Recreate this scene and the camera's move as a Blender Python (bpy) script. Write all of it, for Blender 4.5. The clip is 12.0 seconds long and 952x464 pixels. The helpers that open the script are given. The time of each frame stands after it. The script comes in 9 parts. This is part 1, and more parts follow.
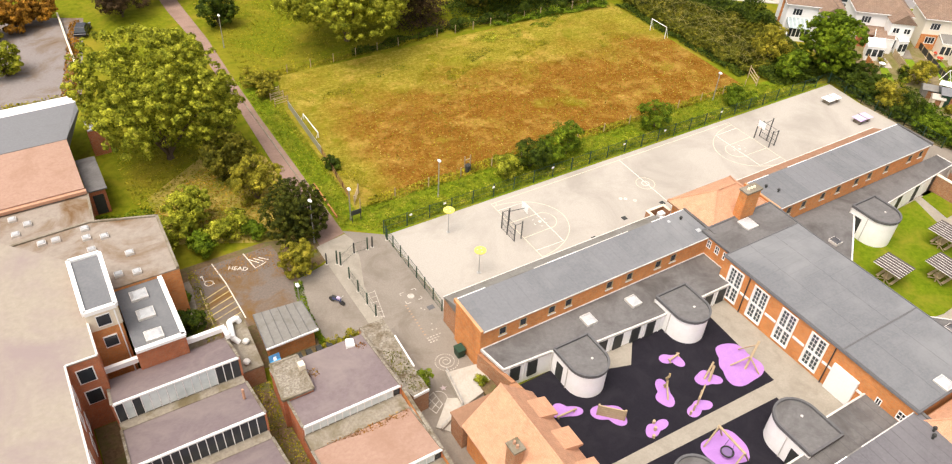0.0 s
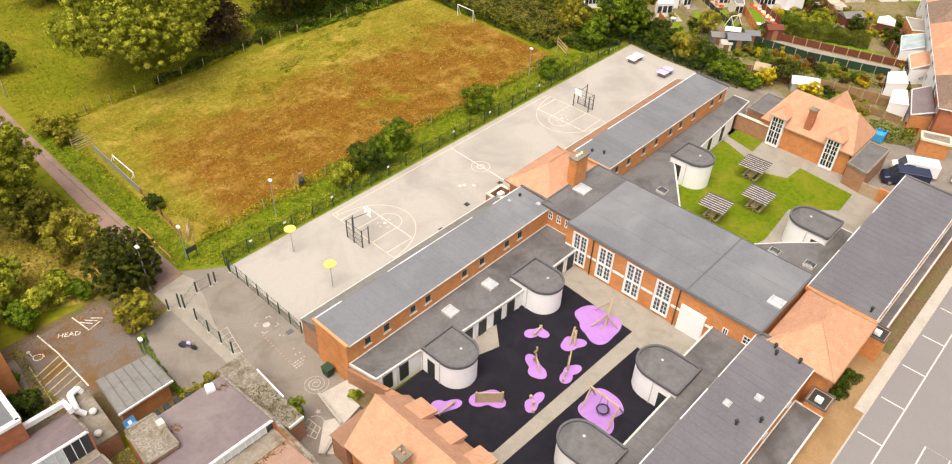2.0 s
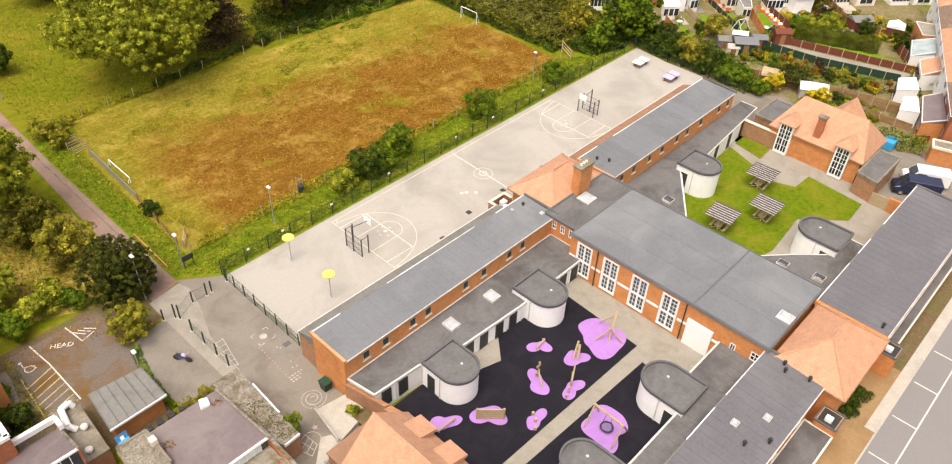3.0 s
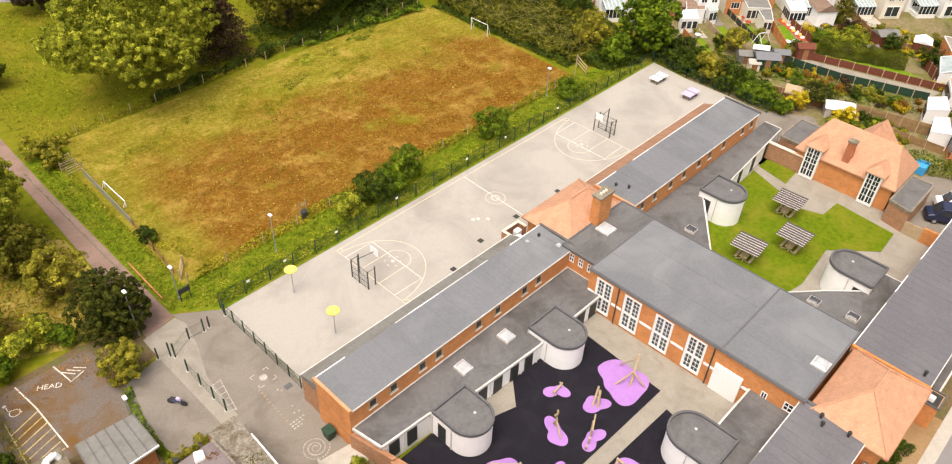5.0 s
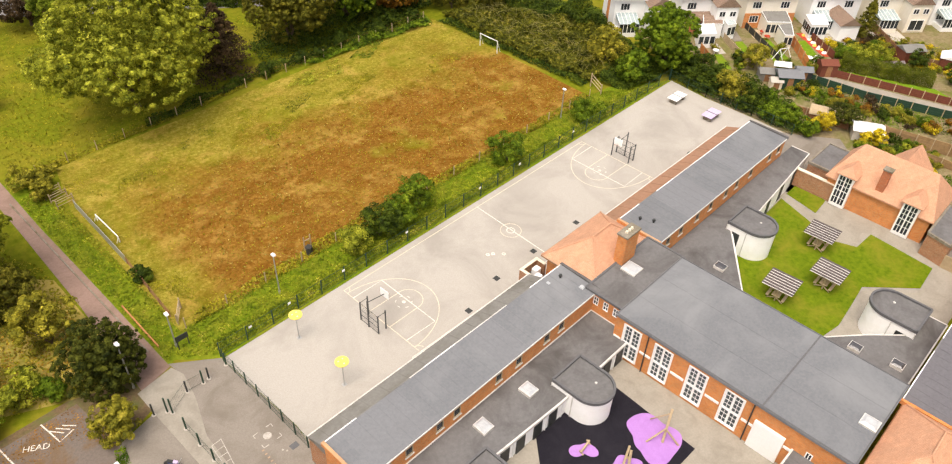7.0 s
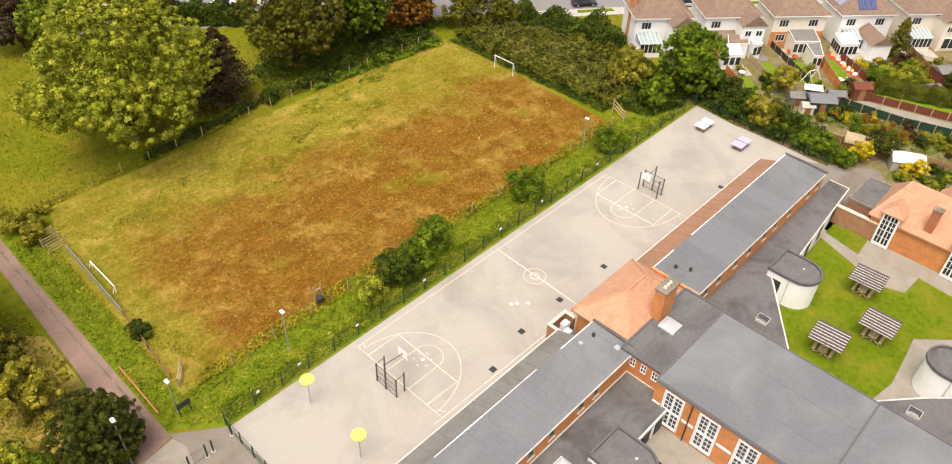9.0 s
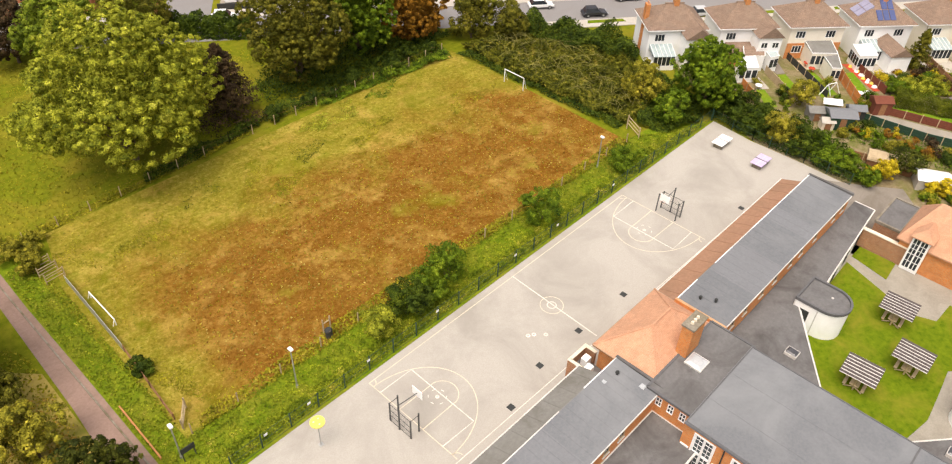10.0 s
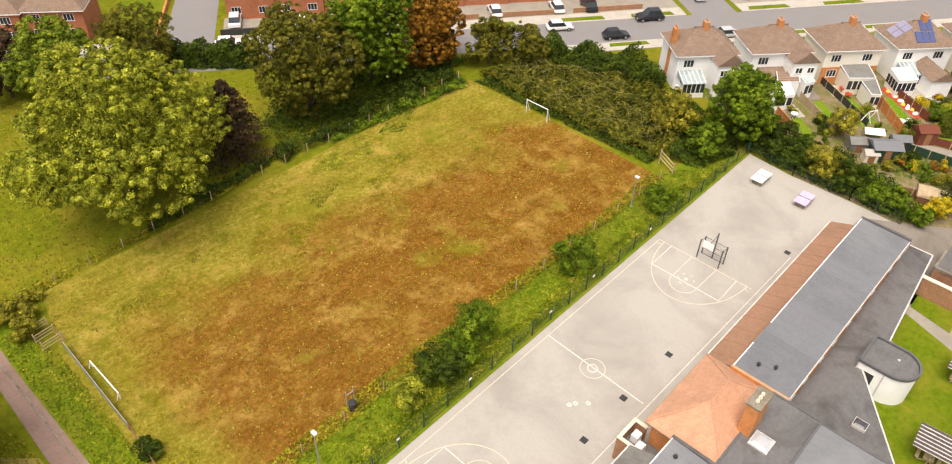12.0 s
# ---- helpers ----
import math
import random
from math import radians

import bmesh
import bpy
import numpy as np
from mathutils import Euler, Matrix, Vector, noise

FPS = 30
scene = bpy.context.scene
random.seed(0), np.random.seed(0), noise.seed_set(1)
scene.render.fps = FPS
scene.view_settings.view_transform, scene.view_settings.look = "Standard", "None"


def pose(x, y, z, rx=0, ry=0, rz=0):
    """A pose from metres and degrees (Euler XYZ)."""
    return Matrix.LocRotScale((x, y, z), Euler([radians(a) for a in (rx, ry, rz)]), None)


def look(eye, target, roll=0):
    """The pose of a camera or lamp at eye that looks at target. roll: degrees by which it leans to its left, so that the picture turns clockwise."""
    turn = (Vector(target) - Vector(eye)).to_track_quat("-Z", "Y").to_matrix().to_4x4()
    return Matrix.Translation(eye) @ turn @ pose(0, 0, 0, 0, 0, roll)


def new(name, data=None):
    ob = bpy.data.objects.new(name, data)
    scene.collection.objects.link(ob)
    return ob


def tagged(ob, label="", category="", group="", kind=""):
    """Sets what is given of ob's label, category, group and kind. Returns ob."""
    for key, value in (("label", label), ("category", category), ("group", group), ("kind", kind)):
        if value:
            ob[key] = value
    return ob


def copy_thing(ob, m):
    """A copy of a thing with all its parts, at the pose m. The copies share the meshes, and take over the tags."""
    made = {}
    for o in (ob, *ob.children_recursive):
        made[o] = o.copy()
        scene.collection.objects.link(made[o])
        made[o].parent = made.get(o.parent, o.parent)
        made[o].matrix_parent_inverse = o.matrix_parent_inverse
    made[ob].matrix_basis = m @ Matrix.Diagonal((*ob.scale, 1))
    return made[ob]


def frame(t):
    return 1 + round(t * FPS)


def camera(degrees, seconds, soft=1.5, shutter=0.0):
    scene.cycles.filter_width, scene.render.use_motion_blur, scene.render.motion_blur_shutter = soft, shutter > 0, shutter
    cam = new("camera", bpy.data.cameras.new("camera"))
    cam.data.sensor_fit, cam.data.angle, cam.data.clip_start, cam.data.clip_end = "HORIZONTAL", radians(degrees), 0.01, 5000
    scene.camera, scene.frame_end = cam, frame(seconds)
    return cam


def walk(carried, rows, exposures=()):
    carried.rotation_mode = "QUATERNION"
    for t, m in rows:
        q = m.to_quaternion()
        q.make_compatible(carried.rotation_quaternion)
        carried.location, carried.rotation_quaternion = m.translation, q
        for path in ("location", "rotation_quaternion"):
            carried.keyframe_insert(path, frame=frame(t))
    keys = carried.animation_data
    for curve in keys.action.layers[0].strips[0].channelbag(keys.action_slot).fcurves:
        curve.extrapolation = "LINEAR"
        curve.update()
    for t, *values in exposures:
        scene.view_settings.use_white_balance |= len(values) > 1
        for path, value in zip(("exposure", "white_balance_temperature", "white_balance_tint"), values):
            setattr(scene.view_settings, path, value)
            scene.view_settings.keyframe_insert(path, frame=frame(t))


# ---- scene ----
EXPOSURES = [(0, 0.98, 7100, 14), (0.6, 0.91, 7100, 14), (1.5, 0.84, 7100, 14), (7, 0.82, 7100, 14), (12, 0.77, 7100, 14)]
cam = camera(63.6, 12.0, soft=1.15)
PATH = [
    (0, (-40.223, -57.642, 54.661), (-39.374, -56.367, 53.375), 3.6),
    (0.5, (-40.35, -57.775, 54.703), (-39.301, -56.65, 53.425), 2.5),
    (1, (-40.302, -57.731, 54.74), (-39.165, -56.693, 53.463), 2.1),
    (1.5, (-40.038, -57.594, 54.788), (-38.892, -56.57, 53.508), 2.1),
    (2, (-39.456, -57.227, 54.773), (-38.313, -56.204, 53.49), 2.2),
    (2.5, (-38.695, -56.661, 54.716), (-37.556, -55.635, 53.431), 2.2),
    (3, (-37.904, -55.836, 54.686), (-36.768, -54.811, 53.397), 2.4),
    (5, (-34.617, -51.371, 54.425), (-33.489, -50.342, 53.133), 2.6),
    (5.5, (-33.743, -50.062, 54.374), (-32.617, -49.032, 53.081), 2.5),
    (6, (-32.942, -48.642, 54.322), (-31.814, -47.614, 53.029), 2.6),
    (6.5, (-32.148, -47.203, 54.256), (-31.018, -46.177, 52.963), 2.6),
    (7, (-31.417, -45.74, 54.23), (-30.286, -44.717, 52.936), 2.6),
    (9, (-27.655, -38.97, 54.397), (-26.526, -37.952, 53.098), 2.5),
    (9.5, (-26.765, -36.992, 54.446), (-25.634, -35.976, 53.146), 2.5),
    (10, (-25.711, -34.956, 54.494), (-24.581, -33.942, 53.193), 2.4),
    (10.5, (-24.789, -33.061, 54.552), (-23.658, -32.048, 53.25), 2.3),
    (11, (-23.915, -31.163, 54.59), (-22.784, -30.15, 53.288), 2.2),
    (11.5, (-23.13, -29.152, 54.571), (-21.997, -28.141, 53.271), 2.1),
    (12, (-22.252, -27.188, 54.557), (-21.116, -26.178, 53.257), 2.0),
]
walk(cam, [(t, look(eye, target, roll)) for t, eye, target, roll in PATH], EXPOSURES)

# ---- daylight: a bright, thinly overcast sky ----
SUN_AZ, SUN_EL = 196.0, 68.0      # degrees: compass-like turn in the plan, height
world = bpy.data.worlds.new("overcast_sky")
scene.world = world
world.use_nodes = True
wn, wl = world.node_tree.nodes, world.node_tree.links
wn.clear()
sky = wn.new("ShaderNodeTexSky")
sky.sky_type, sky.sun_disc = "NISHITA", False
sky.sun_elevation, sky.sun_rotation = radians(SUN_EL), radians(90 - SUN_AZ)
sky.air_density, sky.dust_density, sky.ozone_density = 1.0, 4.0, 1.0
hue = wn.new("ShaderNodeHueSaturation")
hue.inputs["Saturation"].default_value = 0.35
bg = wn.new("ShaderNodeBackground")
bg.inputs["Strength"].default_value = 0.134
wout = wn.new("ShaderNodeOutputWorld")
wl.new(sky.outputs[0], hue.inputs["Color"])
wl.new(hue.outputs[0], bg.inputs["Color"])
wl.new(bg.outputs[0], wout.inputs["Surface"])
sun_data = bpy.data.lights.new("sun", "SUN")
sun_data.energy, sun_data.angle, sun_data.color = 1.5, radians(40), (1.0, 0.95, 0.88)
sun = new("sun", sun_data)
az, el = radians(SUN_AZ), radians(SUN_EL)
sun.matrix_basis = look((200 * math.cos(az) * math.cos(el), 200 * math.sin(az) * math.cos(el), 200 * math.sin(el)), (0, 0, 0))


# ---- materials ----
def ramp(nt, fac, stops):
    n = nt.nodes.new("ShaderNodeValToRGB")
    while len(n.color_ramp.elements) < len(stops):
        n.color_ramp.elements.new(0.5)
    for e, (p, c) in zip(n.color_ramp.elements, stops):
        e.position, e.color = p, (*c, 1)
    nt.links.new(fac, n.inputs[0])
    return n.outputs[0]


def mix(nt, fac, a, b, kind="MIX"):
    n = nt.nodes.new("ShaderNodeMix")
    n.data_type, n.blend_type = "RGBA", kind
    for sock, v in ((n.inputs[0], fac), (n.inputs[6], a), (n.inputs[7], b)):
        if isinstance(v, (int, float)):
            sock.default_value = v
        elif isinstance(v, tuple):
            sock.default_value = (*v, 1)
        else:
            nt.links.new(v, sock)
    return n.outputs[2]


def noise_of(nt, vec, scale, detail=4.0, rough=0.6, dist=0.0):
    n = nt.nodes.new("ShaderNodeTexNoise")
    n.inputs["Scale"].default_value, n.inputs["Detail"].default_value = scale, detail
    n.inputs["Roughness"].default_value, n.inputs["Distortion"].default_value = rough, dist
    nt.links.new(vec, n.inputs["Vector"])
    return n.outputs["Fac"]


def begin(name, rough=0.8, metal=0.0, spec=0.3):
    m = bpy.data.materials.new(name)
    m.use_nodes = True
    nt = m.node_tree
    b = nt.nodes["Principled BSDF"]
    b.inputs["Roughness"].default_value, b.inputs["Metallic"].default_value = rough, metal
    b.inputs["Specular IOR Level"].default_value = spec
    tc = nt.nodes.new("ShaderNodeTexCoord")
    return m, nt, b, tc.outputs["Object"]


def bump(nt, b, height, strength, dist=0.02):
    n = nt.nodes.new("ShaderNodeBump")
    n.inputs["Strength"].default_value, n.inputs["Distance"].default_value = strength, dist
    nt.links.new(height, n.inputs["Height"])
    nt.links.new(n.outputs[0], b.inputs["Normal"])


def surf(name, c1, c2, fine=6.0, c3=None, large=0.25, amount=0.6, rough=0.85, metal=0.0, spec=0.25, relief=0.3, vary=0.0):
    """Two-scale surface: fine grain from c1 to c2, large stains of c3."""
    m, nt, b, vec = begin(name, rough, metal, spec)
    f = noise_of(nt, vec, fine, 6.0, 0.7)
    col = ramp(nt, f, ((0.3, c1), (0.7, c2)))
    if c3:
        g = noise_of(nt, vec, large, 5.0, 0.65, 0.6)
        k = ramp(nt, g, ((0.45, (0, 0, 0)), (0.68, (amount, amount, amount))))
        col = mix(nt, k, col, c3)
    if vary:
        oi = nt.nodes.new("ShaderNodeObjectInfo")
        mr = nt.nodes.new("ShaderNodeMapRange")
        mr.inputs["To Min"].default_value, mr.inputs["To Max"].default_value = 1 - vary, 1 + vary
        nt.links.new(oi.outputs["Random"], mr.inputs["Value"])
        col = mix(nt, 1.0, col, mr.outputs[0], "MULTIPLY")
    nt.links.new(col, b.inputs["Base Color"])
    if relief:
        bump(nt, b, f, relief)
    return m


def courses(name, c1, c2, joint, bw, bh, jw=0.012, stain=None, rough=0.85, sloped=1.0, relief=0.4):
    """Courses of bricks or tiles: along x + y one way, up z the other."""
    m, nt, b, vec = begin(name, rough, 0.0, 0.2)
    sep = nt.nodes.new("ShaderNodeSeparateXYZ")
    nt.links.new(vec, sep.inputs[0])
    add = nt.nodes.new("ShaderNodeMath")
    nt.links.new(sep.outputs[0], add.inputs[0])
    nt.links.new(sep.outputs[1], add.inputs[1])
    com = nt.nodes.new("ShaderNodeCombineXYZ")
    up = nt.nodes.new("ShaderNodeMath")
    up.operation = "MULTIPLY"
    up.inputs[1].default_value = sloped
    nt.links.new(sep.outputs[2], up.inputs[0])
    nt.links.new(add.outputs[0], com.inputs[0])
    nt.links.new(up.outputs[0], com.inputs[1])
    br = nt.nodes.new("ShaderNodeTexBrick")
    br.inputs["Scale"].default_value = 1.0
    br.inputs["Brick Width"].default_value, br.inputs["Row Height"].default_value = bw, bh
    br.inputs["Mortar Size"].default_value = jw
    br.inputs["Color1"].default_value, br.inputs["Color2"].default_value = (*c1, 1), (*c2, 1)
    br.inputs["Mortar"].default_value = (*joint, 1)
    nt.links.new(com.outputs[0], br.inputs["Vector"])
    col = br.outputs["Color"]
    f = noise_of(nt, vec, 1.2, 6.0, 0.7)
    col = mix(nt, 1.0, col, ramp(nt, f, ((0.25, (0.78, 0.78, 0.78)), (0.75, (1.15, 1.12, 1.1)))), "MULTIPLY")
    if stain:
        g = noise_of(nt, vec, 0.35, 5.0, 0.7, 0.8)
        col = mix(nt, ramp(nt, g, ((0.5, (0, 0, 0)), (0.75, (0.5, 0.5, 0.5)))), col, stain)
    nt.links.new(col, b.inputs["Base Color"])
    bump(nt, b, br.outputs["Fac"], relief, -0.01)
    return m


def leaf(name, dark, light, rough=0.7, dry=None):
    """Leaves: each clump its own tone, lit puffs and shaded gaps painted in, a little light through them."""
    m, nt, b, vec = begin(name, rough, 0.0, 0.12)
    geo = nt.nodes.new("ShaderNodeNewGeometry")
    puff_shade = noise_of(nt, vec, 0.95, 3.0, 0.6)
    # dark stop paints shaded gaps; light and dry stops paint lit puffs besides dry leaves
    col = ramp(nt, puff_shade, ((0.33, dark), (0.58, light), (0.74, dry or light)))
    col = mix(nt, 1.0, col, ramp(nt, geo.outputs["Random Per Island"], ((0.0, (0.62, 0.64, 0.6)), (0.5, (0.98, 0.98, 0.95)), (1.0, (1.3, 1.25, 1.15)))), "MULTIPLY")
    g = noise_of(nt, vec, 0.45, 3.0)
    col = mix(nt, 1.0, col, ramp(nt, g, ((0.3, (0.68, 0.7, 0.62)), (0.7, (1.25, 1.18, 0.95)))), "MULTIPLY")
    nt.links.new(col, b.inputs["Base Color"])
    tr = nt.nodes.new("ShaderNodeBsdfTranslucent")
    nt.links.new(col, tr.inputs["Color"])
    ms = nt.nodes.new("ShaderNodeMixShader")
    ms.inputs[0].default_value = 0.13
    out = nt.nodes["Material Output"]
    nt.links.new(b.outputs[0], ms.inputs[1])
    nt.links.new(tr.outputs[0], ms.inputs[2])
    nt.links.new(ms.outputs[0], out.inputs["Surface"])
    return m


M = {}
M["play"] = surf("playground_asphalt", (0.355, 0.33, 0.29), (0.43, 0.402, 0.357), 9.0, (0.285, 0.263, 0.228), 0.13, 0.75, 0.9)
M["tarmac"] = surf("tarmac_grey", (0.2, 0.175, 0.145), (0.262, 0.232, 0.195), 8.0, (0.15, 0.125, 0.098), 0.3, 0.7, 0.9)
M["carpark"] = surf("car_park_tarmac", (0.13, 0.108, 0.092), (0.19, 0.155, 0.13), 5.0, (0.16, 0.085, 0.022), 0.3, 1.0, 0.95)
M["road"] = surf("road_asphalt", (0.2, 0.19, 0.186), (0.245, 0.235, 0.228), 10.0, (0.21, 0.195, 0.185), 0.2, 0.6, 0.9)
M["lane"] = surf("lane_asphalt", (0.245, 0.162, 0.13), (0.305, 0.21, 0.17), 4.0, (0.17, 0.112, 0.085), 0.4, 0.6, 0.9, spec=0.08)
M["paving"] = surf("concrete_paving", (0.4, 0.365, 0.31), (0.5, 0.465, 0.405), 5.0, (0.33, 0.3, 0.25), 0.5, 0.6, 0.9)
M["yard"] = surf("buff_paving", (0.27, 0.245, 0.2), (0.34, 0.31, 0.258), 6.0, (0.21, 0.188, 0.152), 0.5, 0.6, 0.9)
M["tan"] = surf("tan_gravel", (0.27, 0.17, 0.08), (0.35, 0.235, 0.12), 7.0, (0.22, 0.135, 0.06), 0.4, 0.7, 0.95)
M["black"] = surf("black_rubber_surface", (0.01, 0.009, 0.013), (0.019, 0.0175, 0.024), 14.0, (0.026, 0.024, 0.03), 0.5, 0.5, 0.9, spec=0.12)
M["purple"] = surf("purple_rubber_surface", (0.36, 0.175, 0.47), (0.44, 0.23, 0.55), 14.0, (0.31, 0.145, 0.41), 0.8, 0.5, 0.85)
M["line"] = surf("white_line_paint", (0.6, 0.55, 0.47), (0.78, 0.74, 0.66), 3.0, (0.45, 0.41, 0.35), 0.8, 0.6, 0.8)
M["line_faded"] = surf("faded_white_line_paint", (0.33, 0.3, 0.26), (0.55, 0.51, 0.45), 5.0, (0.28, 0.25, 0.21), 1.1, 0.9, 0.85)
M["line_cream"] = surf("cream_line_paint", (0.58, 0.5, 0.37), (0.7, 0.61, 0.46), 3.0, (0.45, 0.4, 0.32), 0.8, 0.6, 0.8)
M["netting"] = surf("purple_grey_netting", (0.17, 0.11, 0.24), (0.23, 0.16, 0.31), 20.0, None, rough=0.8)
M["line_orange"] = surf("orange_line_paint", (0.33, 0.22, 0.14), (0.4, 0.27, 0.18), 3.0, (0.3, 0.22, 0.16), 0.8, 0.8, 0.8)
M["line_pink"] = surf("pink_line_paint", (0.35, 0.28, 0.27), (0.42, 0.34, 0.33), 3.0, (0.3, 0.27, 0.26), 0.8, 0.8, 0.8)
M["line_yellow"] = surf("yellow_line_paint", (0.45, 0.36, 0.15), (0.55, 0.45, 0.22), 3.0, (0.2, 0.15, 0.1), 0.9, 0.9, 0.8)
M["grass"] = surf("meadow_grass", (0.08, 0.105, 0.004), (0.185, 0.195, 0.012), 1.1, (0.24, 0.19, 0.022), 0.14, 0.8, 0.95, spec=0.05)
M["lawn"] = surf("lawn_grass", (0.065, 0.115, 0.005), (0.15, 0.195, 0.01), 1.8, (0.2, 0.19, 0.02), 0.3, 0.8, 0.95, spec=0.05)
M["verge"] = surf("verge_grass", (0.07, 0.125, 0.005), (0.185, 0.235, 0.013), 1.6, (0.23, 0.2, 0.025), 0.3, 0.6, 0.95, spec=0.05)
M["garden"] = surf("garden_earth_and_weeds", (0.15, 0.115, 0.055), (0.3, 0.24, 0.14), 2.0, (0.1, 0.125, 0.012), 0.3, 0.8, 0.95, spec=0.05)
M["soil"] = surf("garden_soil", (0.1, 0.065, 0.035), (0.19, 0.13, 0.07), 3.0, (0.1, 0.12, 0.03), 0.5, 0.8, 0.95)
M["lawn_bright"] = surf("bright_garden_lawn", (0.085, 0.17, 0.008), (0.17, 0.28, 0.018), 1.8, (0.2, 0.22, 0.02), 0.3, 0.6, 0.95, spec=0.05)
M["drygrass"] = surf("dry_grass", (0.26, 0.195, 0.04), (0.37, 0.285, 0.075), 2.0, (0.15, 0.17, 0.015), 0.25, 1.0, 0.95)
M["felt"] = surf("grey_roofing_felt", (0.132, 0.138, 0.146), (0.168, 0.175, 0.184), 4.0, (0.215, 0.222, 0.226), 0.14, 0.75, 0.75, relief=0.15, vary=0.06)
M["felt_low"] = surf("dark_roofing_felt", (0.125, 0.121, 0.12), (0.165, 0.16, 0.157), 3.0, (0.075, 0.07, 0.066), 0.25, 0.85, 0.8, relief=0.15)
M["felt_plum"] = surf("plum_tinted_roofing_felt", (0.112, 0.108, 0.117), (0.145, 0.14, 0.15), 4.0, (0.175, 0.17, 0.178), 0.16, 0.6, 0.78, relief=0.15)
M["felt_pale"] = surf("newer_grey_felt", (0.155, 0.161, 0.17), (0.192, 0.199, 0.208), 4.0, (0.16, 0.162, 0.17), 0.3, 0.6, 0.75, relief=0.15)
M["slat"] = surf("dark_stained_slats", (0.075, 0.06, 0.058), (0.11, 0.09, 0.086), 6.0, None, rough=0.8, relief=0.2)
M["felt_edge"] = surf("black_felt_edging", (0.1, 0.1, 0.103), (0.135, 0.134, 0.137), 3.0, None, rough=0.8, relief=0.1)
M["felt_green"] = surf("green_grey_roofing_felt", (0.17, 0.165, 0.15), (0.225, 0.22, 0.2), 3.0, (0.13, 0.12, 0.1), 0.3, 0.7, 0.8)
M["purple_felt"] = surf("plum_grey_roofing_felt", (0.155, 0.122, 0.125), (0.2, 0.16, 0.163), 3.0, (0.25, 0.21, 0.195), 0.25, 0.7, 0.8)
M["lichen"] = surf("lichen_crusted_concrete", (0.11, 0.095, 0.075), (0.38, 0.345, 0.28), 5.5, (0.1, 0.07, 0.035), 0.7, 0.9, 0.95, relief=0.6)
M["seam"] = surf("faint_felt_lap", (0.105, 0.102, 0.11), (0.135, 0.131, 0.14), 4.0, (0.17, 0.165, 0.172), 0.3, 0.7, 0.8)
M["board_blue"] = surf("blue_painted_board", (0.05, 0.2, 0.4), (0.08, 0.27, 0.5), 3.0, (0.12, 0.2, 0.28), 0.8, 0.5, 0.6)
M["pale_roof"] = surf("pale_mineral_roof", (0.27, 0.236, 0.19), (0.33, 0.292, 0.24), 2.0, (0.25, 0.2, 0.195), 0.12, 0.9, 0.85)
M["stained_roof"] = surf("rust_stained_mineral_roof", (0.24, 0.205, 0.17), (0.31, 0.27, 0.23), 2.0, (0.15, 0.085, 0.035), 0.2, 1.0, 0.85)
M["mossy"] = surf("mossy_concrete", (0.19, 0.165, 0.128), (0.3, 0.268, 0.215), 4.0, (0.12, 0.095, 0.045), 0.5, 0.9, 0.95)
M["brick"] = courses("orange_brick", (0.57, 0.205, 0.06), (0.66, 0.27, 0.085), (0.5, 0.31, 0.17), 0.225, 0.075, 0.008, (0.33, 0.12, 0.05))
M["brick_red"] = courses("red_brick", (0.43, 0.125, 0.055), (0.52, 0.175, 0.075), (0.4, 0.25, 0.17), 0.225, 0.075, 0.008, (0.2, 0.08, 0.04))
M["brick_buff"] = courses("weathered_brick", (0.33, 0.15, 0.075), (0.43, 0.22, 0.12), (0.38, 0.29, 0.2), 0.225, 0.075, 0.008, (0.23, 0.13, 0.07))
M["tile"] = courses("orange_clay_tiles", (0.53, 0.285, 0.175), (0.59, 0.34, 0.22), (0.46, 0.24, 0.14), 0.18, 0.1, 0.01, (0.5, 0.285, 0.175), sloped=1.6)
M["faded_terr"] = surf("faded_red_sheet_roof", (0.31, 0.195, 0.145), (0.38, 0.25, 0.19), 3.0, (0.27, 0.16, 0.11), 0.3, 0.6, 0.85)
M["lot"] = surf("stained_old_tarmac", (0.19, 0.17, 0.162), (0.25, 0.225, 0.213), 4.0, (0.14, 0.09, 0.045), 0.18, 0.9, 0.95)
M["lean_roof"] = surf("weathered_red_tiles", (0.27, 0.145, 0.088), (0.34, 0.195, 0.125), 3.0, (0.22, 0.13, 0.08), 0.3, 0.6, 0.85)
M["terr"] = surf("terracotta_roof", (0.43, 0.24, 0.155), (0.52, 0.3, 0.2), 3.0, (0.37, 0.21, 0.135), 0.3, 0.6, 0.85)
M["brown_tile"] = courses("brown_roof_tiles", (0.235, 0.16, 0.115), (0.295, 0.21, 0.155), (0.14, 0.098, 0.074), 0.3, 0.16, 0.015, (0.2, 0.155, 0.12), sloped=1.6)
M["white"] = surf("white_painted_render", (0.85, 0.85, 0.83), (0.9, 0.9, 0.88), 4.0, (0.76, 0.74, 0.69), 0.6, 0.4, 0.7, relief=0.1)
M["cream"] = surf("cream_render", (0.68, 0.6, 0.46), (0.76, 0.68, 0.54), 4.0, (0.6, 0.52, 0.4), 0.6, 0.4, 0.8, relief=0.1)
M["cream_pale"] = surf("pale_cream_render", (0.78, 0.72, 0.6), (0.84, 0.79, 0.68), 4.0, (0.7, 0.63, 0.5), 0.6, 0.4, 0.8, relief=0.1)
M["redbed"] = surf("red_bark_mulch", (0.38, 0.045, 0.02), (0.5, 0.075, 0.035), 3.0, (0.25, 0.05, 0.03), 0.6, 0.6, 0.95)
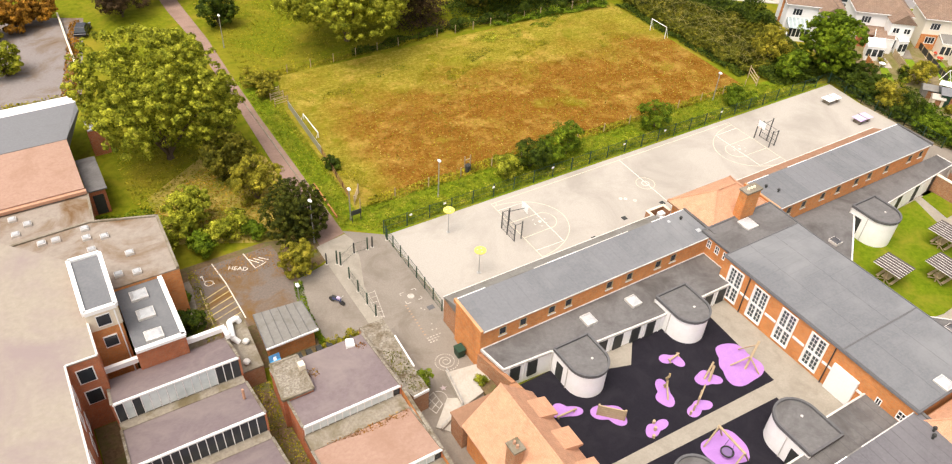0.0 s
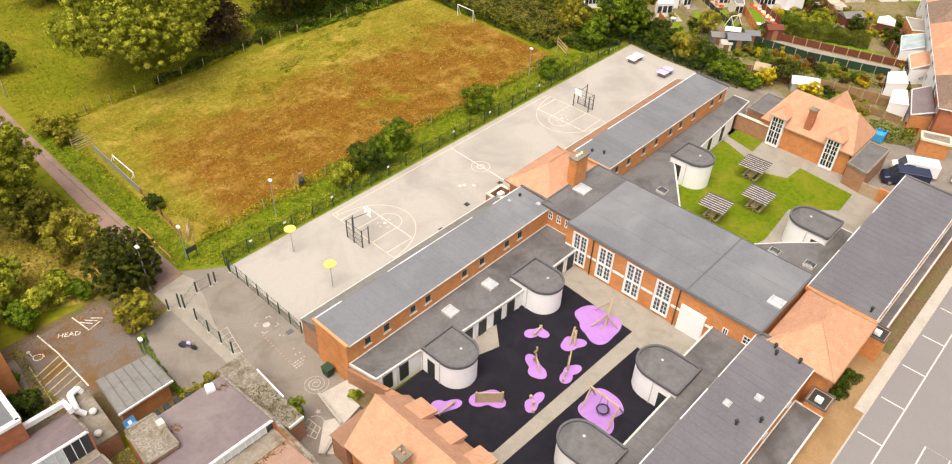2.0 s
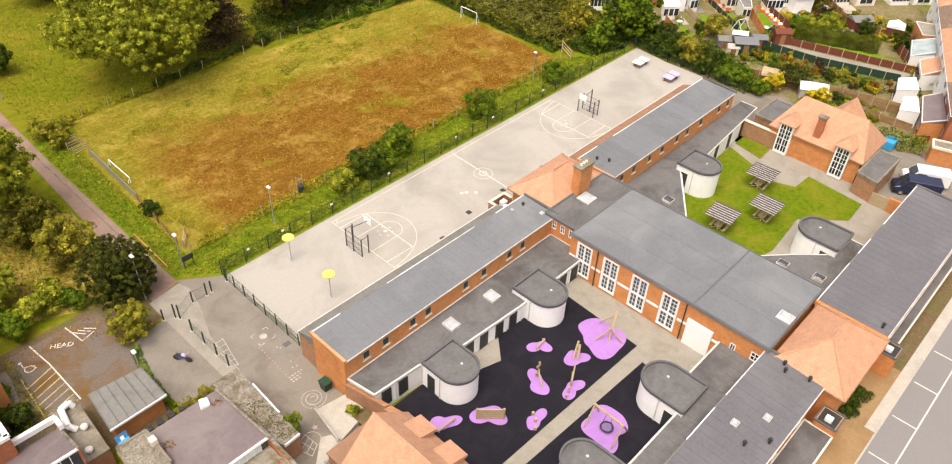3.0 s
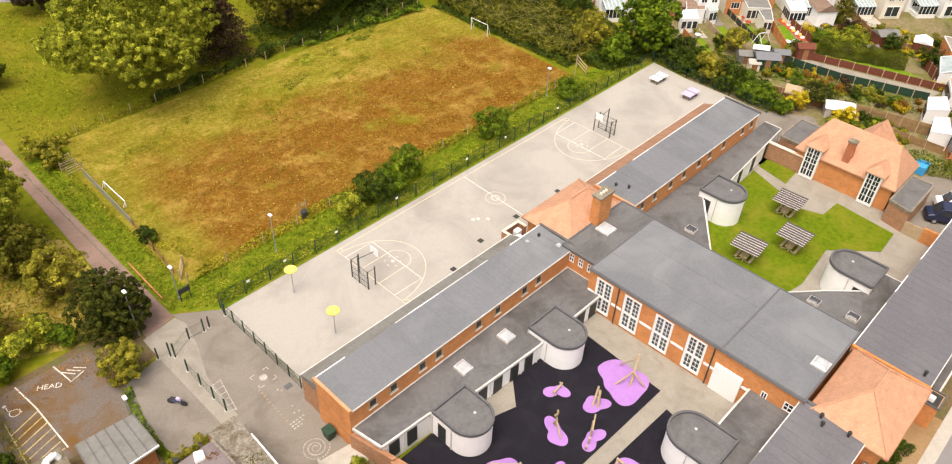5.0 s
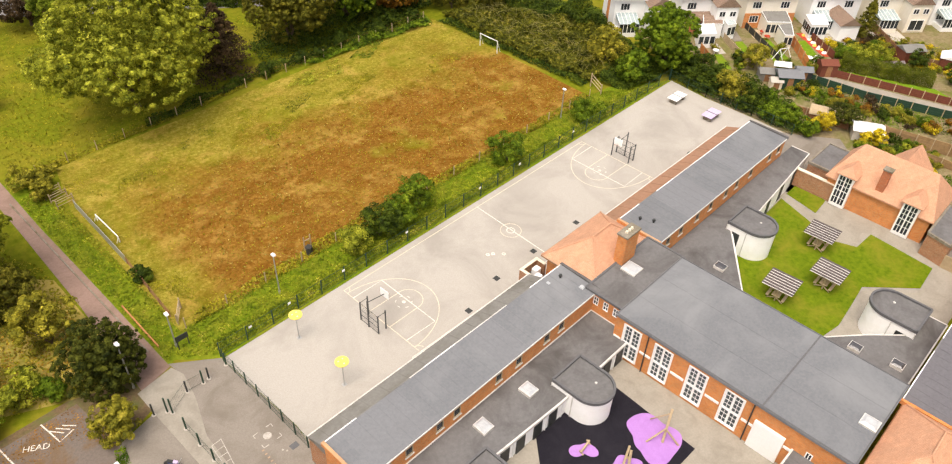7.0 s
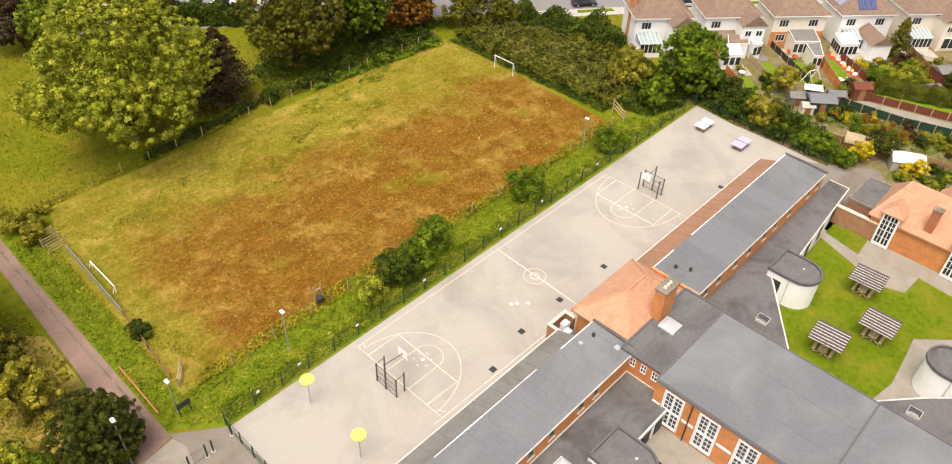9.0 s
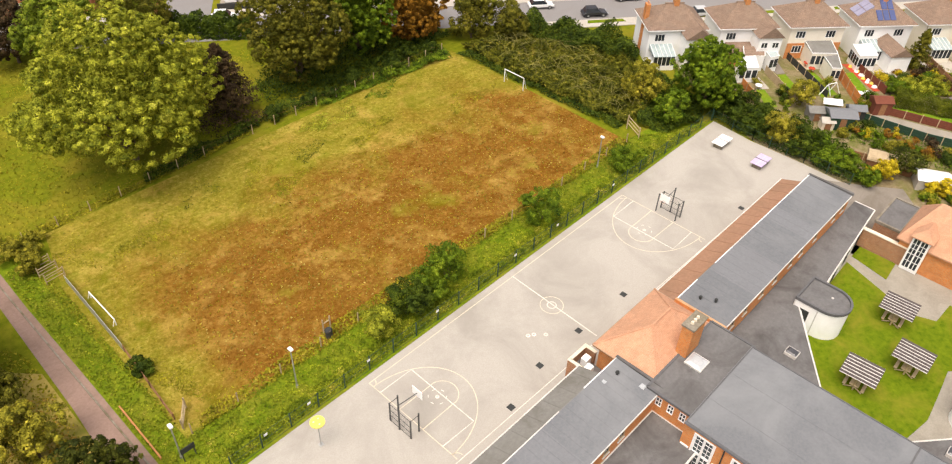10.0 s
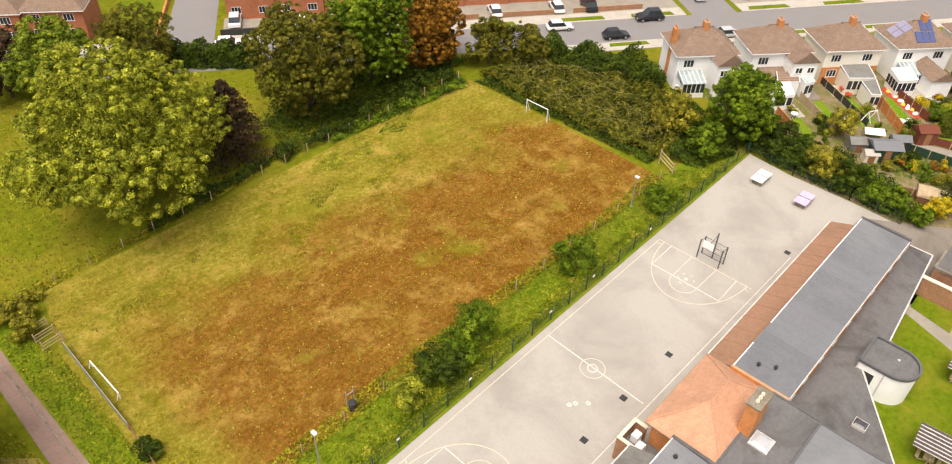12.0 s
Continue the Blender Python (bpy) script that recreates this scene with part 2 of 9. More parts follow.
M["fence_bright"] = surf("bright_orange_fence_stain", (0.5, 0.17, 0.045), (0.62, 0.25, 0.075), 4.0, (0.4, 0.16, 0.06), 0.6, 0.6, 0.85, vary=0.15)
M["patio_tan"] = surf("tan_patio_slabs", (0.46, 0.36, 0.24), (0.56, 0.45, 0.31), 3.0, (0.4, 0.3, 0.2), 0.6, 0.5, 0.9)
M["upvc"] = surf("white_frame_paint", (0.8, 0.8, 0.78), (0.86, 0.86, 0.84), 6.0, None, rough=0.4, spec=0.5, relief=0)
M["fascia"] = surf("pale_metal_edging", (0.55, 0.53, 0.49), (0.68, 0.66, 0.62), 3.0, (0.42, 0.4, 0.36), 1.0, 0.7, 0.55, relief=0.05)
M["dark"] = surf("dark_painted_metal", (0.03, 0.032, 0.03), (0.05, 0.052, 0.05), 6.0, None, rough=0.5, relief=0)
M["pole"] = surf("grey_painted_steel", (0.07, 0.072, 0.07), (0.1, 0.1, 0.097), 6.0, None, rough=0.5, relief=0)
M["green_metal"] = surf("dark_green_steel", (0.02, 0.05, 0.03), (0.03, 0.07, 0.045), 6.0, None, rough=0.5, relief=0)
M["steel"] = surf("galvanised_steel", (0.4, 0.4, 0.39), (0.5, 0.5, 0.48), 8.0, None, rough=0.45, metal=0.6, relief=0)
M["wood"] = surf("weathered_timber", (0.38, 0.29, 0.17), (0.5, 0.39, 0.25), 5.0, (0.3, 0.22, 0.13), 0.9, 0.5, 0.8)
M["edging"] = surf("orange_stained_timber", (0.42, 0.17, 0.06), (0.55, 0.25, 0.1), 5.0, (0.3, 0.15, 0.07), 0.9, 0.5, 0.8)
M["fence_wood"] = surf("brown_fence_timber", (0.22, 0.1, 0.045), (0.32, 0.16, 0.075), 4.0, (0.2, 0.13, 0.08), 0.6, 0.6, 0.85, vary=0.2)
M["fence_tan"] = surf("tan_fence_timber", (0.27, 0.165, 0.075), (0.37, 0.24, 0.115), 4.0, (0.2, 0.12, 0.06), 0.7, 0.6, 0.85, vary=0.15)
M["redwood"] = surf("red_stained_timber", (0.13, 0.04, 0.024), (0.2, 0.062, 0.035), 4.0, None, rough=0.8)
M["yellow"] = surf("yellow_plastic", (0.72, 0.6, 0.1), (0.78, 0.66, 0.15), 6.0, None, rough=0.45, relief=0)
M["blue"] = surf("blue_plastic", (0.03, 0.3, 0.62), (0.05, 0.38, 0.7), 6.0, None, rough=0.45, relief=0)
M["bark"] = surf("tree_bark", (0.08, 0.055, 0.035), (0.15, 0.11, 0.07), 8.0, None, rough=0.95, relief=0.6)
M["plum_top"] = surf("lilac_table_top", (0.5, 0.38, 0.6), (0.58, 0.46, 0.68), 4.0, (0.62, 0.54, 0.68), 1.0, 0.6, 0.6)


def glass_of(name, col=(0.02, 0.025, 0.03)):
    m, nt, b, vec = begin(name, 0.08, 0.0, 0.6)
    f = noise_of(nt, vec, 0.7, 2.0)
    nt.links.new(ramp(nt, f, ((0.3, col), (0.7, tuple(c * 1.8 for c in col)))), b.inputs["Base Color"])
    return m


M["glass"] = glass_of("dark_window_glass")
# hall panes: reflected sky put into a lighter, patchy grey base colour
M["hallglass"] = glass_of("sky_tinted_window_glass", (0.05, 0.062, 0.066))
M["skyglass"] = surf("grey_dome_rooflight", (0.36, 0.375, 0.385), (0.5, 0.52, 0.53), 2.0, None, rough=0.2, spec=0.6, relief=0)
M["smoked_dome"] = surf("smoked_dome_rooflight", (0.05, 0.05, 0.055), (0.085, 0.085, 0.09), 2.0, None, rough=0.2, spec=0.6, relief=0)
M["blueglass"] = surf("whitened_roof_glass", (0.3, 0.37, 0.37), (0.45, 0.52, 0.51), 0.8, (0.2, 0.26, 0.26), 0.5, 0.6, 0.25, spec=0.6, relief=0)
M["whitewash"] = surf("whitewashed_glass", (0.55, 0.62, 0.61), (0.72, 0.77, 0.76), 0.8, (0.4, 0.47, 0.47), 0.6, 0.6, 0.3, spec=0.5, relief=0)
M["solar_pale"] = surf("grey_violet_solar_cells", (0.24, 0.23, 0.32), (0.32, 0.31, 0.4), 3.0, None, rough=0.15, spec=0.6, relief=0)
M["solar"] = surf("blue_solar_cells", (0.055, 0.075, 0.18), (0.085, 0.11, 0.25), 3.0, None, rough=0.15, spec=0.6, relief=0)
# wide spread of tones: crown highlights and shadows put into the leaf colour
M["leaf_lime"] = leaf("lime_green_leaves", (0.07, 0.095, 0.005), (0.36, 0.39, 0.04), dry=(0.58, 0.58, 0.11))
M["leaf_mid"] = leaf("mid_green_leaves", (0.034, 0.075, 0.004), (0.14, 0.215, 0.013), dry=(0.25, 0.32, 0.03))
M["leaf_dark"] = leaf("dark_green_leaves", (0.016, 0.034, 0.004), (0.068, 0.105, 0.01), dry=(0.13, 0.17, 0.018))
M["leaf_olive"] = leaf("olive_leaves", (0.11, 0.11, 0.012), (0.31, 0.285, 0.032), dry=(0.46, 0.39, 0.075))
M["leaf_dull"] = leaf("dull_olive_green_leaves", (0.055, 0.06, 0.007), (0.155, 0.15, 0.018), dry=(0.24, 0.21, 0.035))
M["leaf_hedge"] = leaf("clipped_hedge_leaves", (0.06, 0.08, 0.006), (0.115, 0.14, 0.012), dry=(0.16, 0.17, 0.02))
M["leaf_yew"] = leaf("blackish_green_needles", (0.02, 0.031, 0.005), (0.072, 0.084, 0.011), dry=(0.11, 0.125, 0.018))
M["leaf_purple"] = leaf("purple_black_needles", (0.03, 0.019, 0.012), (0.08, 0.053, 0.03))
M["leaf_fresh"] = leaf("fresh_green_leaves", (0.05, 0.085, 0.005), (0.21, 0.275, 0.025), dry=(0.36, 0.41, 0.06))
M["leaf_autumn"] = leaf("rusty_autumn_leaves", (0.13, 0.06, 0.01), (0.34, 0.165, 0.022), dry=(0.46, 0.27, 0.06))
M["leaf_yellow"] = leaf("yellow_leaves", (0.4, 0.3, 0.015), (0.62, 0.5, 0.03))
M["leaf_bramble"] = leaf("bramble_leaves", (0.03, 0.04, 0.004), (0.135, 0.14, 0.014), dry=(0.34, 0.29, 0.06))
M["stem"] = surf("dry_bramble_stems", (0.17, 0.15, 0.04), (0.29, 0.25, 0.08), 3.0, (0.14, 0.16, 0.02), 0.4, 0.7, 0.9)
M["pale_weed"] = leaf("pale_weed_leaves", (0.26, 0.23, 0.05), (0.38, 0.32, 0.1), dry=(0.46, 0.39, 0.16))
M["flower_red"] = leaf("red_flowers", (0.4, 0.03, 0.02), (0.65, 0.08, 0.04))
M["blade"] = leaf("grass_blades", (0.17, 0.175, 0.01), (0.28, 0.255, 0.02), dry=(0.4, 0.33, 0.06))
M["dock"] = leaf("rusty_dock_leaves", (0.13, 0.045, 0.008), (0.28, 0.13, 0.02), dry=(0.42, 0.28, 0.08))
M["blade_green"] = leaf("fresh_grass_blades", (0.1, 0.155, 0.007), (0.23, 0.27, 0.018), dry=(0.42, 0.38, 0.075))
M["blade_dry"] = leaf("dry_seed_stalks", (0.25, 0.14, 0.02), (0.38, 0.24, 0.04), dry=(0.5, 0.4, 0.11))


def field_material():
    """Rough field: green edges, rust-brown dock and dry grass over most of it."""
    m, nt, b, vec = begin("rough_field", 0.95, 0.0, 0.0)
    fine = noise_of(nt, vec, 2.2, 7.0, 0.8)
    mid = noise_of(nt, vec, 0.11, 9.0, 0.7, 0.5)
    green = ramp(nt, fine, ((0.32, (0.125, 0.115, 0.008)), (0.5, (0.235, 0.2, 0.024)), (0.68, (0.38, 0.305, 0.068))))
    brown = ramp(nt, fine, ((0.3, (0.12, 0.044, 0.006)), (0.5, (0.202, 0.093, 0.015)), (0.7, (0.33, 0.18, 0.042))))
    sep = nt.nodes.new("ShaderNodeSeparateXYZ")
    nt.links.new(vec, sep.inputs[0])

    def window(sock, lo, hi, s0, s1):
        outs = []
        for edge, s in ((lo, s0), (hi, -s1)):
            r = nt.nodes.new("ShaderNodeMapRange")
            r.interpolation_type = "SMOOTHSTEP"
            r.inputs["From Min"].default_value, r.inputs["From Max"].default_value = edge - s, edge + s
            nt.links.new(sock, r.inputs["Value"])
            outs.append(r.outputs[0])
        p = nt.nodes.new("ShaderNodeMath")
        p.operation = "MULTIPLY"
        nt.links.new(outs[0], p.inputs[0])
        nt.links.new(outs[1], p.inputs[1])
        return p.outputs[0]

    wx, wy = window(sep.outputs[0], -9.5, 52.0, 5.0, 6.0), window(sep.outputs[1], 5.0, 27.5, 3.0, 10.0)
    both = nt.nodes.new("ShaderNodeMath")
    both.operation = "MULTIPLY"
    nt.links.new(wx, both.inputs[0])
    nt.links.new(wy, both.inputs[1])
    add = nt.nodes.new("ShaderNodeMath")
    add.operation = "MULTIPLY_ADD"
    add.inputs[1].default_value, add.inputs[2].default_value = 0.5, -0.22
    nt.links.new(both.outputs[0], add.inputs[0])
    tot = nt.nodes.new("ShaderNodeMath")
    nt.links.new(add.outputs[0], tot.inputs[0])
    nt.links.new(mid, tot.inputs[1])
    k = ramp(nt, tot.outputs[0], ((0.34, (0, 0, 0)), (0.54, (0.45, 0.45, 0.45)), (0.72, (0.95, 0.95, 0.95))))
    col = mix(nt, k, green, brown)
    pale = noise_of(nt, vec, 0.2, 9.0, 0.72, 0.3)
    col = mix(nt, ramp(nt, pale, ((0.5, (0, 0, 0)), (0.66, (0.6, 0.6, 0.6)))), col, (0.45, 0.3, 0.075))
    deep = noise_of(nt, vec, 0.42, 9.0, 0.76, 0.3)
    dk = mix(nt, k, (0.13, 0.14, 0.007), (0.14, 0.045, 0.006))
    col = mix(nt, ramp(nt, deep, ((0.5, (0, 0, 0)), (0.63, (0.75, 0.75, 0.75)))), col, dk)
    spot = noise_of(nt, vec, 0.1, 6.0, 0.6)
    col = mix(nt, ramp(nt, spot, ((0.56, (0, 0, 0)), (0.66, (0.6, 0.6, 0.6)))), col, (0.15, 0.165, 0.007))
    rows = nt.nodes.new("ShaderNodeMapping")
    rows.inputs["Rotation"].default_value = (0, 0, radians(-8))
    rows.inputs["Scale"].default_value = (0.16, 0.5, 1.0)
    nt.links.new(vec, rows.inputs["Vector"])
    swath = noise_of(nt, rows.outputs[0], 1.0, 6.0, 0.62, 0.4)
    col = mix(nt, 1.0, col, ramp(nt, swath, ((0.34, (0.86, 0.82, 0.8)), (0.52, (1.0, 1.0, 1.0)), (0.68, (1.15, 1.17, 1.3)))), "MULTIPLY")
    nt.links.new(col, b.inputs["Base Color"])
    bump(nt, b, fine, 0.8, 0.15)
    return m


M["field"] = field_material()


# ---- mesh helpers ----
def bm_new():
    return bmesh.new()


def bx(bm, x0, y0, z0, x1, y1, z1):
    """A box between two corners."""
    v = [bm.verts.new((x, y, z)) for z in (z0, z1) for x, y in ((x0, y0), (x1, y0), (x1, y1), (x0, y1))]
    for f in ((3, 2, 1, 0), (4, 5, 6, 7), (0, 1, 5, 4), (1, 2, 6, 5), (2, 3, 7, 6), (3, 0, 4, 7)):
        bm.faces.new([v[i] for i in f])
    return bm


def slab(bm, pts, z0, z1):
    """A flat slab of any outline; z1 may be a number or one for each corner."""
    if sum(a[0] * b[1] - b[0] * a[1] for a, b in zip(pts, pts[1:] + pts[:1])) < 0:
        pts = pts[::-1]
        if not isinstance(z1, (int, float)):
            z1 = z1[::-1]
    tops = [z1] * len(pts) if isinstance(z1, (int, float)) else z1
    lo = [bm.verts.new((x, y, z0)) for x, y in pts]
    hi = [bm.verts.new((x, y, z)) for (x, y), z in zip(pts, tops)]
    bm.faces.new(hi)
    bm.faces.new(lo[::-1])
    n = len(pts)
    for i in range(n):
        bm.faces.new((lo[i], lo[(i + 1) % n], hi[(i + 1) % n], hi[i]))
    return bm


def rod(bm, p0, p1, r0, r1=None, n=8):
    """A round bar from p0 to p1."""
    r1 = r0 if r1 is None else r1
    p0, p1 = Vector(p0), Vector(p1)
    q = (p1 - p0).to_track_quat("Z", "Y")
    rings = []
    for p, r in ((p0, r0), (p1, r1)):
        rings.append([bm.verts.new(p + q @ Vector((r * math.cos(a), r * math.sin(a), 0))) for a in (2 * math.pi * i / n for i in range(n))])
    for i in range(n):
        bm.faces.new((rings[0][i], rings[0][(i + 1) % n], rings[1][(i + 1) % n], rings[1][i]))
    bm.faces.new(rings[0][::-1])
    bm.faces.new(rings[1])
    return bm


def beam(bm, p0, p1, w, h):
    """A square-edged bar from p0 to p1, w wide and h high."""
    p0, p1 = Vector(p0), Vector(p1)
    d = (p1 - p0).normalized()
    side = d.cross(Vector((0, 0, 1)))
    side = Vector((1, 0, 0)) if side.length < 1e-4 else side.normalized()
    up = side.cross(d).normalized()
    rings = [[bm.verts.new(p + side * (a * w / 2) + up * (b * h / 2)) for a, b in ((-1, -1), (1, -1), (1, 1), (-1, 1))] for p in (p0, p1)]
    for i in range(4):
        bm.faces.new((rings[0][i], rings[0][(i + 1) % 4], rings[1][(i + 1) % 4], rings[1][i]))
    bm.faces.new(rings[0][::-1])
    bm.faces.new(rings[1])
    return bm


def strip(bm, pts, w, z, h=0.006, close=False):
    """A painted line along points on the ground."""
    pts = [Vector((p[0], p[1])) for p in pts]
    n = len(pts)
    lefts, rights = [], []
    for i, p in enumerate(pts):
        a = pts[i - 1] if i or close else p
        b = pts[(i + 1) % n] if i < n - 1 or close else p
        d = (b - a).normalized()
        s = Vector((-d.y, d.x)) * (w / 2)
        lefts.append(p + s)
        rights.append(p - s)
    rows = [[bm.verts.new((q.x, q.y, zz)) for q in side] for side in (lefts, rights) for zz in (z, z + h)]
    for i in range(n if close else n - 1):
        j = (i + 1) % n
        bm.faces.new((rows[3][i], rows[3][j], rows[1][j], rows[1][i]))
        bm.faces.new((rows[0][i], rows[0][j], rows[1][j], rows[1][i]))
        bm.faces.new((rows[2][j], rows[2][i], rows[3][i], rows[3][j]))
    return bm


def arc(cx, cy, r, a0, a1, n=32, ry=None):
    return [(cx + r * math.cos(radians(a0 + (a1 - a0) * i / n)), cy + (ry or r) * math.sin(radians(a0 + (a1 - a0) * i / n))) for i in range(n + 1)]


def obj(name, bm, material, bevel=0.0, smooth=False):
    me = bpy.data.meshes.new(name)
    bmesh.ops.recalc_face_normals(bm, faces=bm.faces)
    if bevel:
        bmesh.ops.bevel(bm, geom=[e for e in bm.edges], offset=bevel, segments=1, affect="EDGES")
    bm.to_mesh(me)
    bm.free()
    me.materials.append(material if not isinstance(material, str) else M[material])
    if smooth:
        me.polygons.foreach_set("use_smooth", [True] * len(me.polygons))
    return new(name, me)


def thing(name, at, label, category, group="", kind=""):
    """An Empty at a thing's base; its parts hang under it."""
    ob = new(name)
    ob.empty_display_size = 0.3
    ob.location = at
    return tagged(ob, label, category, group, kind)


BASE = {}


def part(name, bm, material, parent, label="", bevel=0.0, smooth=False, local=False):
    """One mesh under a thing or part. Meshes are drawn in the world's places unless local."""
    ob = obj(name, bm, material, bevel, smooth)
    ob.parent = parent
    if not local:
        off = Vector((0, 0, 0))
        p = parent
        while p:
            off += p.location
            p = p.parent
        ob.data.transform(Matrix.Translation(-off))
    if label:
        ob["label"] = label
    return ob


def solo(name, bm, material, label, category="", kind="", group="", bevel=0.0, smooth=False):
    return tagged(obj(name, bm, material, bevel, smooth), label, category, group, kind)


def wall_x(bm, x0, x1, y0, y1, z0, z1, holes=()):
    """A wall along x with openings (xa, xb, za, zb) right through it."""
    xs = sorted({x0, x1, *[h[0] for h in holes], *[h[1] for h in holes]})
    for a, b in zip(xs, xs[1:]):
        mid = (a + b) / 2
        z = z0
        for h in sorted((h for h in holes if h[0] < mid < h[1]), key=lambda h: h[2]):
            if h[2] > z + 1e-4:
                bx(bm, a, y0, z, b, y1, h[2])
            z = h[3]
        if z < z1 - 1e-4:
            bx(bm, a, y0, z, b, y1, z1)
    bmesh.ops.remove_doubles(bm, verts=bm.verts, dist=1e-4)
    return bm


def wall_y(bm, y0, y1, x0, x1, z0, z1, holes=()):
    """A wall along y with openings (ya, yb, za, zb)."""
    ys = sorted({y0, y1, *[h[0] for h in holes], *[h[1] for h in holes]})
    for a, b in zip(ys, ys[1:]):
        mid = (a + b) / 2
        z = z0
        for h in sorted((h for h in holes if h[0] < mid < h[1]), key=lambda h: h[2]):
            if h[2] > z + 1e-4:
                bx(bm, x0, a, z, x1, b, h[2])
            z = h[3]
        if z < z1 - 1e-4:
            bx(bm, x0, a, z, x1, b, z1)
    bmesh.ops.remove_doubles(bm, verts=bm.verts, dist=1e-4)
    return bm


def window(parent, axis, a, b, c, z0, z1, nx=1, nz=1, out=1, fw=0.07, glass="glass", frame_mat="upvc", name="window", bar=0.035, deep=0.12):
    """A framed window in the plane c of a wall along axis: frame, glazing bars and a pane."""
    fr, gl, ba = bm_new(), bm_new(), bm_new()
    o0, o1 = sorted((c - out * deep, c + out * 0.03))
    p = c - out * 0.05

    def put(bm, u0, u1, w0, w1, d0, d1):
        d0, d1 = sorted((d0, d1))
        bx(bm, u0, d0, w0, u1, d1, w1) if axis == "x" else bx(bm, d0, u0, w0, d1, u1, w1)

    put(fr, a, b, z0, z0 + fw, o0, o1)
    put(fr, a, b, z1 - fw, z1, o0, o1)
    put(fr, a, a + fw, z0 + fw, z1 - fw, o0, o1)
    put(fr, b - fw, b, z0 + fw, z1 - fw, o0, o1)
    for i in range(1, nx):
        u = a + (b - a) * i / nx
        put(ba, u - bar, u + bar, z0 + fw, z1 - fw, p - out * 0.03, p + out * 0.05)
    for i in range(1, nz):
        w = z0 + (z1 - z0) * i / nz
        put(ba, a + fw, b - fw, w - bar, w + bar, p - out * 0.025, p + out * 0.045)
    put(gl, a + fw / 2, b - fw / 2, z0 + fw / 2, z1 - fw / 2, p - out * 0.012, p + out * 0.012)
    w = part(name, fr, frame_mat, parent)
    part("pane", gl, glass, w)
    if nx > 1 or nz > 1:
        part("glazing_bar", ba, frame_mat, w)
    else:
        ba.free()
    return w


def hip_roof(bm, x0, x1, y0, y1, z, h, inset, thick=0.18, ridge_axis="x"):
    """A hipped roof over a rectangle; inset is how far in the ridge ends."""
    ym, xm = (y0 + y1) / 2, (x0 + x1) / 2
    r = [(x0 + inset, ym), (x1 - inset, ym)] if ridge_axis == "x" else [(xm, y0 + inset), (xm, y1 - inset)]
    lo = [bm.verts.new((x, y, z - thick)) for x, y in ((x0, y0), (x1, y0), (x1, y1), (x0, y1))]
    e = [bm.verts.new((x, y, z)) for x, y in ((x0, y0), (x1, y0), (x1, y1), (x0, y1))]
    t = [bm.verts.new((x, y, z + h)) for x, y in r]
    bm.faces.new(lo[::-1])
    for i in range(4):
        bm.faces.new((lo[i], lo[(i + 1) % 4], e[(i + 1) % 4], e[i]))
    if ridge_axis == "x":
        for f in ((e[0], e[1], t[1], t[0]), (e[1], e[2], t[1]), (e[2], e[3], t[0], t[1]), (e[3], e[0], t[0])):
            bm.faces.new(f)
    else:
        for f in ((e[0], e[1], t[0]), (e[1], e[2], t[1], t[0]), (e[2], e[3], t[1]), (e[3], e[0], t[0], t[1])):
            bm.faces.new(f)
    return bm

# ---- the ground and its surfaces ----
bm = bm_new()
slab(bm, [(-1500, -1500), (1500, -1500), (1500, 1500), (-1500, 1500)], -0.5, 0.0)
solo("ground", bm, "grass", "rough green meadow grass reaching the horizon", "ground", "structure")
bm = bm_new()
n = 40
slab(bm, [(-14.2, 6.2)] + [(-14.2 + 62.5 * i / n, 6.2 + 0.3 * math.sin(i * 1.3)) for i in range(1, n)] + [(48.5, 6.0), (49.4, 38.9), (-11.3, 39.2), (-13.6, 30)], -0.1, 0.02)
solo("field", bm, "field", "rust-brown and green overgrown playing field", "field", "structure")
PLAY = [(-13.2, 0.72), (60.8, 0.92), (60.1, -5.0), (60.2, -12.0), (59.9, -18.0), (58.8, -24.0), (48.0, -24.0), (48.0, -19.0), (-14.0, -19.0), (-12.8, -9.8)]
solo("playground", slab(bm_new(), PLAY, -0.2, 0.03), "play", "pale grey asphalt playground with court lines", "playground", "structure")
solo("entrance_tarmac", slab(bm_new(), [(-17.0, 3.6), (-13.25, 0.9), (-12.85, -9.8), (-14.0, -19.0), (-14.0, -24), (-18.0, -24), (-21.2, -44), (-25, -44), (-19.4, -19), (-17.5, -8.5), (-16.3, -1)], -0.2, 0.025), "tarmac", "worn grey tarmac drive beside the school", "drive", "structure")
solo("drive_edge", slab(bm_new(), [(-20.3, 2.2), (-16.0, 2.2), (-15.5, -30), (-24.5, -34), (-22.2, -20), (-20.3, -9.5)], -0.2, 0.018), "tarmac", "worn tarmac margin of the drive", "drive", "structure")
solo("side_yard", slab(bm_new(), [(-24.0, -1.3), (-19.6, -0.2), (-18.4, -7.8), (-17.6, -11.6), (-19.8, -12.4), (-24.6, -11.6), (-25.2, -5)], -0.2, 0.035), "tarmac", "worn grey tarmac yard with a parked motorcycle", "yard", "structure")
solo("footpath_ramp", slab(bm_new(), [(-20.5, 2.4), (-17.0, 3.0), (-16.6, 1.6), (-17.2, -1.4), (-18.6, -5.5), (-18.9, -10.8), (-20.4, -10.8), (-20.4, -8.7), (-20.5, -1.4)], -0.2, 0.05), "yard", "pale concrete path inside the school gate", "path", "structure")
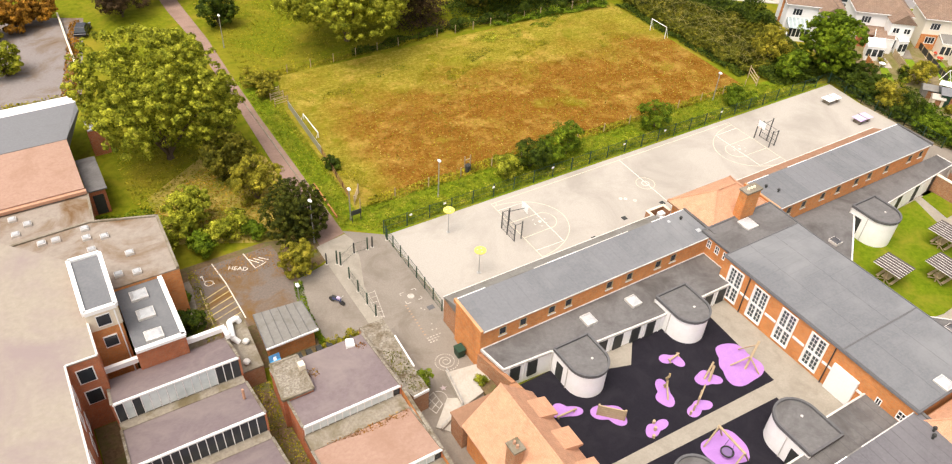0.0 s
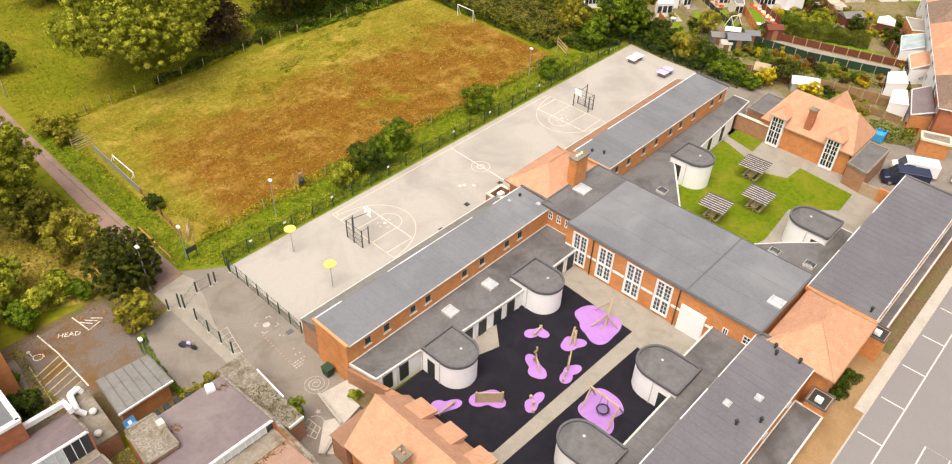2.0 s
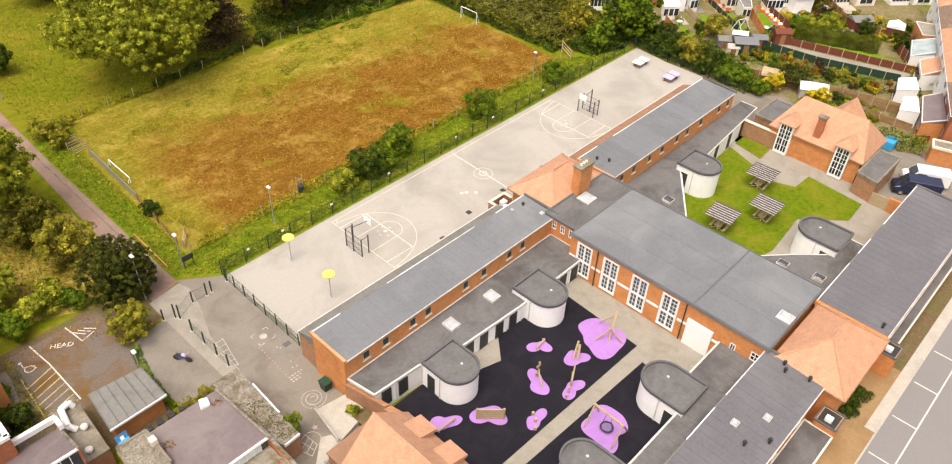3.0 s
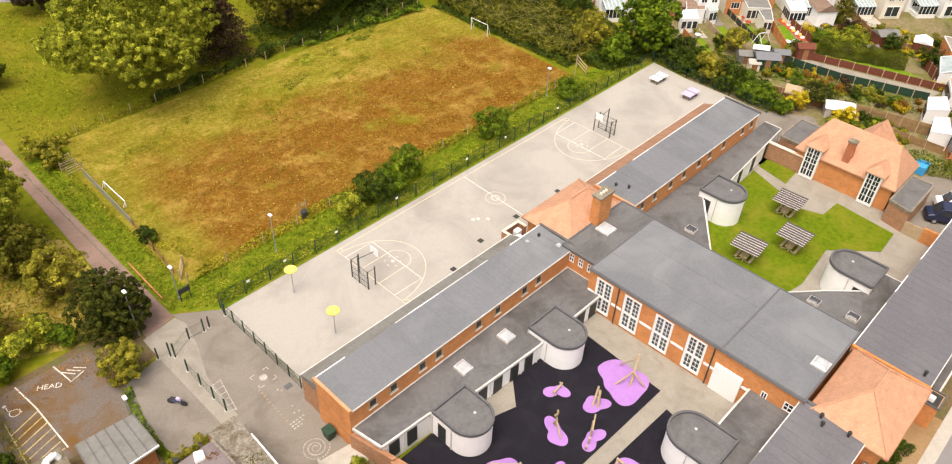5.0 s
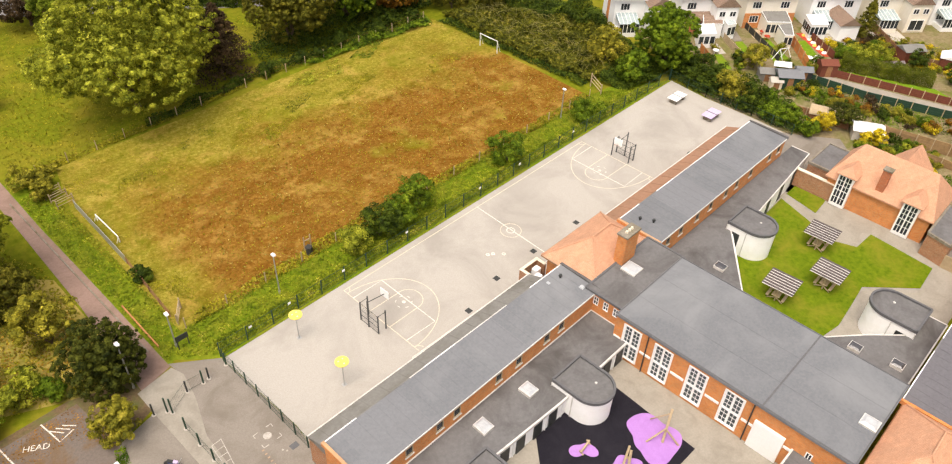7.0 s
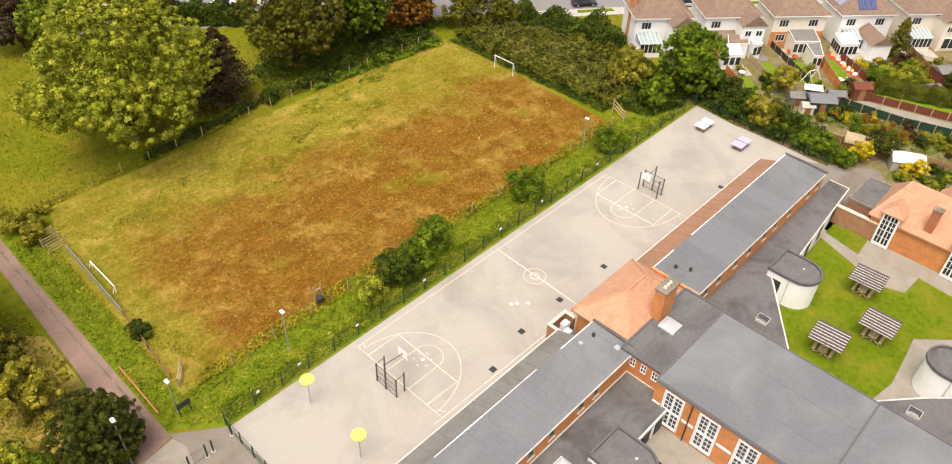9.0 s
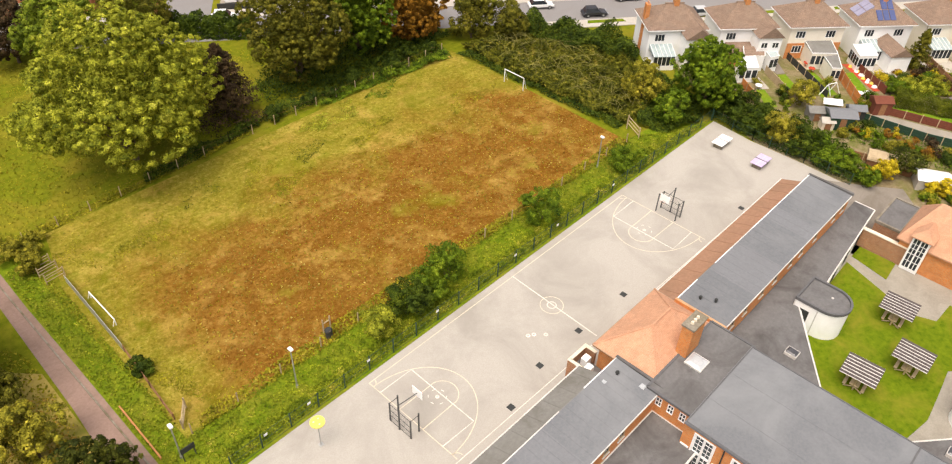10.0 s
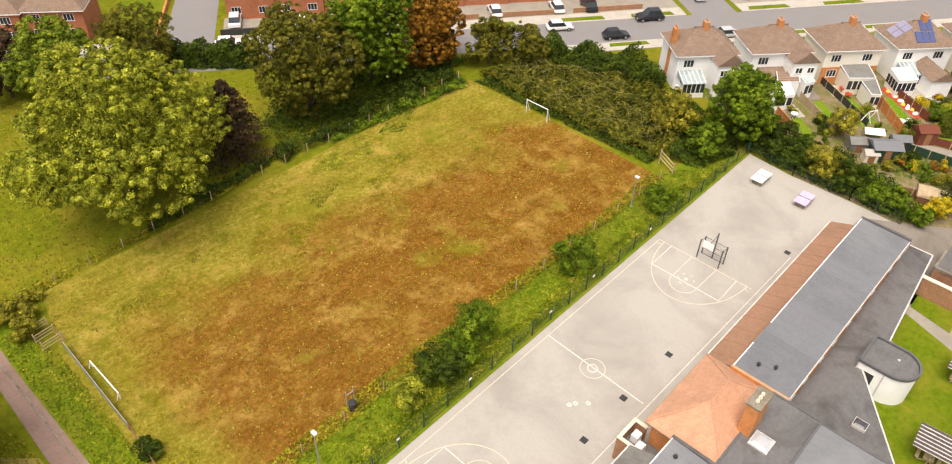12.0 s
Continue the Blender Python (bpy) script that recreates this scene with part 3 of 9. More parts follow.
solo("car_park", slab(bm_new(), [(-33.2, 4.8), (-24.6, 5.0), (-24.0, -1.5), (-25.2, -5.2), (-30.6, -5.2), (-34.8, -5.6)], -0.2, 0.03), "carpark", "rust-stained dark tarmac car park", "car park", "structure")
solo("garden_path", slab(bm_new(), [(-35.9, 3.4), (-33.6, 3.6), (-33.4, -8.0), (-36.0, -8.0)], -0.2, 0.02), "mossy", "mossy concrete strip beside the car park", "path", "structure")
LANE = [(-20.1, 2.4), (-17.0, 3.2), (-17.0, 17.0), (-17.1, 30.0), (-16.9, 42), (-16.6, 55), (-16.9, 67), (-17.4, 120), (-20.2, 120), (-19.4, 67), (-18.6, 55), (-18.9, 31), (-19.3, 15.6)]
solo("lane", slab(bm_new(), LANE, -0.2, 0.03), "lane", "narrow dark asphalt lane", "lane", "structure")
bm = bm_new()
beam(bm, (-17.55, 6.0, 0.08), (-17.75, 36.0, 0.08), 0.14, 0.1)
solo("lane_edging", bm, "mossy", "low concrete edging along the lane", "kerb", "structure")
bm = bm_new()
beam(bm, (-16.6, 5.9, 0.14), (-16.5, 12.9, 0.14), 0.13, 0.26)
solo("timber_edging", bm, "edging", "low orange-brown timber edging by the lane", "edging", "structure")
solo("verge", slab(bm_new(), [(-16.3, 3.6), (-13.3, 0.76), (61.0, 0.96), (53, 6.0), (48.0, 6.4), (-14.2, 6.6), (-14.6, 30), (-14.8, 40), (-17.0, 40), (-17.1, 30), (-17.0, 3.4)], -0.1, 0.015), "verge", "bright green rough grass verge", "grass", "structure")
solo("shrub_bed", slab(bm_new(), [(-38, 5.6), (-25, 5.8), (-20.2, 4.0), (-19.9, 0.2), (-23.9, -1.2), (-24.9, -5.4), (-25.6, -12), (-38, -9)], -0.1, 0.016), "soil", "bare brown earth and leaf litter round the car park", "ground", "structure")
solo("scrub_ground", slab(bm_new(), [(-34.0, 19), (-33.8, 10.0), (-24.5, 5.5), (-19.6, 4.0), (-19.5, 21), (-24, 26)], -0.1, 0.012), "drygrass", "dry yellow grass under the trees", "grass", "structure")

# school yards
YZ = 0.6
solo("yard_paving", slab(bm_new(), [(-14.0, -24.0), (12.6, -24.0), (12.6, -45.5), (-30, -45.5), (-30, -36), (-13.0, -36)], 0.0, YZ), "yard", "buff concrete paving of the school courtyard", "paving", "structure")
solo("black_play_surface", slab(bm_new(), [(-12.6, -23.9), (-4.2, -23.9), (-4.4, -26.2), (-1.8, -27.0), (0.4, -24.6), (9.2, -24.6), (9.1, -27.0), (8.6, -34.8), (-10.7, -34.3), (-12.9, -31.4)], 0.3, YZ + 0.02), "black", "black rubber play surface in the courtyard", "play surface", "structure")
solo("black_play_surface", slab(bm_new(), [(7.3, -36.3), (6.2, -42.4), (-12.5, -42.4), (-12.6, -35.5)], 0.3, YZ + 0.02), "black", "black rubber play surface beside the courtyard path", "play surface", "structure")
solo("courtyard_paving", slab(bm_new(), [(24, -23), (53, -22.5), (53.5, -44.8), (24, -44.8)], -0.2, 0.03), "yard", "buff paving round the courtyard lawn", "paving", "structure")
solo("courtyard_lawn", slab(bm_new(), [(46.3, -23.6), (43.3, -31.3), (44.2, -33.6), (47.5, -33.8), (46.7, -40.8), (42.6, -41.0), (38.4, -36.6), (35.3, -36.9), (31.4, -37.2), (25, -36), (25, -29), (32, -24)], -0.1, 0.07), "lawn", "bright green mown lawn of the courtyard", "lawn", "structure")
solo("courtyard_lawn", slab(bm_new(), [(51.6, -23.6), (49.7, -27.5), (46.6, -27.7), (47.6, -23.6)], -0.1, 0.07), "lawn", "small green corner lawn beside a brick wall", "lawn", "structure")

# street to the south
solo("side_path", slab(bm_new(), [(24.0, -53.9), (62, -53.9), (62, -51.5), (24, -51.5)], -0.1, 0.07), "soil", "bare brown path along the school range", "path", "structure")
solo("vehicle_yard", slab(bm_new(), [(48, -39), (61, -39), (66, -46), (66, -53.9), (48, -53.9)], -0.1, 0.035), "tarmac", "grey tarmac yard with parked vans", "yard", "structure")
solo("street", slab(bm_new(), [(-150, -66.0), (200, -66.0), (200, -54.95), (-150, -54.95)], -0.2, 0.02), "road", "grey asphalt street with marked parking bays", "road", "structure")
solo("kerb", bx(bm_new(), -150, -54.95, -0.1, 200, -54.8, 0.14), "paving", "pale concrete kerb of the street", "kerb", "structure")
solo("pavement", bx(bm_new(), 15.4, -54.8, -0.1, 200, -53.9, 0.12), "paving", "pale concrete pavement along the street", "pavement", "structure")
solo("gravel_forecourt", slab(bm_new(), [(-60, -54.8), (15.4, -54.8), (15.4, -53.9), (24.0, -53.9), (24.0, -50), (-60, -50)], -0.1, 0.08), "tan", "tan gravel forecourt before the school", "forecourt", "structure")
bm = bm_new()
for k in range(-6, 10):
    x = 13.2 + 5.25 * k
    strip(bm, [(x, -55.2), (x, -57.25)], 0.12, 0.021)
strip(bm, [(-30, -57.3), (70, -57.3)], 0.12, 0.021)
for x0, x1 in ((-16, 15.8), (22.7, 60)):
    strip(bm, [(x0, -60.0), (x1, -60.0), (x1, -62.0), (x0, -62.0)], 0.12, 0.021, close=True)
solo("bay_marking", bm, "line", "white painted parking bay lines on the street", "road marking", "structure")
# street to the north-east: it runs aslant
D, N2 = Vector((0.812, -0.584)), Vector((0.584, 0.812))


def along(u, v):
    """A place u metres along the aslant street and v across it, away from the school."""
    p = Vector((71.0, 32.6)) + D * u + N2 * v
    return (p.x, p.y)


solo("street", slab(bm_new(), [along(-120, 0), along(160, 0), along(160, 7.6), along(-120, 7.6)], -0.2, 0.02), "road", "pale grey residential street", "road", "structure")
solo("street", slab(bm_new(), [along(-64.6, 7.6), along(-57.2, 7.6), along(-57.0, 80), along(-63.2, 80)], -0.2, 0.021), "road", "pale grey side street joining the main one", "road", "structure")
solo("street", slab(bm_new(), [along(19.5, 7.6), along(27.5, 7.6), along(27.5, 80), along(19.5, 80)], -0.2, 0.021), "road", "pale grey side street between houses", "road", "structure")
for a0, a1 in ((-120, -66), (-56, 18.5), (28.5, 160)):
    solo("pavement", slab(bm_new(), [along(a0, 7.6), along(a1, 7.6), along(a1, 10.6), along(a0, 10.6)], -0.1, 0.12), "paving", "pale concrete pavement along the far kerb", "pavement", "structure")
solo("pavement", slab(bm_new(), [along(-5, -2.6), along(160, -2.6), along(160, 0), along(-5, 0)], -0.1, 0.12), "paving", "pale concrete pavement before the white houses", "pavement", "structure")
for u in (-3, 9, 30, 44, -30, -18):
    solo("grass_verge", slab(bm_new(), [along(u, 8.0), along(u + 7.5, 8.0), along(u + 7.2, 9.2), along(u + 0.3, 9.2)], 0.05, 0.16), "lawn", "narrow strip of mown grass by the kerb", "grass", "structure")
for u in (2, 16, 31, 46):
    solo("grass_verge", slab(bm_new(), [along(u, -1.4), along(u + 6.5, -1.4), along(u + 6.2, -0.4), along(u + 0.3, -0.4)], 0.05, 0.16), "lawn", "narrow strip of mown grass before the houses", "grass", "structure")
solo("school_back_yard", slab(bm_new(), [(52.5, -14.0), (58.2, -14.4), (61.2, -19.2), (64.0, -23.0), (60.5, -26.4), (52.5, -26.2)], -0.1, 0.038), "tarmac", "grey tarmac behind the school range", "yard", "structure")
solo("garden_ground", slab(bm_new(), [(62, -1), (70, 14), (84, 6), (112, -16), (112, -46), (57, -46), (57, -23), (57, -14)], -0.1, 0.014), "garden", "brown and green garden ground", "garden", "structure")
solo("front_garden_paving", slab(bm_new(), [along(-56, 10.6), along(18.5, 10.6), along(18.5, 17), along(-56, 17)], -0.1, 0.05), "yard", "buff paved front gardens", "paving", "structure")
solo("front_garden_paving", slab(bm_new(), [along(28.5, 10.6), along(120, 10.6), along(120, 17), along(28.5, 17)], -0.1, 0.05), "yard", "buff paved front gardens", "paving", "structure")
solo("corner_lawn", slab(bm_new(), [along(-70.5, 11.5), along(-66.0, 11.5), along(-65.4, 26), along(-73, 26)], -0.05, 0.06), "lawn", "bright green corner garden lawn", "lawn", "structure")
solo("lot_wall", beam(bm_new(), (-34.8, 72.0, 0.4), (-35.4, 50.5, 0.4), 0.25, 0.8), "cream", "low pale wall along the derelict lot", "wall")
solo("derelict_lot", slab(bm_new(), [(-36, 46), (-31.5, 70), (-44, 76), (-60, 60), (-60, 44), (-40, 44)], -0.1, 0.02), "lot", "cracked grey tarmac lot", "car park", "structure")

# court lines
PZ = 0.031


def court(flip):
    def f(p):
        return (38.6 - p[0] * 1.08, p[1]) if flip else p
    out = bm_new()
    strip(out, [f(p) for p in ((0, -0.0), (0, -10.9))], 0.08, PZ)
    strip(out, [f(p) for p in arc(0, -5.45, 6.3, 90, -90, 40, 4.9)], 0.08, PZ)
    strip(out, [f(p) for p in [(0, -3.95)] + [(3.7, -4.0)] + arc(3.7, -5.4, 1.45, 80, -80, 16) + [(3.7, -6.8), (0, -6.85)]], 0.08, PZ)
    strip(out, [f(p) for p in arc(0, 0, 0.6, 0, -90, 10)], 0.08, PZ)
    strip(out, [f(p) for p in arc(0, -10.9, 0.6, 90, 0, 10)], 0.08, PZ)
    solo("court_marking", out, "line_cream", "cream basketball lines painted on the playground", "court marking", "structure")
    out = bm_new()
    strip(out, [f(p) for p in ((0, -1.45), (3.65, -1.5), (3.6, -9.3), (0, -9.2))], 0.1, PZ + 0.002)
    for a in range(0, 360, 60):
        strip(out, [f(p) for p in arc(3.2, -5.3, 0.8, a, a + 22, 3)], 0.07, PZ + 0.002)
    strip(out, [f(p) for p in arc(3.2, -5.3, 0.12, 0, 300, 8)], 0.15, PZ + 0.002, close=True)
    solo("court_marking", out, "line", "white key box painted on the playground", "court marking", "structure")


court(False)
court(True)
bm = bm_new()
strip(bm, [(0, 0), (38.6, 0.1)], 0.08, PZ)
strip(bm, arc(18.9, -5.35, 1.15, 0, 350, 36), 0.07, PZ + 0.002, close=True)
solo("court_marking", bm, "line_cream", "cream side line and centre circle on the playground", "court marking", "structure")
bm = bm_new()
strip(bm, [(19.2, 0), (18.8, -10.95)], 0.1, PZ + 0.003)
strip(bm, arc(18.9, -5.35, 0.45, 0, 345, 20), 0.1, PZ + 0.004, close=True)
strip(bm, [(-1.0, -11.1), (46.0, -11.6)], 0.07, PZ + 0.001)
solo("court_marking", bm, "line", "white half-way line on the playground", "court marking", "structure")


# ---- the school ----
def upstand(bm, pts, z0, z1, w=0.22):
    """A low parapet round an outline."""
    n = len(pts)
    for i in range(n):
        a, b = Vector(pts[i]), Vector(pts[(i + 1) % n])
        beam(bm, (a.x, a.y, (z0 + z1) / 2), (b.x, b.y, (z0 + z1) / 2), w, z1 - z0)
    return bm


def seams_x(bm, x0, x1, y0, y1, za, zb, step=1.0):
    """Lapped felt joints across a roof, z from za at y0 to zb at y1."""
    x = x0 + step
    while x < x1:
        beam(bm, (x, y0, za + 0.006), (x, y1, zb + 0.006), 0.05, 0.014)
        x += step
    return bm


def rooflight(parent, x, y, z, sx=0.95, sy=0.95, tall=0.28, dome="skyglass"):
    kerb = part("rooflight", slab(bm_new(), [(x - sx / 2, y - sy / 2), (x + sx / 2, y - sy / 2), (x + sx / 2, y + sy / 2), (x - sx / 2, y + sy / 2)], z, z + tall), "fascia", parent, "white domed rooflight on a kerb")
    bm = bm_new()
    k = 0.46
    lo = [bm.verts.new((x + a * sx * k, y + b * sy * k, z + tall)) for a, b in ((-1, -1), (1, -1), (1, 1), (-1, 1))]
    hi = [bm.verts.new((x + a * sx * k * 0.65, y + b * sy * k * 0.65, z + tall + 0.13)) for a, b in ((-1, -1), (1, -1), (1, 1), (-1, 1))]
    bm.faces.new(hi)
    for i in range(4):
        bm.faces.new((lo[i], lo[(i + 1) % 4], hi[(i + 1) % 4], hi[i]))
    part("dome", bm, dome, kerb)
    return kerb


def cowl(parent, x, y, z, mat="dark", h=0.45, r=0.11):
    bm = bm_new()
    rod(bm, (x, y, z), (x, y, z + h), r, r)
    rod(bm, (x, y, z + h), (x, y, z + h + 0.14), r * 1.7, r * 1.3)
    part("vent", bm, mat, parent, smooth=False)


def school_wing(x0, x1, ys, yn, z, windows, side, label, eave="fascia", gable=True, felt="felt"):
    """A long brick range with a shallow felt roof; side is -1 where its small windows look south."""
    w = thing("school_wing", ((x0 + x1) / 2, (ys + yn) / 2, 0), label, "building", "school ranges")
    yw = ys if side < 0 else yn
    holes = [(x - 0.4, x + 0.4, z - 1.35, z - 0.35) for x in windows]
    bm = bm_new()
    t = 0.3
    wall_x(bm, x0, x1, ys, ys + t, 0, z, holes if side < 0 else ())
    wall_x(bm, x0, x1, yn - t, yn, 0, z, holes if side > 0 else ())
    wall_y(bm, ys + t, yn - t, x0, x0 + t, 0, z)
    wall_y(bm, ys + t, yn - t, x1 - t, x1, 0, z)
    part("wall", bm, "brick", w)
    part("roof", slab(bm_new(), [(x0 + 0.05, ys - 0.1), (x1 - 0.05, ys - 0.1), (x1 - 0.05, yn + 0.1), (x0 + 0.05, yn + 0.1)], z + 0.002, [z + 0.16, z + 0.16, z + 0.34, z + 0.34] if side < 0 else [z + 0.34, z + 0.34, z + 0.16, z + 0.16]), felt, w, "grey felted low-pitch roof")
    za, zb = (0.16, 0.34) if side < 0 else (0.34, 0.16)
    part("roof_seam", seams_x(bm_new(), x0, x1, ys, yn, z + za, z + zb, 1.0), "felt" if felt == "felt" else "seam", w)
    part("gutter", bx(bm_new(), x0, ys - 0.18, z + 0.03, x1, ys - 0.08, z + 0.15), eave, w, "pale gutter edging")
    rg, xa = random.Random(int(x0 * 10)), x0
    while xa < x1 - 0.1:
        xb = min(x1, xa + rg.uniform(1.6, 4.6))
        part("gutter", bx(bm_new(), xa, yn + 0.06, z + 0.03, xb, yn + 0.15, z + 0.365), rg.choice(("upvc", "upvc", "fascia", "felt_green")), w, "chipped white gutter edging")
        xa = xb
    for x in windows:
        window(w, "x", x - 0.4, x + 0.4, yw, z - 1.35, z - 0.35, 1, 1, side, 0.07, frame_mat="wood")
        part("sill", bx(bm_new(), x - 0.46, yw - 0.1 if side < 0 else yw, z - 1.43, x + 0.46, yw if side < 0 else yw + 0.1, z - 1.352), "fascia", w, "pale window sill")
    if gable:
        for x in (x0, x1):
            part("coping", bx(bm_new(), x - 0.14, ys - 0.2, z + 0.004, x + 0.14, yn + 0.2, z + 0.42), "felt_low" if x == x1 else "brick", w)
    return w


def free_edge(pts, free, z):
    bm = bm_new()
    n = len(pts)
    for i in free:
        a, b = pts[i], pts[(i + 1) % n]
        beam(bm, (*a, z - 0.05), (*b, z - 0.05), 0.13, 0.16)
    return bm


def low_range(pts, z, wall_edges, label, mat="felt_low", wall_mat="white", z0=0.0, free=()):
    """A single-storey flat-roofed block under a felt roof."""
    w = thing("flat_roofed_block", (sum(p[0] for p in pts) / len(pts), sum(p[1] for p in pts) / len(pts), 0), label, "building", "school blocks")
    cx, cy = w.location.x, w.location.y
    part("wall", slab(bm_new(), [(cx + (x - cx) * 0.985, cy + (y - cy) * 0.97) for x, y in pts], z0, z - 0.2), wall_mat, w)
    part("roof", slab(bm_new(), pts, z - 0.2, z), mat, w)
    part("roof_edge", upstand(bm_new(), pts, z - 0.22, z + 0.05, 0.16) if not free else free_edge(pts, free, z), wall_edges, w)
    return w


def rotunda(x0, x1, yb, depth, out, z, door_side, label, z0=0.0):
    """A white D-shaped bay: straight sides, a round end and a sunk felt roof."""
    r, cx = (x1 - x0) / 2, (x0 + x1) / 2
    yc = yb + out * (depth - r)
    pts = [(x0, yb), (x0, yc)] + [(cx - r * math.cos(a), yc + out * r * math.sin(a)) for a in (math.pi * i / 24 for i in range(1, 24))] + [(x1, yc), (x1, yb)]
    w = thing("rotunda", (cx, (yb + yc) / 2, 0), label, "building", "round bays")
    part("wall", slab(bm_new(), pts, z0, z - 0.3), "white", w)
    part("roof", slab(bm_new(), pts, z - 0.299, z - 0.16), "felt_low", w)
    bm = bm_new()
    upstand(bm, pts, z - 0.26, z + 0.06, 0.2)
    part("parapet", bm, "felt_edge", w, "dark grey felted rim")
    xd = x0 if door_side < 0 else x1
    yy = yb + out * 1.1
    bm = bm_new()
    bx(bm, xd - 0.03, yy - 0.45, z0 + YZ * (z0 == 0) * 0, xd + 0.03, yy + 0.45, z0 + 2.6)
    part("door", bm, "dark", w, "dark glazed door")
    for q in (-0.5, 0.5):
        part("downpipe", rod(bm_new(), (xd + door_side * 0.06, yy + q * 2.2, z0), (xd + door_side * 0.06, yy + q * 2.2, z - 0.4), 0.05), "fascia", w)
    bm = bm_new()
    rod(bm, (cx + 0.5, yc, z - 0.2), (cx + 0.5, yc, z - 0.1), 0.12)
    part("roof_outlet", bm, "fascia", w)
    return w


def tower(x0, x1, y0, y1, z, h, inset, label, finial=True):
    w = thing("hipped_tower", ((x0 + x1) / 2, (y0 + y1) / 2, 0), label, "building", "hipped towers")
    o = 0.45
    bm = bm_new()
    wall_x(bm, x0 + o, x1 - o, y0 + o, y0 + o + 0.3, 0, z - 0.19)
    wall_x(bm, x0 + o, x1 - o, y1 - o - 0.3, y1 - o, 0, z - 0.19)
    wall_y(bm, y0 + o + 0.3, y1 - o - 0.3, x0 + o, x0 + o + 0.3, 0, z - 0.19)
    wall_y(bm, y0 + o + 0.3, y1 - o - 0.3, x1 - o - 0.3, x1 - o, 0, z - 0.19)
    part("wall", bm, "brick", w)
    part("roof", hip_roof(bm_new(), x0, x1, y0, y1, z, h, inset), "tile", w, "orange clay-tiled hipped roof")
    bm = bm_new()
    ym = (y0 + y1) / 2
    rod(bm, (x0 + inset, ym, z + h + 0.02), (x1 - inset, ym, z + h + 0.02), 0.1, 0.1, 6)
    for cx, cy, rx in ((x0, y0, x0 + inset), (x0, y1, x0 + inset), (x1, y0, x1 - inset), (x1, y1, x1 - inset)):
        rod(bm, (cx, cy, z + 0.02), (rx, ym, z + h + 0.02), 0.09, 0.09, 6)
    part("ridge_tile", bm, "tile", w)
    bm = bm_new()
    upstand(bm, [(x0, y0), (x1, y0), (x1, y1), (x0, y1)], z - 0.2, z - 0.02, 0.14)
    part("gutter", bm, "brick_buff", w)
    return w


def chimney(parent, x, y, z0, z1, sx, sy, mat="brick_buff", pots=2):
    c = part("chimney", bx(bm_new(), x - sx / 2, y - sy / 2, z0, x + sx / 2, y + sy / 2, z1), mat, parent, "brick chimney stack")
    part("chimney_cap", bx(bm_new(), x - sx / 2 - 0.1, y - sy / 2 - 0.1, z1, x + sx / 2 + 0.1, y + sy / 2 + 0.1, z1 + 0.18), "mossy", c)
    for i in range(pots):
        q = (i + 0.5) / pots - 0.5
        px, py = (x + q * sx * 0.8, y) if sx > sy else (x, y + q * sy * 0.8)
        part("chimney_pot", rod(bm_new(), (px, py, z1 + 0.18), (px, py, z1 + 0.5), 0.13, 0.1), "terr", c)
    return c


# north range, west and east of the first tower
nw = school_wing(-14.15, 13.9, -20.25, -15.95, 4.9, (-11.8, -9.6, -6.4, -4.5, 0.4, 2.9, 6.6, 8.6), -1, "long orange-brick school range with a grey felt roof")
for x in (11.0, 12.9):
    rooflight(nw, x, -16.6 - (x - 11.0) * 1.3, 4.95, 0.55, 0.55, 0.15)
cowl(nw, 12.4, -16.9, 4.95)
ne = school_wing(23.3, 50.6, -20.5, -15.8, 4.9, (25.4, 27.8, 31.0, 33.7, 36.9, 39.3, 42.5, 47.0, 49.2), -1, "long orange-brick school range with a grey felt roof")
cowl(ne, 24.9, -17.2, 4.95)
cowl(ne, 25.6, -18.4, 4.95)
for wing, xa, xb, y0, y1 in ((ne, 29.0, 34.5, -20.55, -15.75), (ne, 40.0, 42.5, -20.55, -15.75), (nw, -12.8, -7.0, -20.3, -15.9), (nw, 1.0, 4.0, -20.3, -15.9)):
    part("roof_patch", slab(bm_new(), [(xa, y0), (xb, y0), (xb, y1), (xa, y1)], 5.02, [5.066, 5.066, 5.246, 5.246]), "felt_pale", wing, "newer patch of paler felt")
for x0, x1, yb, ye, mat, lab in ((-13.9, 12.4, -16.0, -13.25, "felt_green", "narrow lean-to with a green-grey felt roof"), (24.4, 50.6, -15.85, -12.95, "lean_roof", "narrow lean-to with a terracotta roof")):
    w = thing("lean_to", ((x0 + x1) / 2, -14.6, 0), lab, "building", "lean-tos")
    part("wall", wall_x(bm_new(), x0, x1, ye - 0.35, ye - 0.15, 0, 3.0), "brick_buff", w)
    part("side_wall", wall_y(bm_new(), yb + 0.1, ye - 0.35, x0, x0 + 0.2, 0, 3.1), "brick_buff", w)
    part("side_wall", wall_y(bm_new(), yb + 0.1, ye - 0.35, x1 - 0.2, x1, 0, 3.1), "brick_buff", w)
    part("roof", slab(bm_new(), [(x0, yb), (x1, yb), (x1, ye), (x0, ye)], 3.0, [4.2, 4.2, 3.15, 3.15]), mat, w)
    for k in range(13):
        u = x0 + (x1 - x0) * (k + 0.5) / 13
        part("roof_seam", beam(bm_new(), (u, yb + 0.05, 4.2), (u, ye - 0.02, 3.17), 0.05, 0.03), mat, w)
    part("gutter", bx(bm_new(), x0, ye - 0.05, 3.02, x1, ye + 0.06, 3.19), "fascia", w, "pale gutter edging")
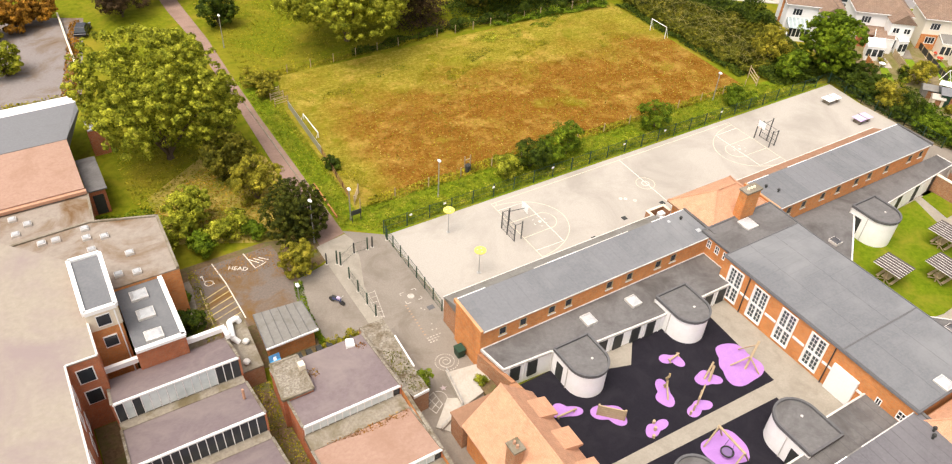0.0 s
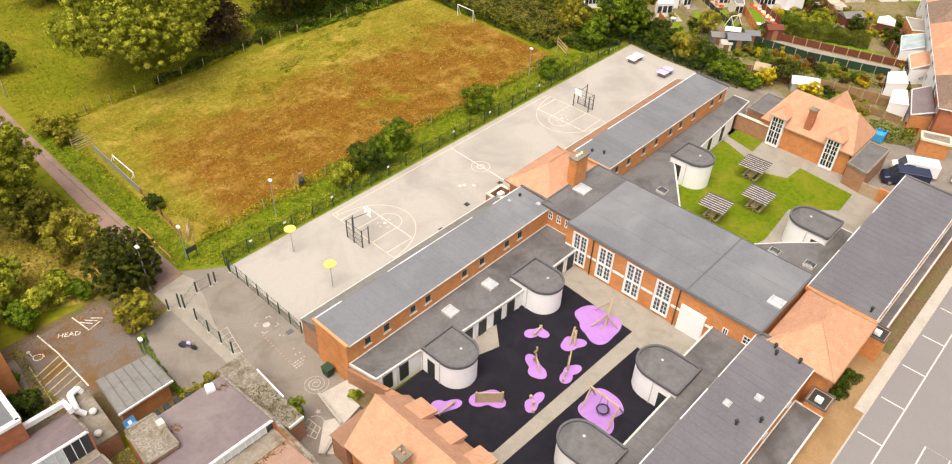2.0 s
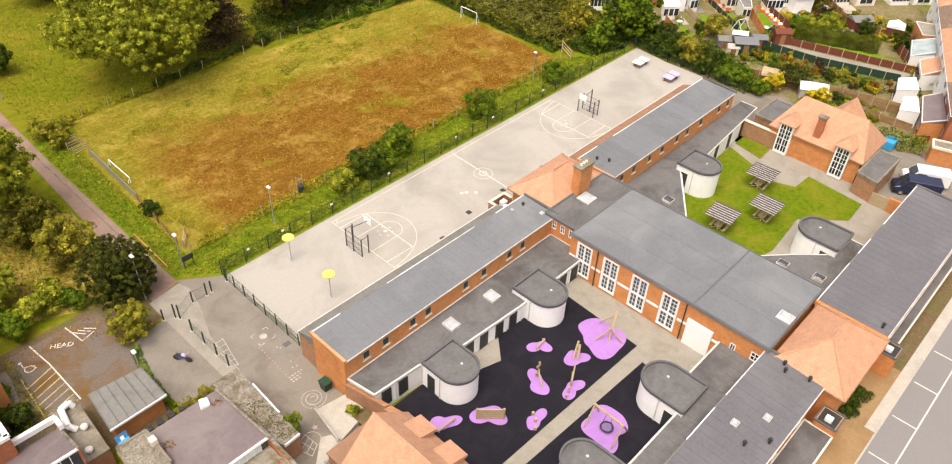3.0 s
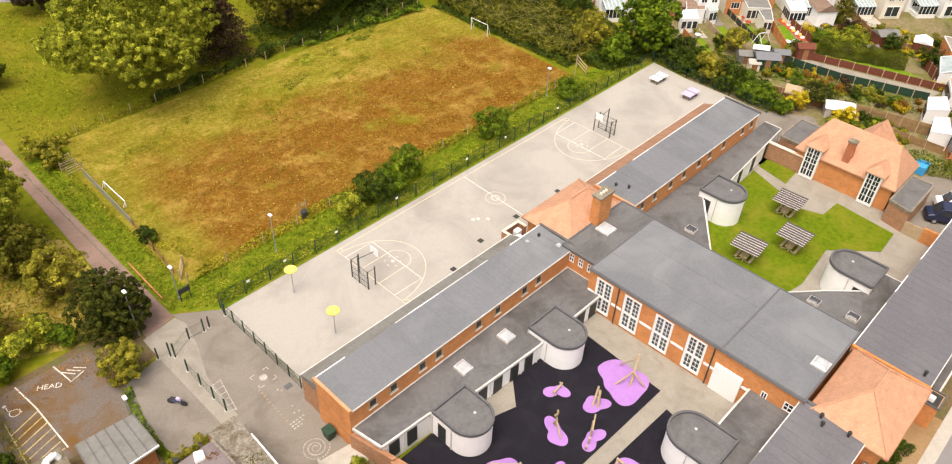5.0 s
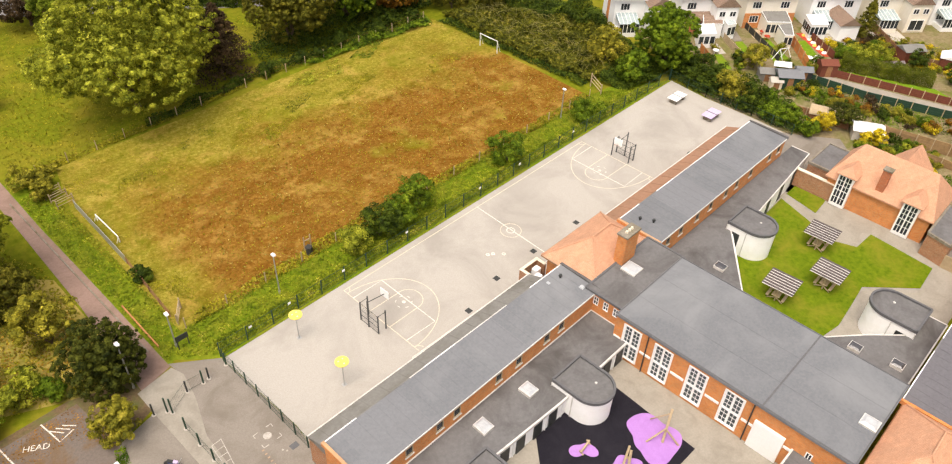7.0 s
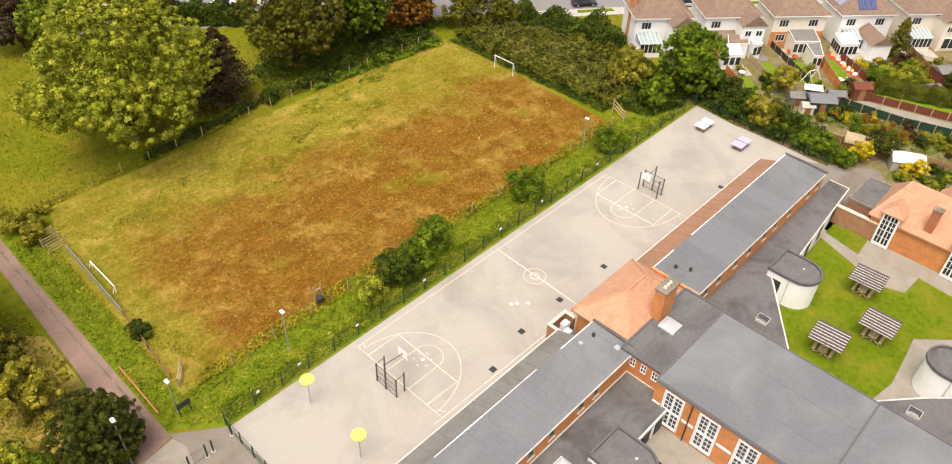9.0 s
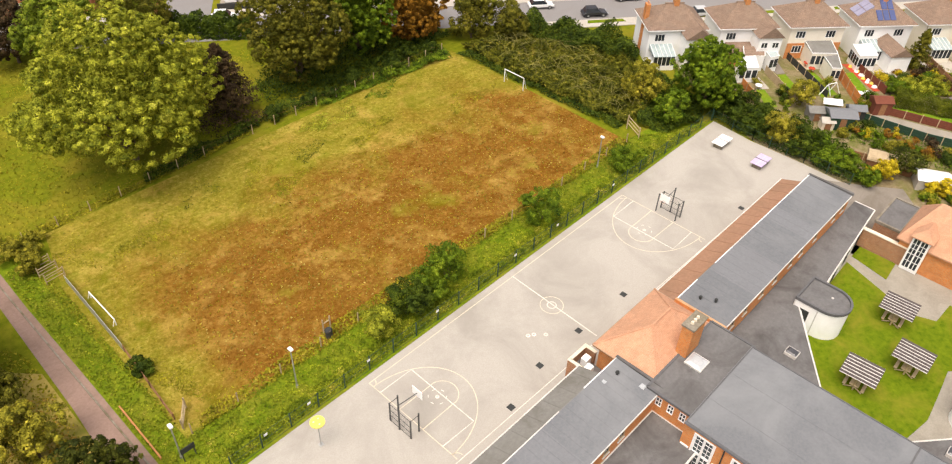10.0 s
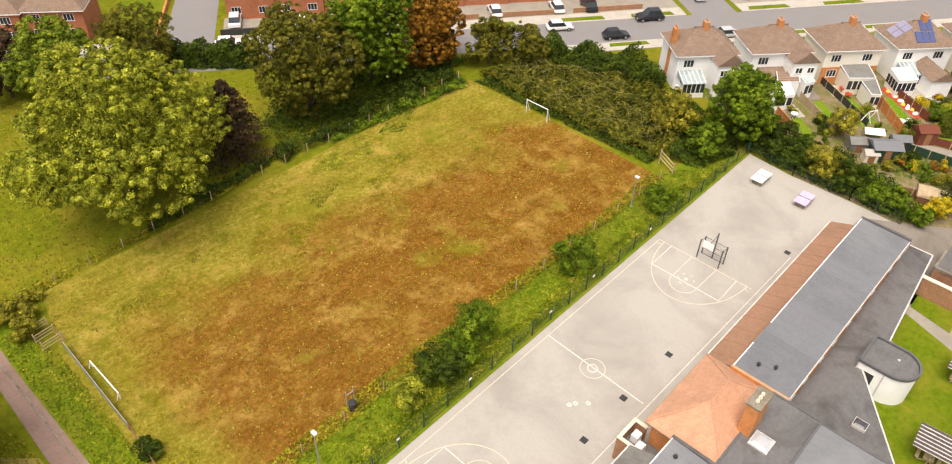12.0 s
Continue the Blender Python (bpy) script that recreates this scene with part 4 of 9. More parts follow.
nlow = low_range([(-14.0, -20.27), (13.2, -20.27), (13.2, -25.0), (3.0, -25.0), (-4.2, -24.6), (-8.4, -24.2), (-8.6, -23.5), (-13.5, -23.2)], 2.8, "fascia", "low white block with a dark felt roof", z0=0.0)
for x, y in ((-3.4, -22.15), (1.9, -22.3)):
    rooflight(nlow, x, y, 2.8, 1.15, 1.3)
def DY(x):
    """The low block's southern wall face."""
    if x < -8.5:
        y = -23.5 - (x + 8.6) * 0.061
    elif x < -4.2:
        y = -24.2 - (x + 8.4) * 0.095
    elif x < 3.0:
        y = -24.6 - (x + 4.2) * 0.0556
    else:
        y = -25.0
    return -23.2 + (y + 23.2) * 0.97


for i, x in enumerate((-12.3, -10.5, -3.5, -1.7, 0.3, 2.1, 8.4, 9.6, 11.4)):
    part("door", bx(bm_new(), x - 0.5, DY(x) - 0.09, YZ, x + 0.5, DY(x) + 0.15, 2.45), "dark", nlow, "dark glazed door")
for x in (-13.0, -11.4, -2.6, 1.2, 3.2, 10.5):
    part("downpipe", rod(bm_new(), (x, DY(x) - 0.06, YZ), (x, DY(x) - 0.06, 2.75), 0.05), "upvc", nlow)
rotunda(-8.7, -5.0, -23.9, 4.3, -1, 3.6, -1, "white round-ended bay with a felted flat roof")
rotunda(3.8, 7.5, -23.3, 4.6, -1, 3.6, -1, "white round-ended bay with a felted flat roof")
# first tower, with the stair block to the hall
t1 = tower(14.0, 23.45, -20.0, -13.35, 4.75, 2.35, 3.3, "hipped orange-tiled tower with a broad brick chimney")
chimney(t1, 18.8, -19.5, 4.6, 8.55, 2.05, 1.0, "brick", pots=0)
bm = bm_new()
for dx in (-0.45, 0, 0.4):
    rod(bm, (18.8 + dx, -19.5, 8.73), (18.8 + dx, -19.5, 8.93), 0.16, 0.12)
part("chimney_vent", bm, "cream", t1)
link = thing("stair_block", (18, -21.8, 0), "orange-brick link block with a dark felt roof", "building", "school blocks")
holes = [(y - 0.28, y + 0.28, 3.75, 4.75) for y in (-20.6, -21.7, -22.8)]
bm = bm_new()
wall_y(bm, -24.0, -19.2, 13.2, 13.5, 0, 5.1, holes)
wall_x(bm, 13.5, 23.0, -19.5, -19.2, 0, 5.1)
wall_y(bm, -24.0, -19.5, 22.7, 23.0, 0, 5.1)
part("wall", bm, "brick", link)
for y in (-20.6, -21.7, -22.8):
    window(link, "y", y - 0.28, y + 0.28, 13.2, 3.75, 4.75, 2, 2, -1, 0.07)
part("roof", slab(bm_new(), [(13.1, -19.4), (23.1, -19.4), (23.1, -23.7), (13.1, -23.7)], 5.102, 5.25), "felt_low", link)
part("roof_edge", upstand(bm_new(), [(13.1, -19.4), (23.1, -19.4), (23.1, -23.6), (13.1, -23.6)], 5.1, 5.33, 0.2), "felt_edge", link)
rooflight(link, 18.05, -20.95, 5.25, 1.55, 1.55, 0.16)
box = thing("plant_enclosure", (13.6, -13.6, 0), "small open brick enclosure holding white units", "enclosure")
for x0, x1, y0, y1 in ((12.45, 12.7, -15.0, -12.05), (14.75, 15.0, -13.3, -12.05), (12.7, 14.75, -12.3, -12.05)):
    part("wall", bx(bm_new(), x0, y0, 0, x1, y1, 2.85), "brick_buff", box)
    part("coping", bx(bm_new(), x0 - 0.03, y0 - 0.03, 2.852, x1 + 0.03, y1 + 0.03, 2.93), "cream", box, "pale stone coping")
part("floor", bx(bm_new(), 12.72, -15.0, 0, 14.4, -12.32, 1.9), "felt_low", box)
for x, y in ((13.9, -13.0), (13.2, -13.8)):
    part("air_unit", bx(bm_new(), x - 0.38, y - 0.32, 1.902, x + 0.38, y + 0.32, 2.8), "upvc", box, bevel=0.04)
# hall
HZ = 5.3
hall = thing("school_hall", (17.4, -34.2, 0), "orange-brick school hall with tall white windows and felt roof", "building", "school blocks")
tall = (-25.35, -28.55, -31.95, -35.35)
holes = [(y - 0.8, y + 0.8, 1.05, 4.85) for y in tall] + [(-40.0, -37.5, YZ, 3.7), (-42.3, -41.75, 2.9, 3.8), (-44.9, -43.7, 3.2, 4.2)]
bm = bm_new()
wall_y(bm, -45.0, -23.5, 12.2, 12.55, 0, HZ, holes)
wall_y(bm, -45.0, -23.5, 22.3, 22.6, 0, HZ)
wall_x(bm, 12.55, 22.3, -23.8, -23.5, 0, HZ)
wall_x(bm, 12.55, 22.3, -45.0, -44.7, 0, HZ)
part("wall", bm, "brick", hall)
for y in tall:
    for s in (-0.4, 0.4):
        for za, zb, nz in ((1.05, 2.75, 3), (2.85, 4.85, 4)):
            window(hall, "y", y + s - 0.385, y + s + 0.385, 12.2, za, zb, 2, nz, -1, 0.08, "hallglass", bar=0.017)
    part("window_surround", wall_y(bm_new(), y - 0.92, y + 0.92, 12.1, 12.19, 0.95, 4.97, [(y - 0.8, y + 0.8, 1.05, 4.85)]), "upvc", hall, "white window surround")
for a, b in ((-24.3, -23.6), (-27.5, -26.4), (-30.9, -29.6), (-34.3, -33.0), (-37.4, -36.4), (-43.0, -40.1)):
    part("string_course", bx(bm_new(), 12.12, a, 2.7, 12.197, b, 2.95), "upvc", hall, "white painted band")
part("entrance_screen", bx(bm_new(), 11.95, -40.05, YZ, 12.3, -37.45, 3.75), "upvc", hall, "plain white boarded entrance screen", bevel=0.03)
window(hall, "y", -42.3, -41.75, 12.2, 2.9, 3.8, 2, 1, -1, 0.09)
window(hall, "y", -44.9, -43.7, 12.2, 3.2, 4.2, 3, 2, -1, 0.09)
for y in (-26.95, -37.0):
    part("downpipe", rod(bm_new(), (12.1, y, YZ), (12.1, y, HZ - 0.1), 0.06), "dark", hall)
part("roof", slab(bm_new(), [(12.05, -45.1), (22.75, -45.1), (22.75, -23.45), (12.05, -23.45)], HZ + 0.002, HZ + 0.25), "felt", hall, "grey felted flat roof")
bm = bm_new()
upstand(bm, [(12.15, -45.0), (22.65, -45.0), (22.65, -23.55), (12.15, -23.55)], HZ + 0.25, HZ + 0.31, 0.1)
beam(bm, (12.1, -37.5, HZ + 0.27), (22.7, -37.5, HZ + 0.27), 0.14, 0.06)
part("roof_edge", bm, "felt_edge", hall)
bm = bm_new()
for y in range(-44, -23):
    beam(bm, (12.3, y + 0.4, HZ + 0.258), (22.5, y + 0.4, HZ + 0.258), 0.06, 0.016)
for x in (15.4, 18.9):
    beam(bm, (x, -44.8, HZ + 0.258), (x, -23.7, HZ + 0.258), 0.06, 0.018)
part("roof_seam", bm, "felt", hall)
rooflight(hall, 16.6, -44.25, HZ + 0.25, 1.25, 1.35, 0.16)
# east low roofs
elow = low_range([(22.62, -20.52), (38.6, -20.52), (38.6, -24.2), (33.6, -23.4), (25.4, -29.4), (24.4, -33.0), (24.8, -36.2), (29.0, -39.8), (32.2, -43.0), (35.9, -43.0), (35.9, -44.9), (22.62, -44.9)], 2.55, "fascia", "low white block with a wide dark felt roof", free=(2, 3, 4, 5, 6, 7, 8, 9, 10))
for x, y in ((27.4, -25.7), (26.7, -39.85), (27.4, -43.4)):
    rooflight(elow, x, y, 2.55, 0.95, 1.1, 0.32, "smoked_dome")
for x, y in ((24.4, -22.3), (24.0, -43.0)):
    rooflight(elow, x, y, 2.55, 0.7, 1.6, 0.5, "smoked_dome")
nelow = low_range([(38.6, -20.52), (53.6, -20.52), (53.6, -22.8), (38.6, -24.0)], 2.55, "fascia", "low white block with a dark felt roof", "felt_low", free=(1, 2))
for i in range(7):
    x = 40 + 1.9 * i
    yy = -23.95 + (x - 38.6) * 0.08
    part("door", bx(bm_new(), x - 0.4, yy - 0.06, 0.05, x + 0.4, yy + 0.1, 2.3), "dark" if i % 2 else "upvc", nelow)
rotunda(33.4, 37.2, -23.0, 4.4, -1, 3.6, -1, "white round-ended bay with a felted flat roof")
rotunda(31.7, 35.6, -43.2, 4.9, 1, 3.6, -1, "white round-ended bay with a felted flat roof")
# south ranges and second tower
sw = school_wing(-16.0, 12.7, -50.0, -44.8, 4.7, (-13, -8, -4, 0.2, 4.3, 8.6), -1, "long orange-brick school range with a grey felt roof", felt="felt_plum")
for x, y in ((3.6, -46.6), (5.9, -48.2)):
    rooflight(sw, x, y, 4.95, 0.6, 0.6, 0.2)
for x, y in ((2.3, -48.1), (12.0, -46.6), (11.3, -47.0), (11.9, -48.9), (3.9, -49.4)):
    cowl(sw, x, y, 4.9)
se = school_wing(21.3, 47.0, -51.6, -45.3, 4.7, (23.6, 26.6, 29.5, 33.3, 37.6, 42.0), -1, "long orange-brick school range with a grey felt roof", felt="felt_plum")
cowl(se, 22.5, -50.9, 4.9)
t2 = tower(12.1, 21.4, -51.95, -45.45, 4.8, 2.55, 3.2, "hipped orange-tiled entrance tower")
slow = low_range([(-16.0, -44.9), (-16.0, -42.3), (6.4, -42.3), (6.4, -40.8), (12.4, -40.8), (12.4, -44.9)], 3.1, "fascia", "low white block with a dark felt roof")
bm = bm_new()
for k in range(27):
    beam(bm, (-15.4 + k * 1.03, -44.85, 3.103), (-15.4 + k * 1.03, -42.4 if k < 21 else -40.95, 3.103), 0.05, 0.014)
part("roof_seam", bm, "felt_edge", slow)
rotunda(2.6, 6.5, -42.8, 4.9, 1, 3.7, -1, "white round-ended bay with a felted flat roof")
rotunda(-8.4, -4.8, -42.9, 5.0, 1, 3.7, -1, "white round-ended bay with a felted flat roof")
for a, b in ((-16.0, 10.6), (24.0, 47.0)):
    y = -50.02 if a < 0 else -51.62
    low_range([(a, y), (b, y), (b, -52.5), (a, -52.5)], 2.0, "fascia", "low brick lean-to with a felt roof before the range", "felt_low", "brick")
for x, y in ((11.6, -51.6), (23.0, -52.2)):
    b = thing("porch_block", (x, y, 0), "small brick entrance block with a dark sunk roof", "building")
    part("wall", bx(bm_new(), x - 1.0, y - 0.9, 0, x + 1.0, y + 0.9, 2.7), "brick", b)
    part("roof", bx(bm_new(), x - 0.8, y - 0.75, 2.702, x + 0.8, y + 0.75, 2.75), "dark", b)
    part("roof_edge", upstand(bm_new(), [(x - 1, y - 0.9), (x + 1, y - 0.9), (x + 1, y + 0.9), (x - 1, y + 0.9)], 2.7, 2.85, 0.12), "felt_edge", b)
    part("air_unit", bx(bm_new(), x - 0.6, y - 0.3, 2.75, x - 0.1, y + 0.3, 3.2), "upvc", b, bevel=0.04)


# ---- old workshops to the west ----
def box_building(name, pts, z, label, wall, roof, edge, eh=0.25, ew=0.3, group="workshops"):
    """A flat-roofed block with a raised edge."""
    b = thing(name, (sum(p[0] for p in pts) / len(pts), sum(p[1] for p in pts) / len(pts), 0), label, "building", group)
    part("wall", slab(bm_new(), pts, 0, z - 0.15), wall, b)
    part("roof", slab(bm_new(), pts, z - 0.148, z), roof, b)
    if edge:
        part("roof_edge", upstand(bm_new(), pts, z - 0.2, z + eh, ew), edge, b)
    return b


big = box_building("warehouse", [(-110, -60), (-45.2, -60), (-45.2, -10.2), (-42.9, -10.2), (-42.9, 2.0), (-47.6, 7.2), (-110, 40)], 8.0, "huge flat-roofed warehouse with a stained pale roof", "brick_red", "pale_roof", None)
bm = bm_new()
for a, b in (((-45.2, -60), (-45.2, -10.2)), ((-45.2, -10.2), (-42.9, -10.2)), ((-42.9, -10.2), (-42.9, 2.0))):
    beam(bm, (*a, 8.03), (*b, 8.03), 0.16, 0.1)
part("roof_edge", bm, "fascia", big, "pale stone edging of the roof")
for z in (5.5, 3.0):
    window(big, "x", -44.75, -43.45, -10.2, z, z + 1.6, 2, 2, -1, 0.1, deep=0.02)
    part("window_recess", bx(bm_new(), -44.65, -10.26, z + 0.1, -43.55, -10.215, z + 1.5), "glass", big)
for y in (-12.0, -14.2, -18.5, -22.5):
    for z in (2.2, 5.4):
        window(big, "y", y - 0.65, y + 0.65, -45.18, z, z + 1.6, 2, 2, 1, 0.1)
stair = box_building("stair_tower", [(-42.9, -6.4), (-40.5, -6.4), (-40.4, 0.6), (-42.9, 0.6)], 9.0, "brick stair tower with a cream top and white roof edge", "brick", "felt", "upvc", 0.2, 0.35)
for z in (4.85, 7.35):
    part("stair_glass", bx(bm_new(), -42.2, -6.52, z, -41.2, -6.49, z + 1.05), "glass", stair)
part("top_storey", bx(bm_new(), -42.95, -6.46, 6.9, -40.48, -6.36, 8.8), "cream", stair, "cream rendered upper storey")
part("top_storey", bx(bm_new(), -40.51, -6.36, 6.9, -40.4, 0.55, 8.8), "cream", stair, "cream rendered upper storey")
for z in (7.2, 4.7):
    window(stair, "x", -42.25, -41.15, -6.46, z, z + 1.3, 1, 2, -1, 0.12)
part("downpipe", rod(bm_new(), (-40.75, -6.52, 0.2), (-40.75, -6.52, 8.6), 0.06), "upvc", stair)
sk = box_building("rooflit_block", [(-40.3, -8.8), (-36.3, -8.8), (-36.3, -0.7), (-40.3, -0.7)], 5.5, "flat-roofed block with three rooflights and white edges", "brick_red", "felt", None)
bm = bm_new()
for a, b in (((-36.4, -8.8), (-36.4, -0.7)), ((-40.3, -8.8), (-36.3, -8.8))):
    beam(bm, (*a, 5.55), (*b, 5.55), 0.4, 0.3)
part("roof_edge", bm, "upvc", sk, "broad white roof edge")
for y in (-2.4, -4.95, -7.7):
    rooflight(sk, -38.55, y, 5.5, 1.45, 1.2, 0.25)
up = box_building("flat_annexe", [(-47.5, 9.2), (-40.3, 9.6), (-34.4, 7.6), (-34.6, -0.85), (-43.0, -0.85), (-43.0, 2.1)], 5.9, "weathered flat-roofed annexe dotted with small rooflights", "brick", "stained_roof", None)
bm = bm_new()
beam(bm, (-34.5, 7.6, 5.98), (-34.7, -0.85, 5.98), 0.25, 0.2)
beam(bm, (-40.3, 9.5, 5.98), (-34.4, 7.5, 5.98), 0.2, 0.2)
beam(bm, (-47.5, 9.1, 5.98), (-40.3, 9.5, 5.98), 0.2, 0.2)
part("roof_edge", bm, "mossy", up)
for x, y in ((-44.7, 8.2), (-43.5, 8.1), (-40.9, 8.6), (-41.0, 7.15), (-39.5, 6.6), (-40.9, 5.2), (-38.0, 3.15), (-38.0, 0.25), (-39.5, 0.65)):
    rooflight(up, x, y, 5.9, 0.75, 0.6, 0.25)
up2 = box_building("flat_annexe", [(-62, 17.0), (-39.6, 17.0), (-40.1, 9.7), (-47.4, 9.3), (-62, 9.3)], 4.2, "weathered flat roof with rooflights and pale puddle stains", "brick_red", "stained_roof", "mossy", 0.1, 0.25)
for x, y in ((-46.8, 15.6), (-45.6, 14.2), (-46.8, 13.0)):
    rooflight(up2, x, y, 4.2, 0.75, 0.65, 0.25)
gar = thing("pitched_workshop", (-50, 27, 0), "workshop with grey and terracotta roof slopes and white eaves", "building", "workshops")
part("wall", bx(bm_new(), -70, 17.2, 0, -39.9, 36.5, 4.6), "brick_red", gar)
part("roof", slab(bm_new(), [(-70.2, 25.8), (-39.7, 25.8), (-37.4, 33.4), (-37.4, 35.2), (-70.2, 35.2)], 4.6, [5.8, 5.8, 4.9, 4.9, 4.9]), "felt_pale", gar, "pale grey sheet roof slope")
part("roof_slope", slab(bm_new(), [(-70.2, 17.0), (-39.7, 17.0), (-39.7, 25.7), (-70.2, 25.7)], 4.6, [4.9, 4.9, 5.8, 5.8]), "faded_terr", gar, "faded terracotta roof slope")
part("eave", slab(bm_new(), [(-70.2, 35.3), (-37.3, 35.3), (-37.6, 37.4), (-70.2, 37.4)], 4.3, 4.7), "upvc", gar, "broad white eaves")
part("eave_edge", bx(bm_new(), -70.2, 16.6, 4.4, -39.6, 17.0, 4.75), "terr", gar)
lean = thing("side_shed", (-38.6, 21, 0), "narrow brick shed with a dark open front", "shed", "workshops")
part("wall", bx(bm_new(), -39.55, 18.5, 0, -37.8, 24.8, 3.2), "brick_red", lean)
part("roof", slab(bm_new(), [(-39.6, 18.3), (-37.6, 18.3), (-37.6, 25.0), (-39.6, 25.0)], 3.2, 3.35), "felt_low", lean)
# dark panel on the solid wall paints the shaded inside of the open front
part("opening_shade", bx(bm_new(), -39.2, 18.44, 0.1, -38.1, 18.52, 2.6), "dark", lean)
ann = box_building("small_annexe", [(-37.3, 30.2), (-35.4, 30.2), (-35.4, 32.6), (-37.3, 32.6)], 3.6, "small annexe with a pale metal roof", "brick_red", "steel", None)


def sawtooth(x0, x1, bays, zlo, zhi, label, roof_mats, wall, glass_mats, group):
    """North-light roofs: slopes that rise to glazed uprights facing south."""
    b = thing("north_light_workshop", ((x0 + x1) / 2, (bays[0][0] + bays[-1][1]) / 2, 0), label, "building", group)
    for i, (yn, ys) in enumerate(bays):
        part("roof_slope", slab(bm_new(), [(x0, ys), (x1, ys), (x1, yn), (x0, yn)], 0.0 if wall is None else zlo - 0.35, [zhi, zhi, zlo, zlo]), roof_mats[i % len(roof_mats)], b)
        nb = int((x1 - x0) / 0.62)
        w = part("glazed_upright", bx(bm_new(), x0 + 0.1, ys - 0.06, zlo + 0.1, x1 - 0.1, ys - 0.02, zhi - 0.12), "glass", b)
        for k in range(nb):
            xa = x0 + 0.1 + (x1 - x0 - 0.2) * k / nb
            xb = x0 + 0.1 + (x1 - x0 - 0.2) * (k + 1) / nb
            if glass_mats(i, k, nb):
                part("pane", bx(bm_new(), xa + 0.04, ys - 0.09, zlo + 0.14, xb - 0.04, ys - 0.062, zhi - 0.16), "whitewash", w, "whitewashed pane")
            part("glazing_bar", bx(bm_new(), xa - 0.03, ys - 0.13, zlo + 0.1, xa + 0.03, ys - 0.062, zhi - 0.12), "upvc", w)
        part("eave", bx(bm_new(), x0, ys - 0.16, zhi - 0.12, x1, ys + 0.02, zhi + 0.05), "upvc", b)
        nxt = bays[i + 1][0] if i + 1 < len(bays) else ys - 0.9
        part("roof_valley", slab(bm_new(), [(x0, nxt), (x1, nxt), (x1, ys - 0.05), (x0, ys - 0.05)], zlo - 0.5, zlo + 0.05), "mossy", b)
    if wall:
        yn, ys = bays[0][0], bays[-1][1] - 0.9
        part("wall", slab(bm_new(), [(x0, ys), (x1, ys), (x1, yn), (x0, yn)], 0, zlo - 0.5), wall, b)
        for x in (x0, x1):
            for yn_, ys_ in bays:
                part("gable", slab(bm_new(), [(x - 0.08, ys_ - 0.1), (x + 0.08, ys_ - 0.1), (x + 0.08, yn_), (x - 0.08, yn_)], zlo - 0.6, [zhi + 0.08, zhi + 0.08, zlo + 0.08, zlo + 0.08]), wall, b)
                part("coping", beam(bm_new(), (x, ys_ - 0.12, zhi + 0.11), (x, yn_, zlo + 0.11), 0.22, 0.07), "lichen", b, "grey stone coping")
    return b


saw = sawtooth(-43.1, -33.2, [(-8.3, -13.1), (-14.0, -19.4), (-20.3, -25.7), (-26.6, -32)], 3.0, 5.3, "north-light workshop with plum-grey roofs and glazed uprights", ["purple_felt"], "brick_red", lambda i, k, n: i == 0 and not (k in (0, 2) or k > n * 0.74), "workshops")
bm = bm_new()
beam(bm, (-43.1, -8.15, 4.0), (-33.0, -8.15, 4.0), 0.35, 0.5)
beam(bm, (-33.1, -8.2, 4.0), (-33.1, -9.4, 4.1), 0.35, 0.5)
part("parapet", bm, "upvc", saw, "white painted parapet")
for x, y in ((-34.0, -16.5), (-42.4, -21.6)):
    part("flue", rod(bm_new(), (x, y, 4.2), (x, y, 5.3), 0.12, 0.1), "terr", saw, "terracotta flue pipe")
saw2 = sawtooth(-31.0, -22.5, [(-13.6, -21.2), (-22.9, -28.2)], 2.9, 4.0, "brick workshop with plum and terracotta north-light roofs", ["purple_felt", "faded_terr"], "brick_red", lambda i, k, n: k < n - 1, "workshops")
slate = box_building("flat_annexe", [(-31.4, -18.0), (-28.8, -18.0), (-28.7, -14.1), (-31.0, -14.0)], 4.0, "small block with a crusty lichened roof", "brick_red", "lichen", "mossy", 0.06, 0.2)
part("flue", bx(bm_new(), -29.1, -15.9, 4.0, -28.6, -15.3, 4.55), "cream", slate, "pale flue box")
bm = bm_new()
beam(bm, (-22.28, -19.8, 3.1), (-22.4, -30.5, 3.1), 0.2, 1.0)
pw2 = thing("parapet_wall", (-22.3, -25, 2.6), "orange-brick parapet of the workshop with grey coping", "wall")
part("wall", bm, "brick", pw2)
part("coping", beam(bm_new(), (-22.28, -19.7, 3.64), (-22.4, -30.6, 3.64), 0.3, 0.08), "lichen", pw2, "weathered grey coping")
conc = box_building("concrete_canopy", [(-22.3, -12.5), (-19.9, -12.55), (-20.1, -21.75), (-21.6, -21.85), (-22.15, -19.6)], 2.6, "low block with a lichen-covered concrete roof", "brick_buff", "lichen", None)
bm = bm_new()
beam(bm, (-19.9, -15.0, 2.62), (-20.05, -19.0, 2.62), 0.12, 0.14)
beam(bm, (-20.1, -21.8, 2.55), (-21.6, -21.9, 2.55), 0.1, 0.3)
part("roof_edge", bm, "upvc", conc, "white edge trim")
shed = thing("garage", (-28, -8.4, 0), "brick garage with a grey ribbed sheet roof", "garage")
part("wall", slab(bm_new(), [(-30.1, -10.4), (-25.8, -10.3), (-25.75, -7.0), (-29.9, -6.6)], 0, 2.2), "brick", shed)
part("roof", slab(bm_new(), [(-30.4, -10.7), (-25.45, -10.6), (-25.5, -6.7), (-30.1, -6.3)], 2.2, [2.3, 2.3, 2.5, 2.5]), "felt_green", shed)
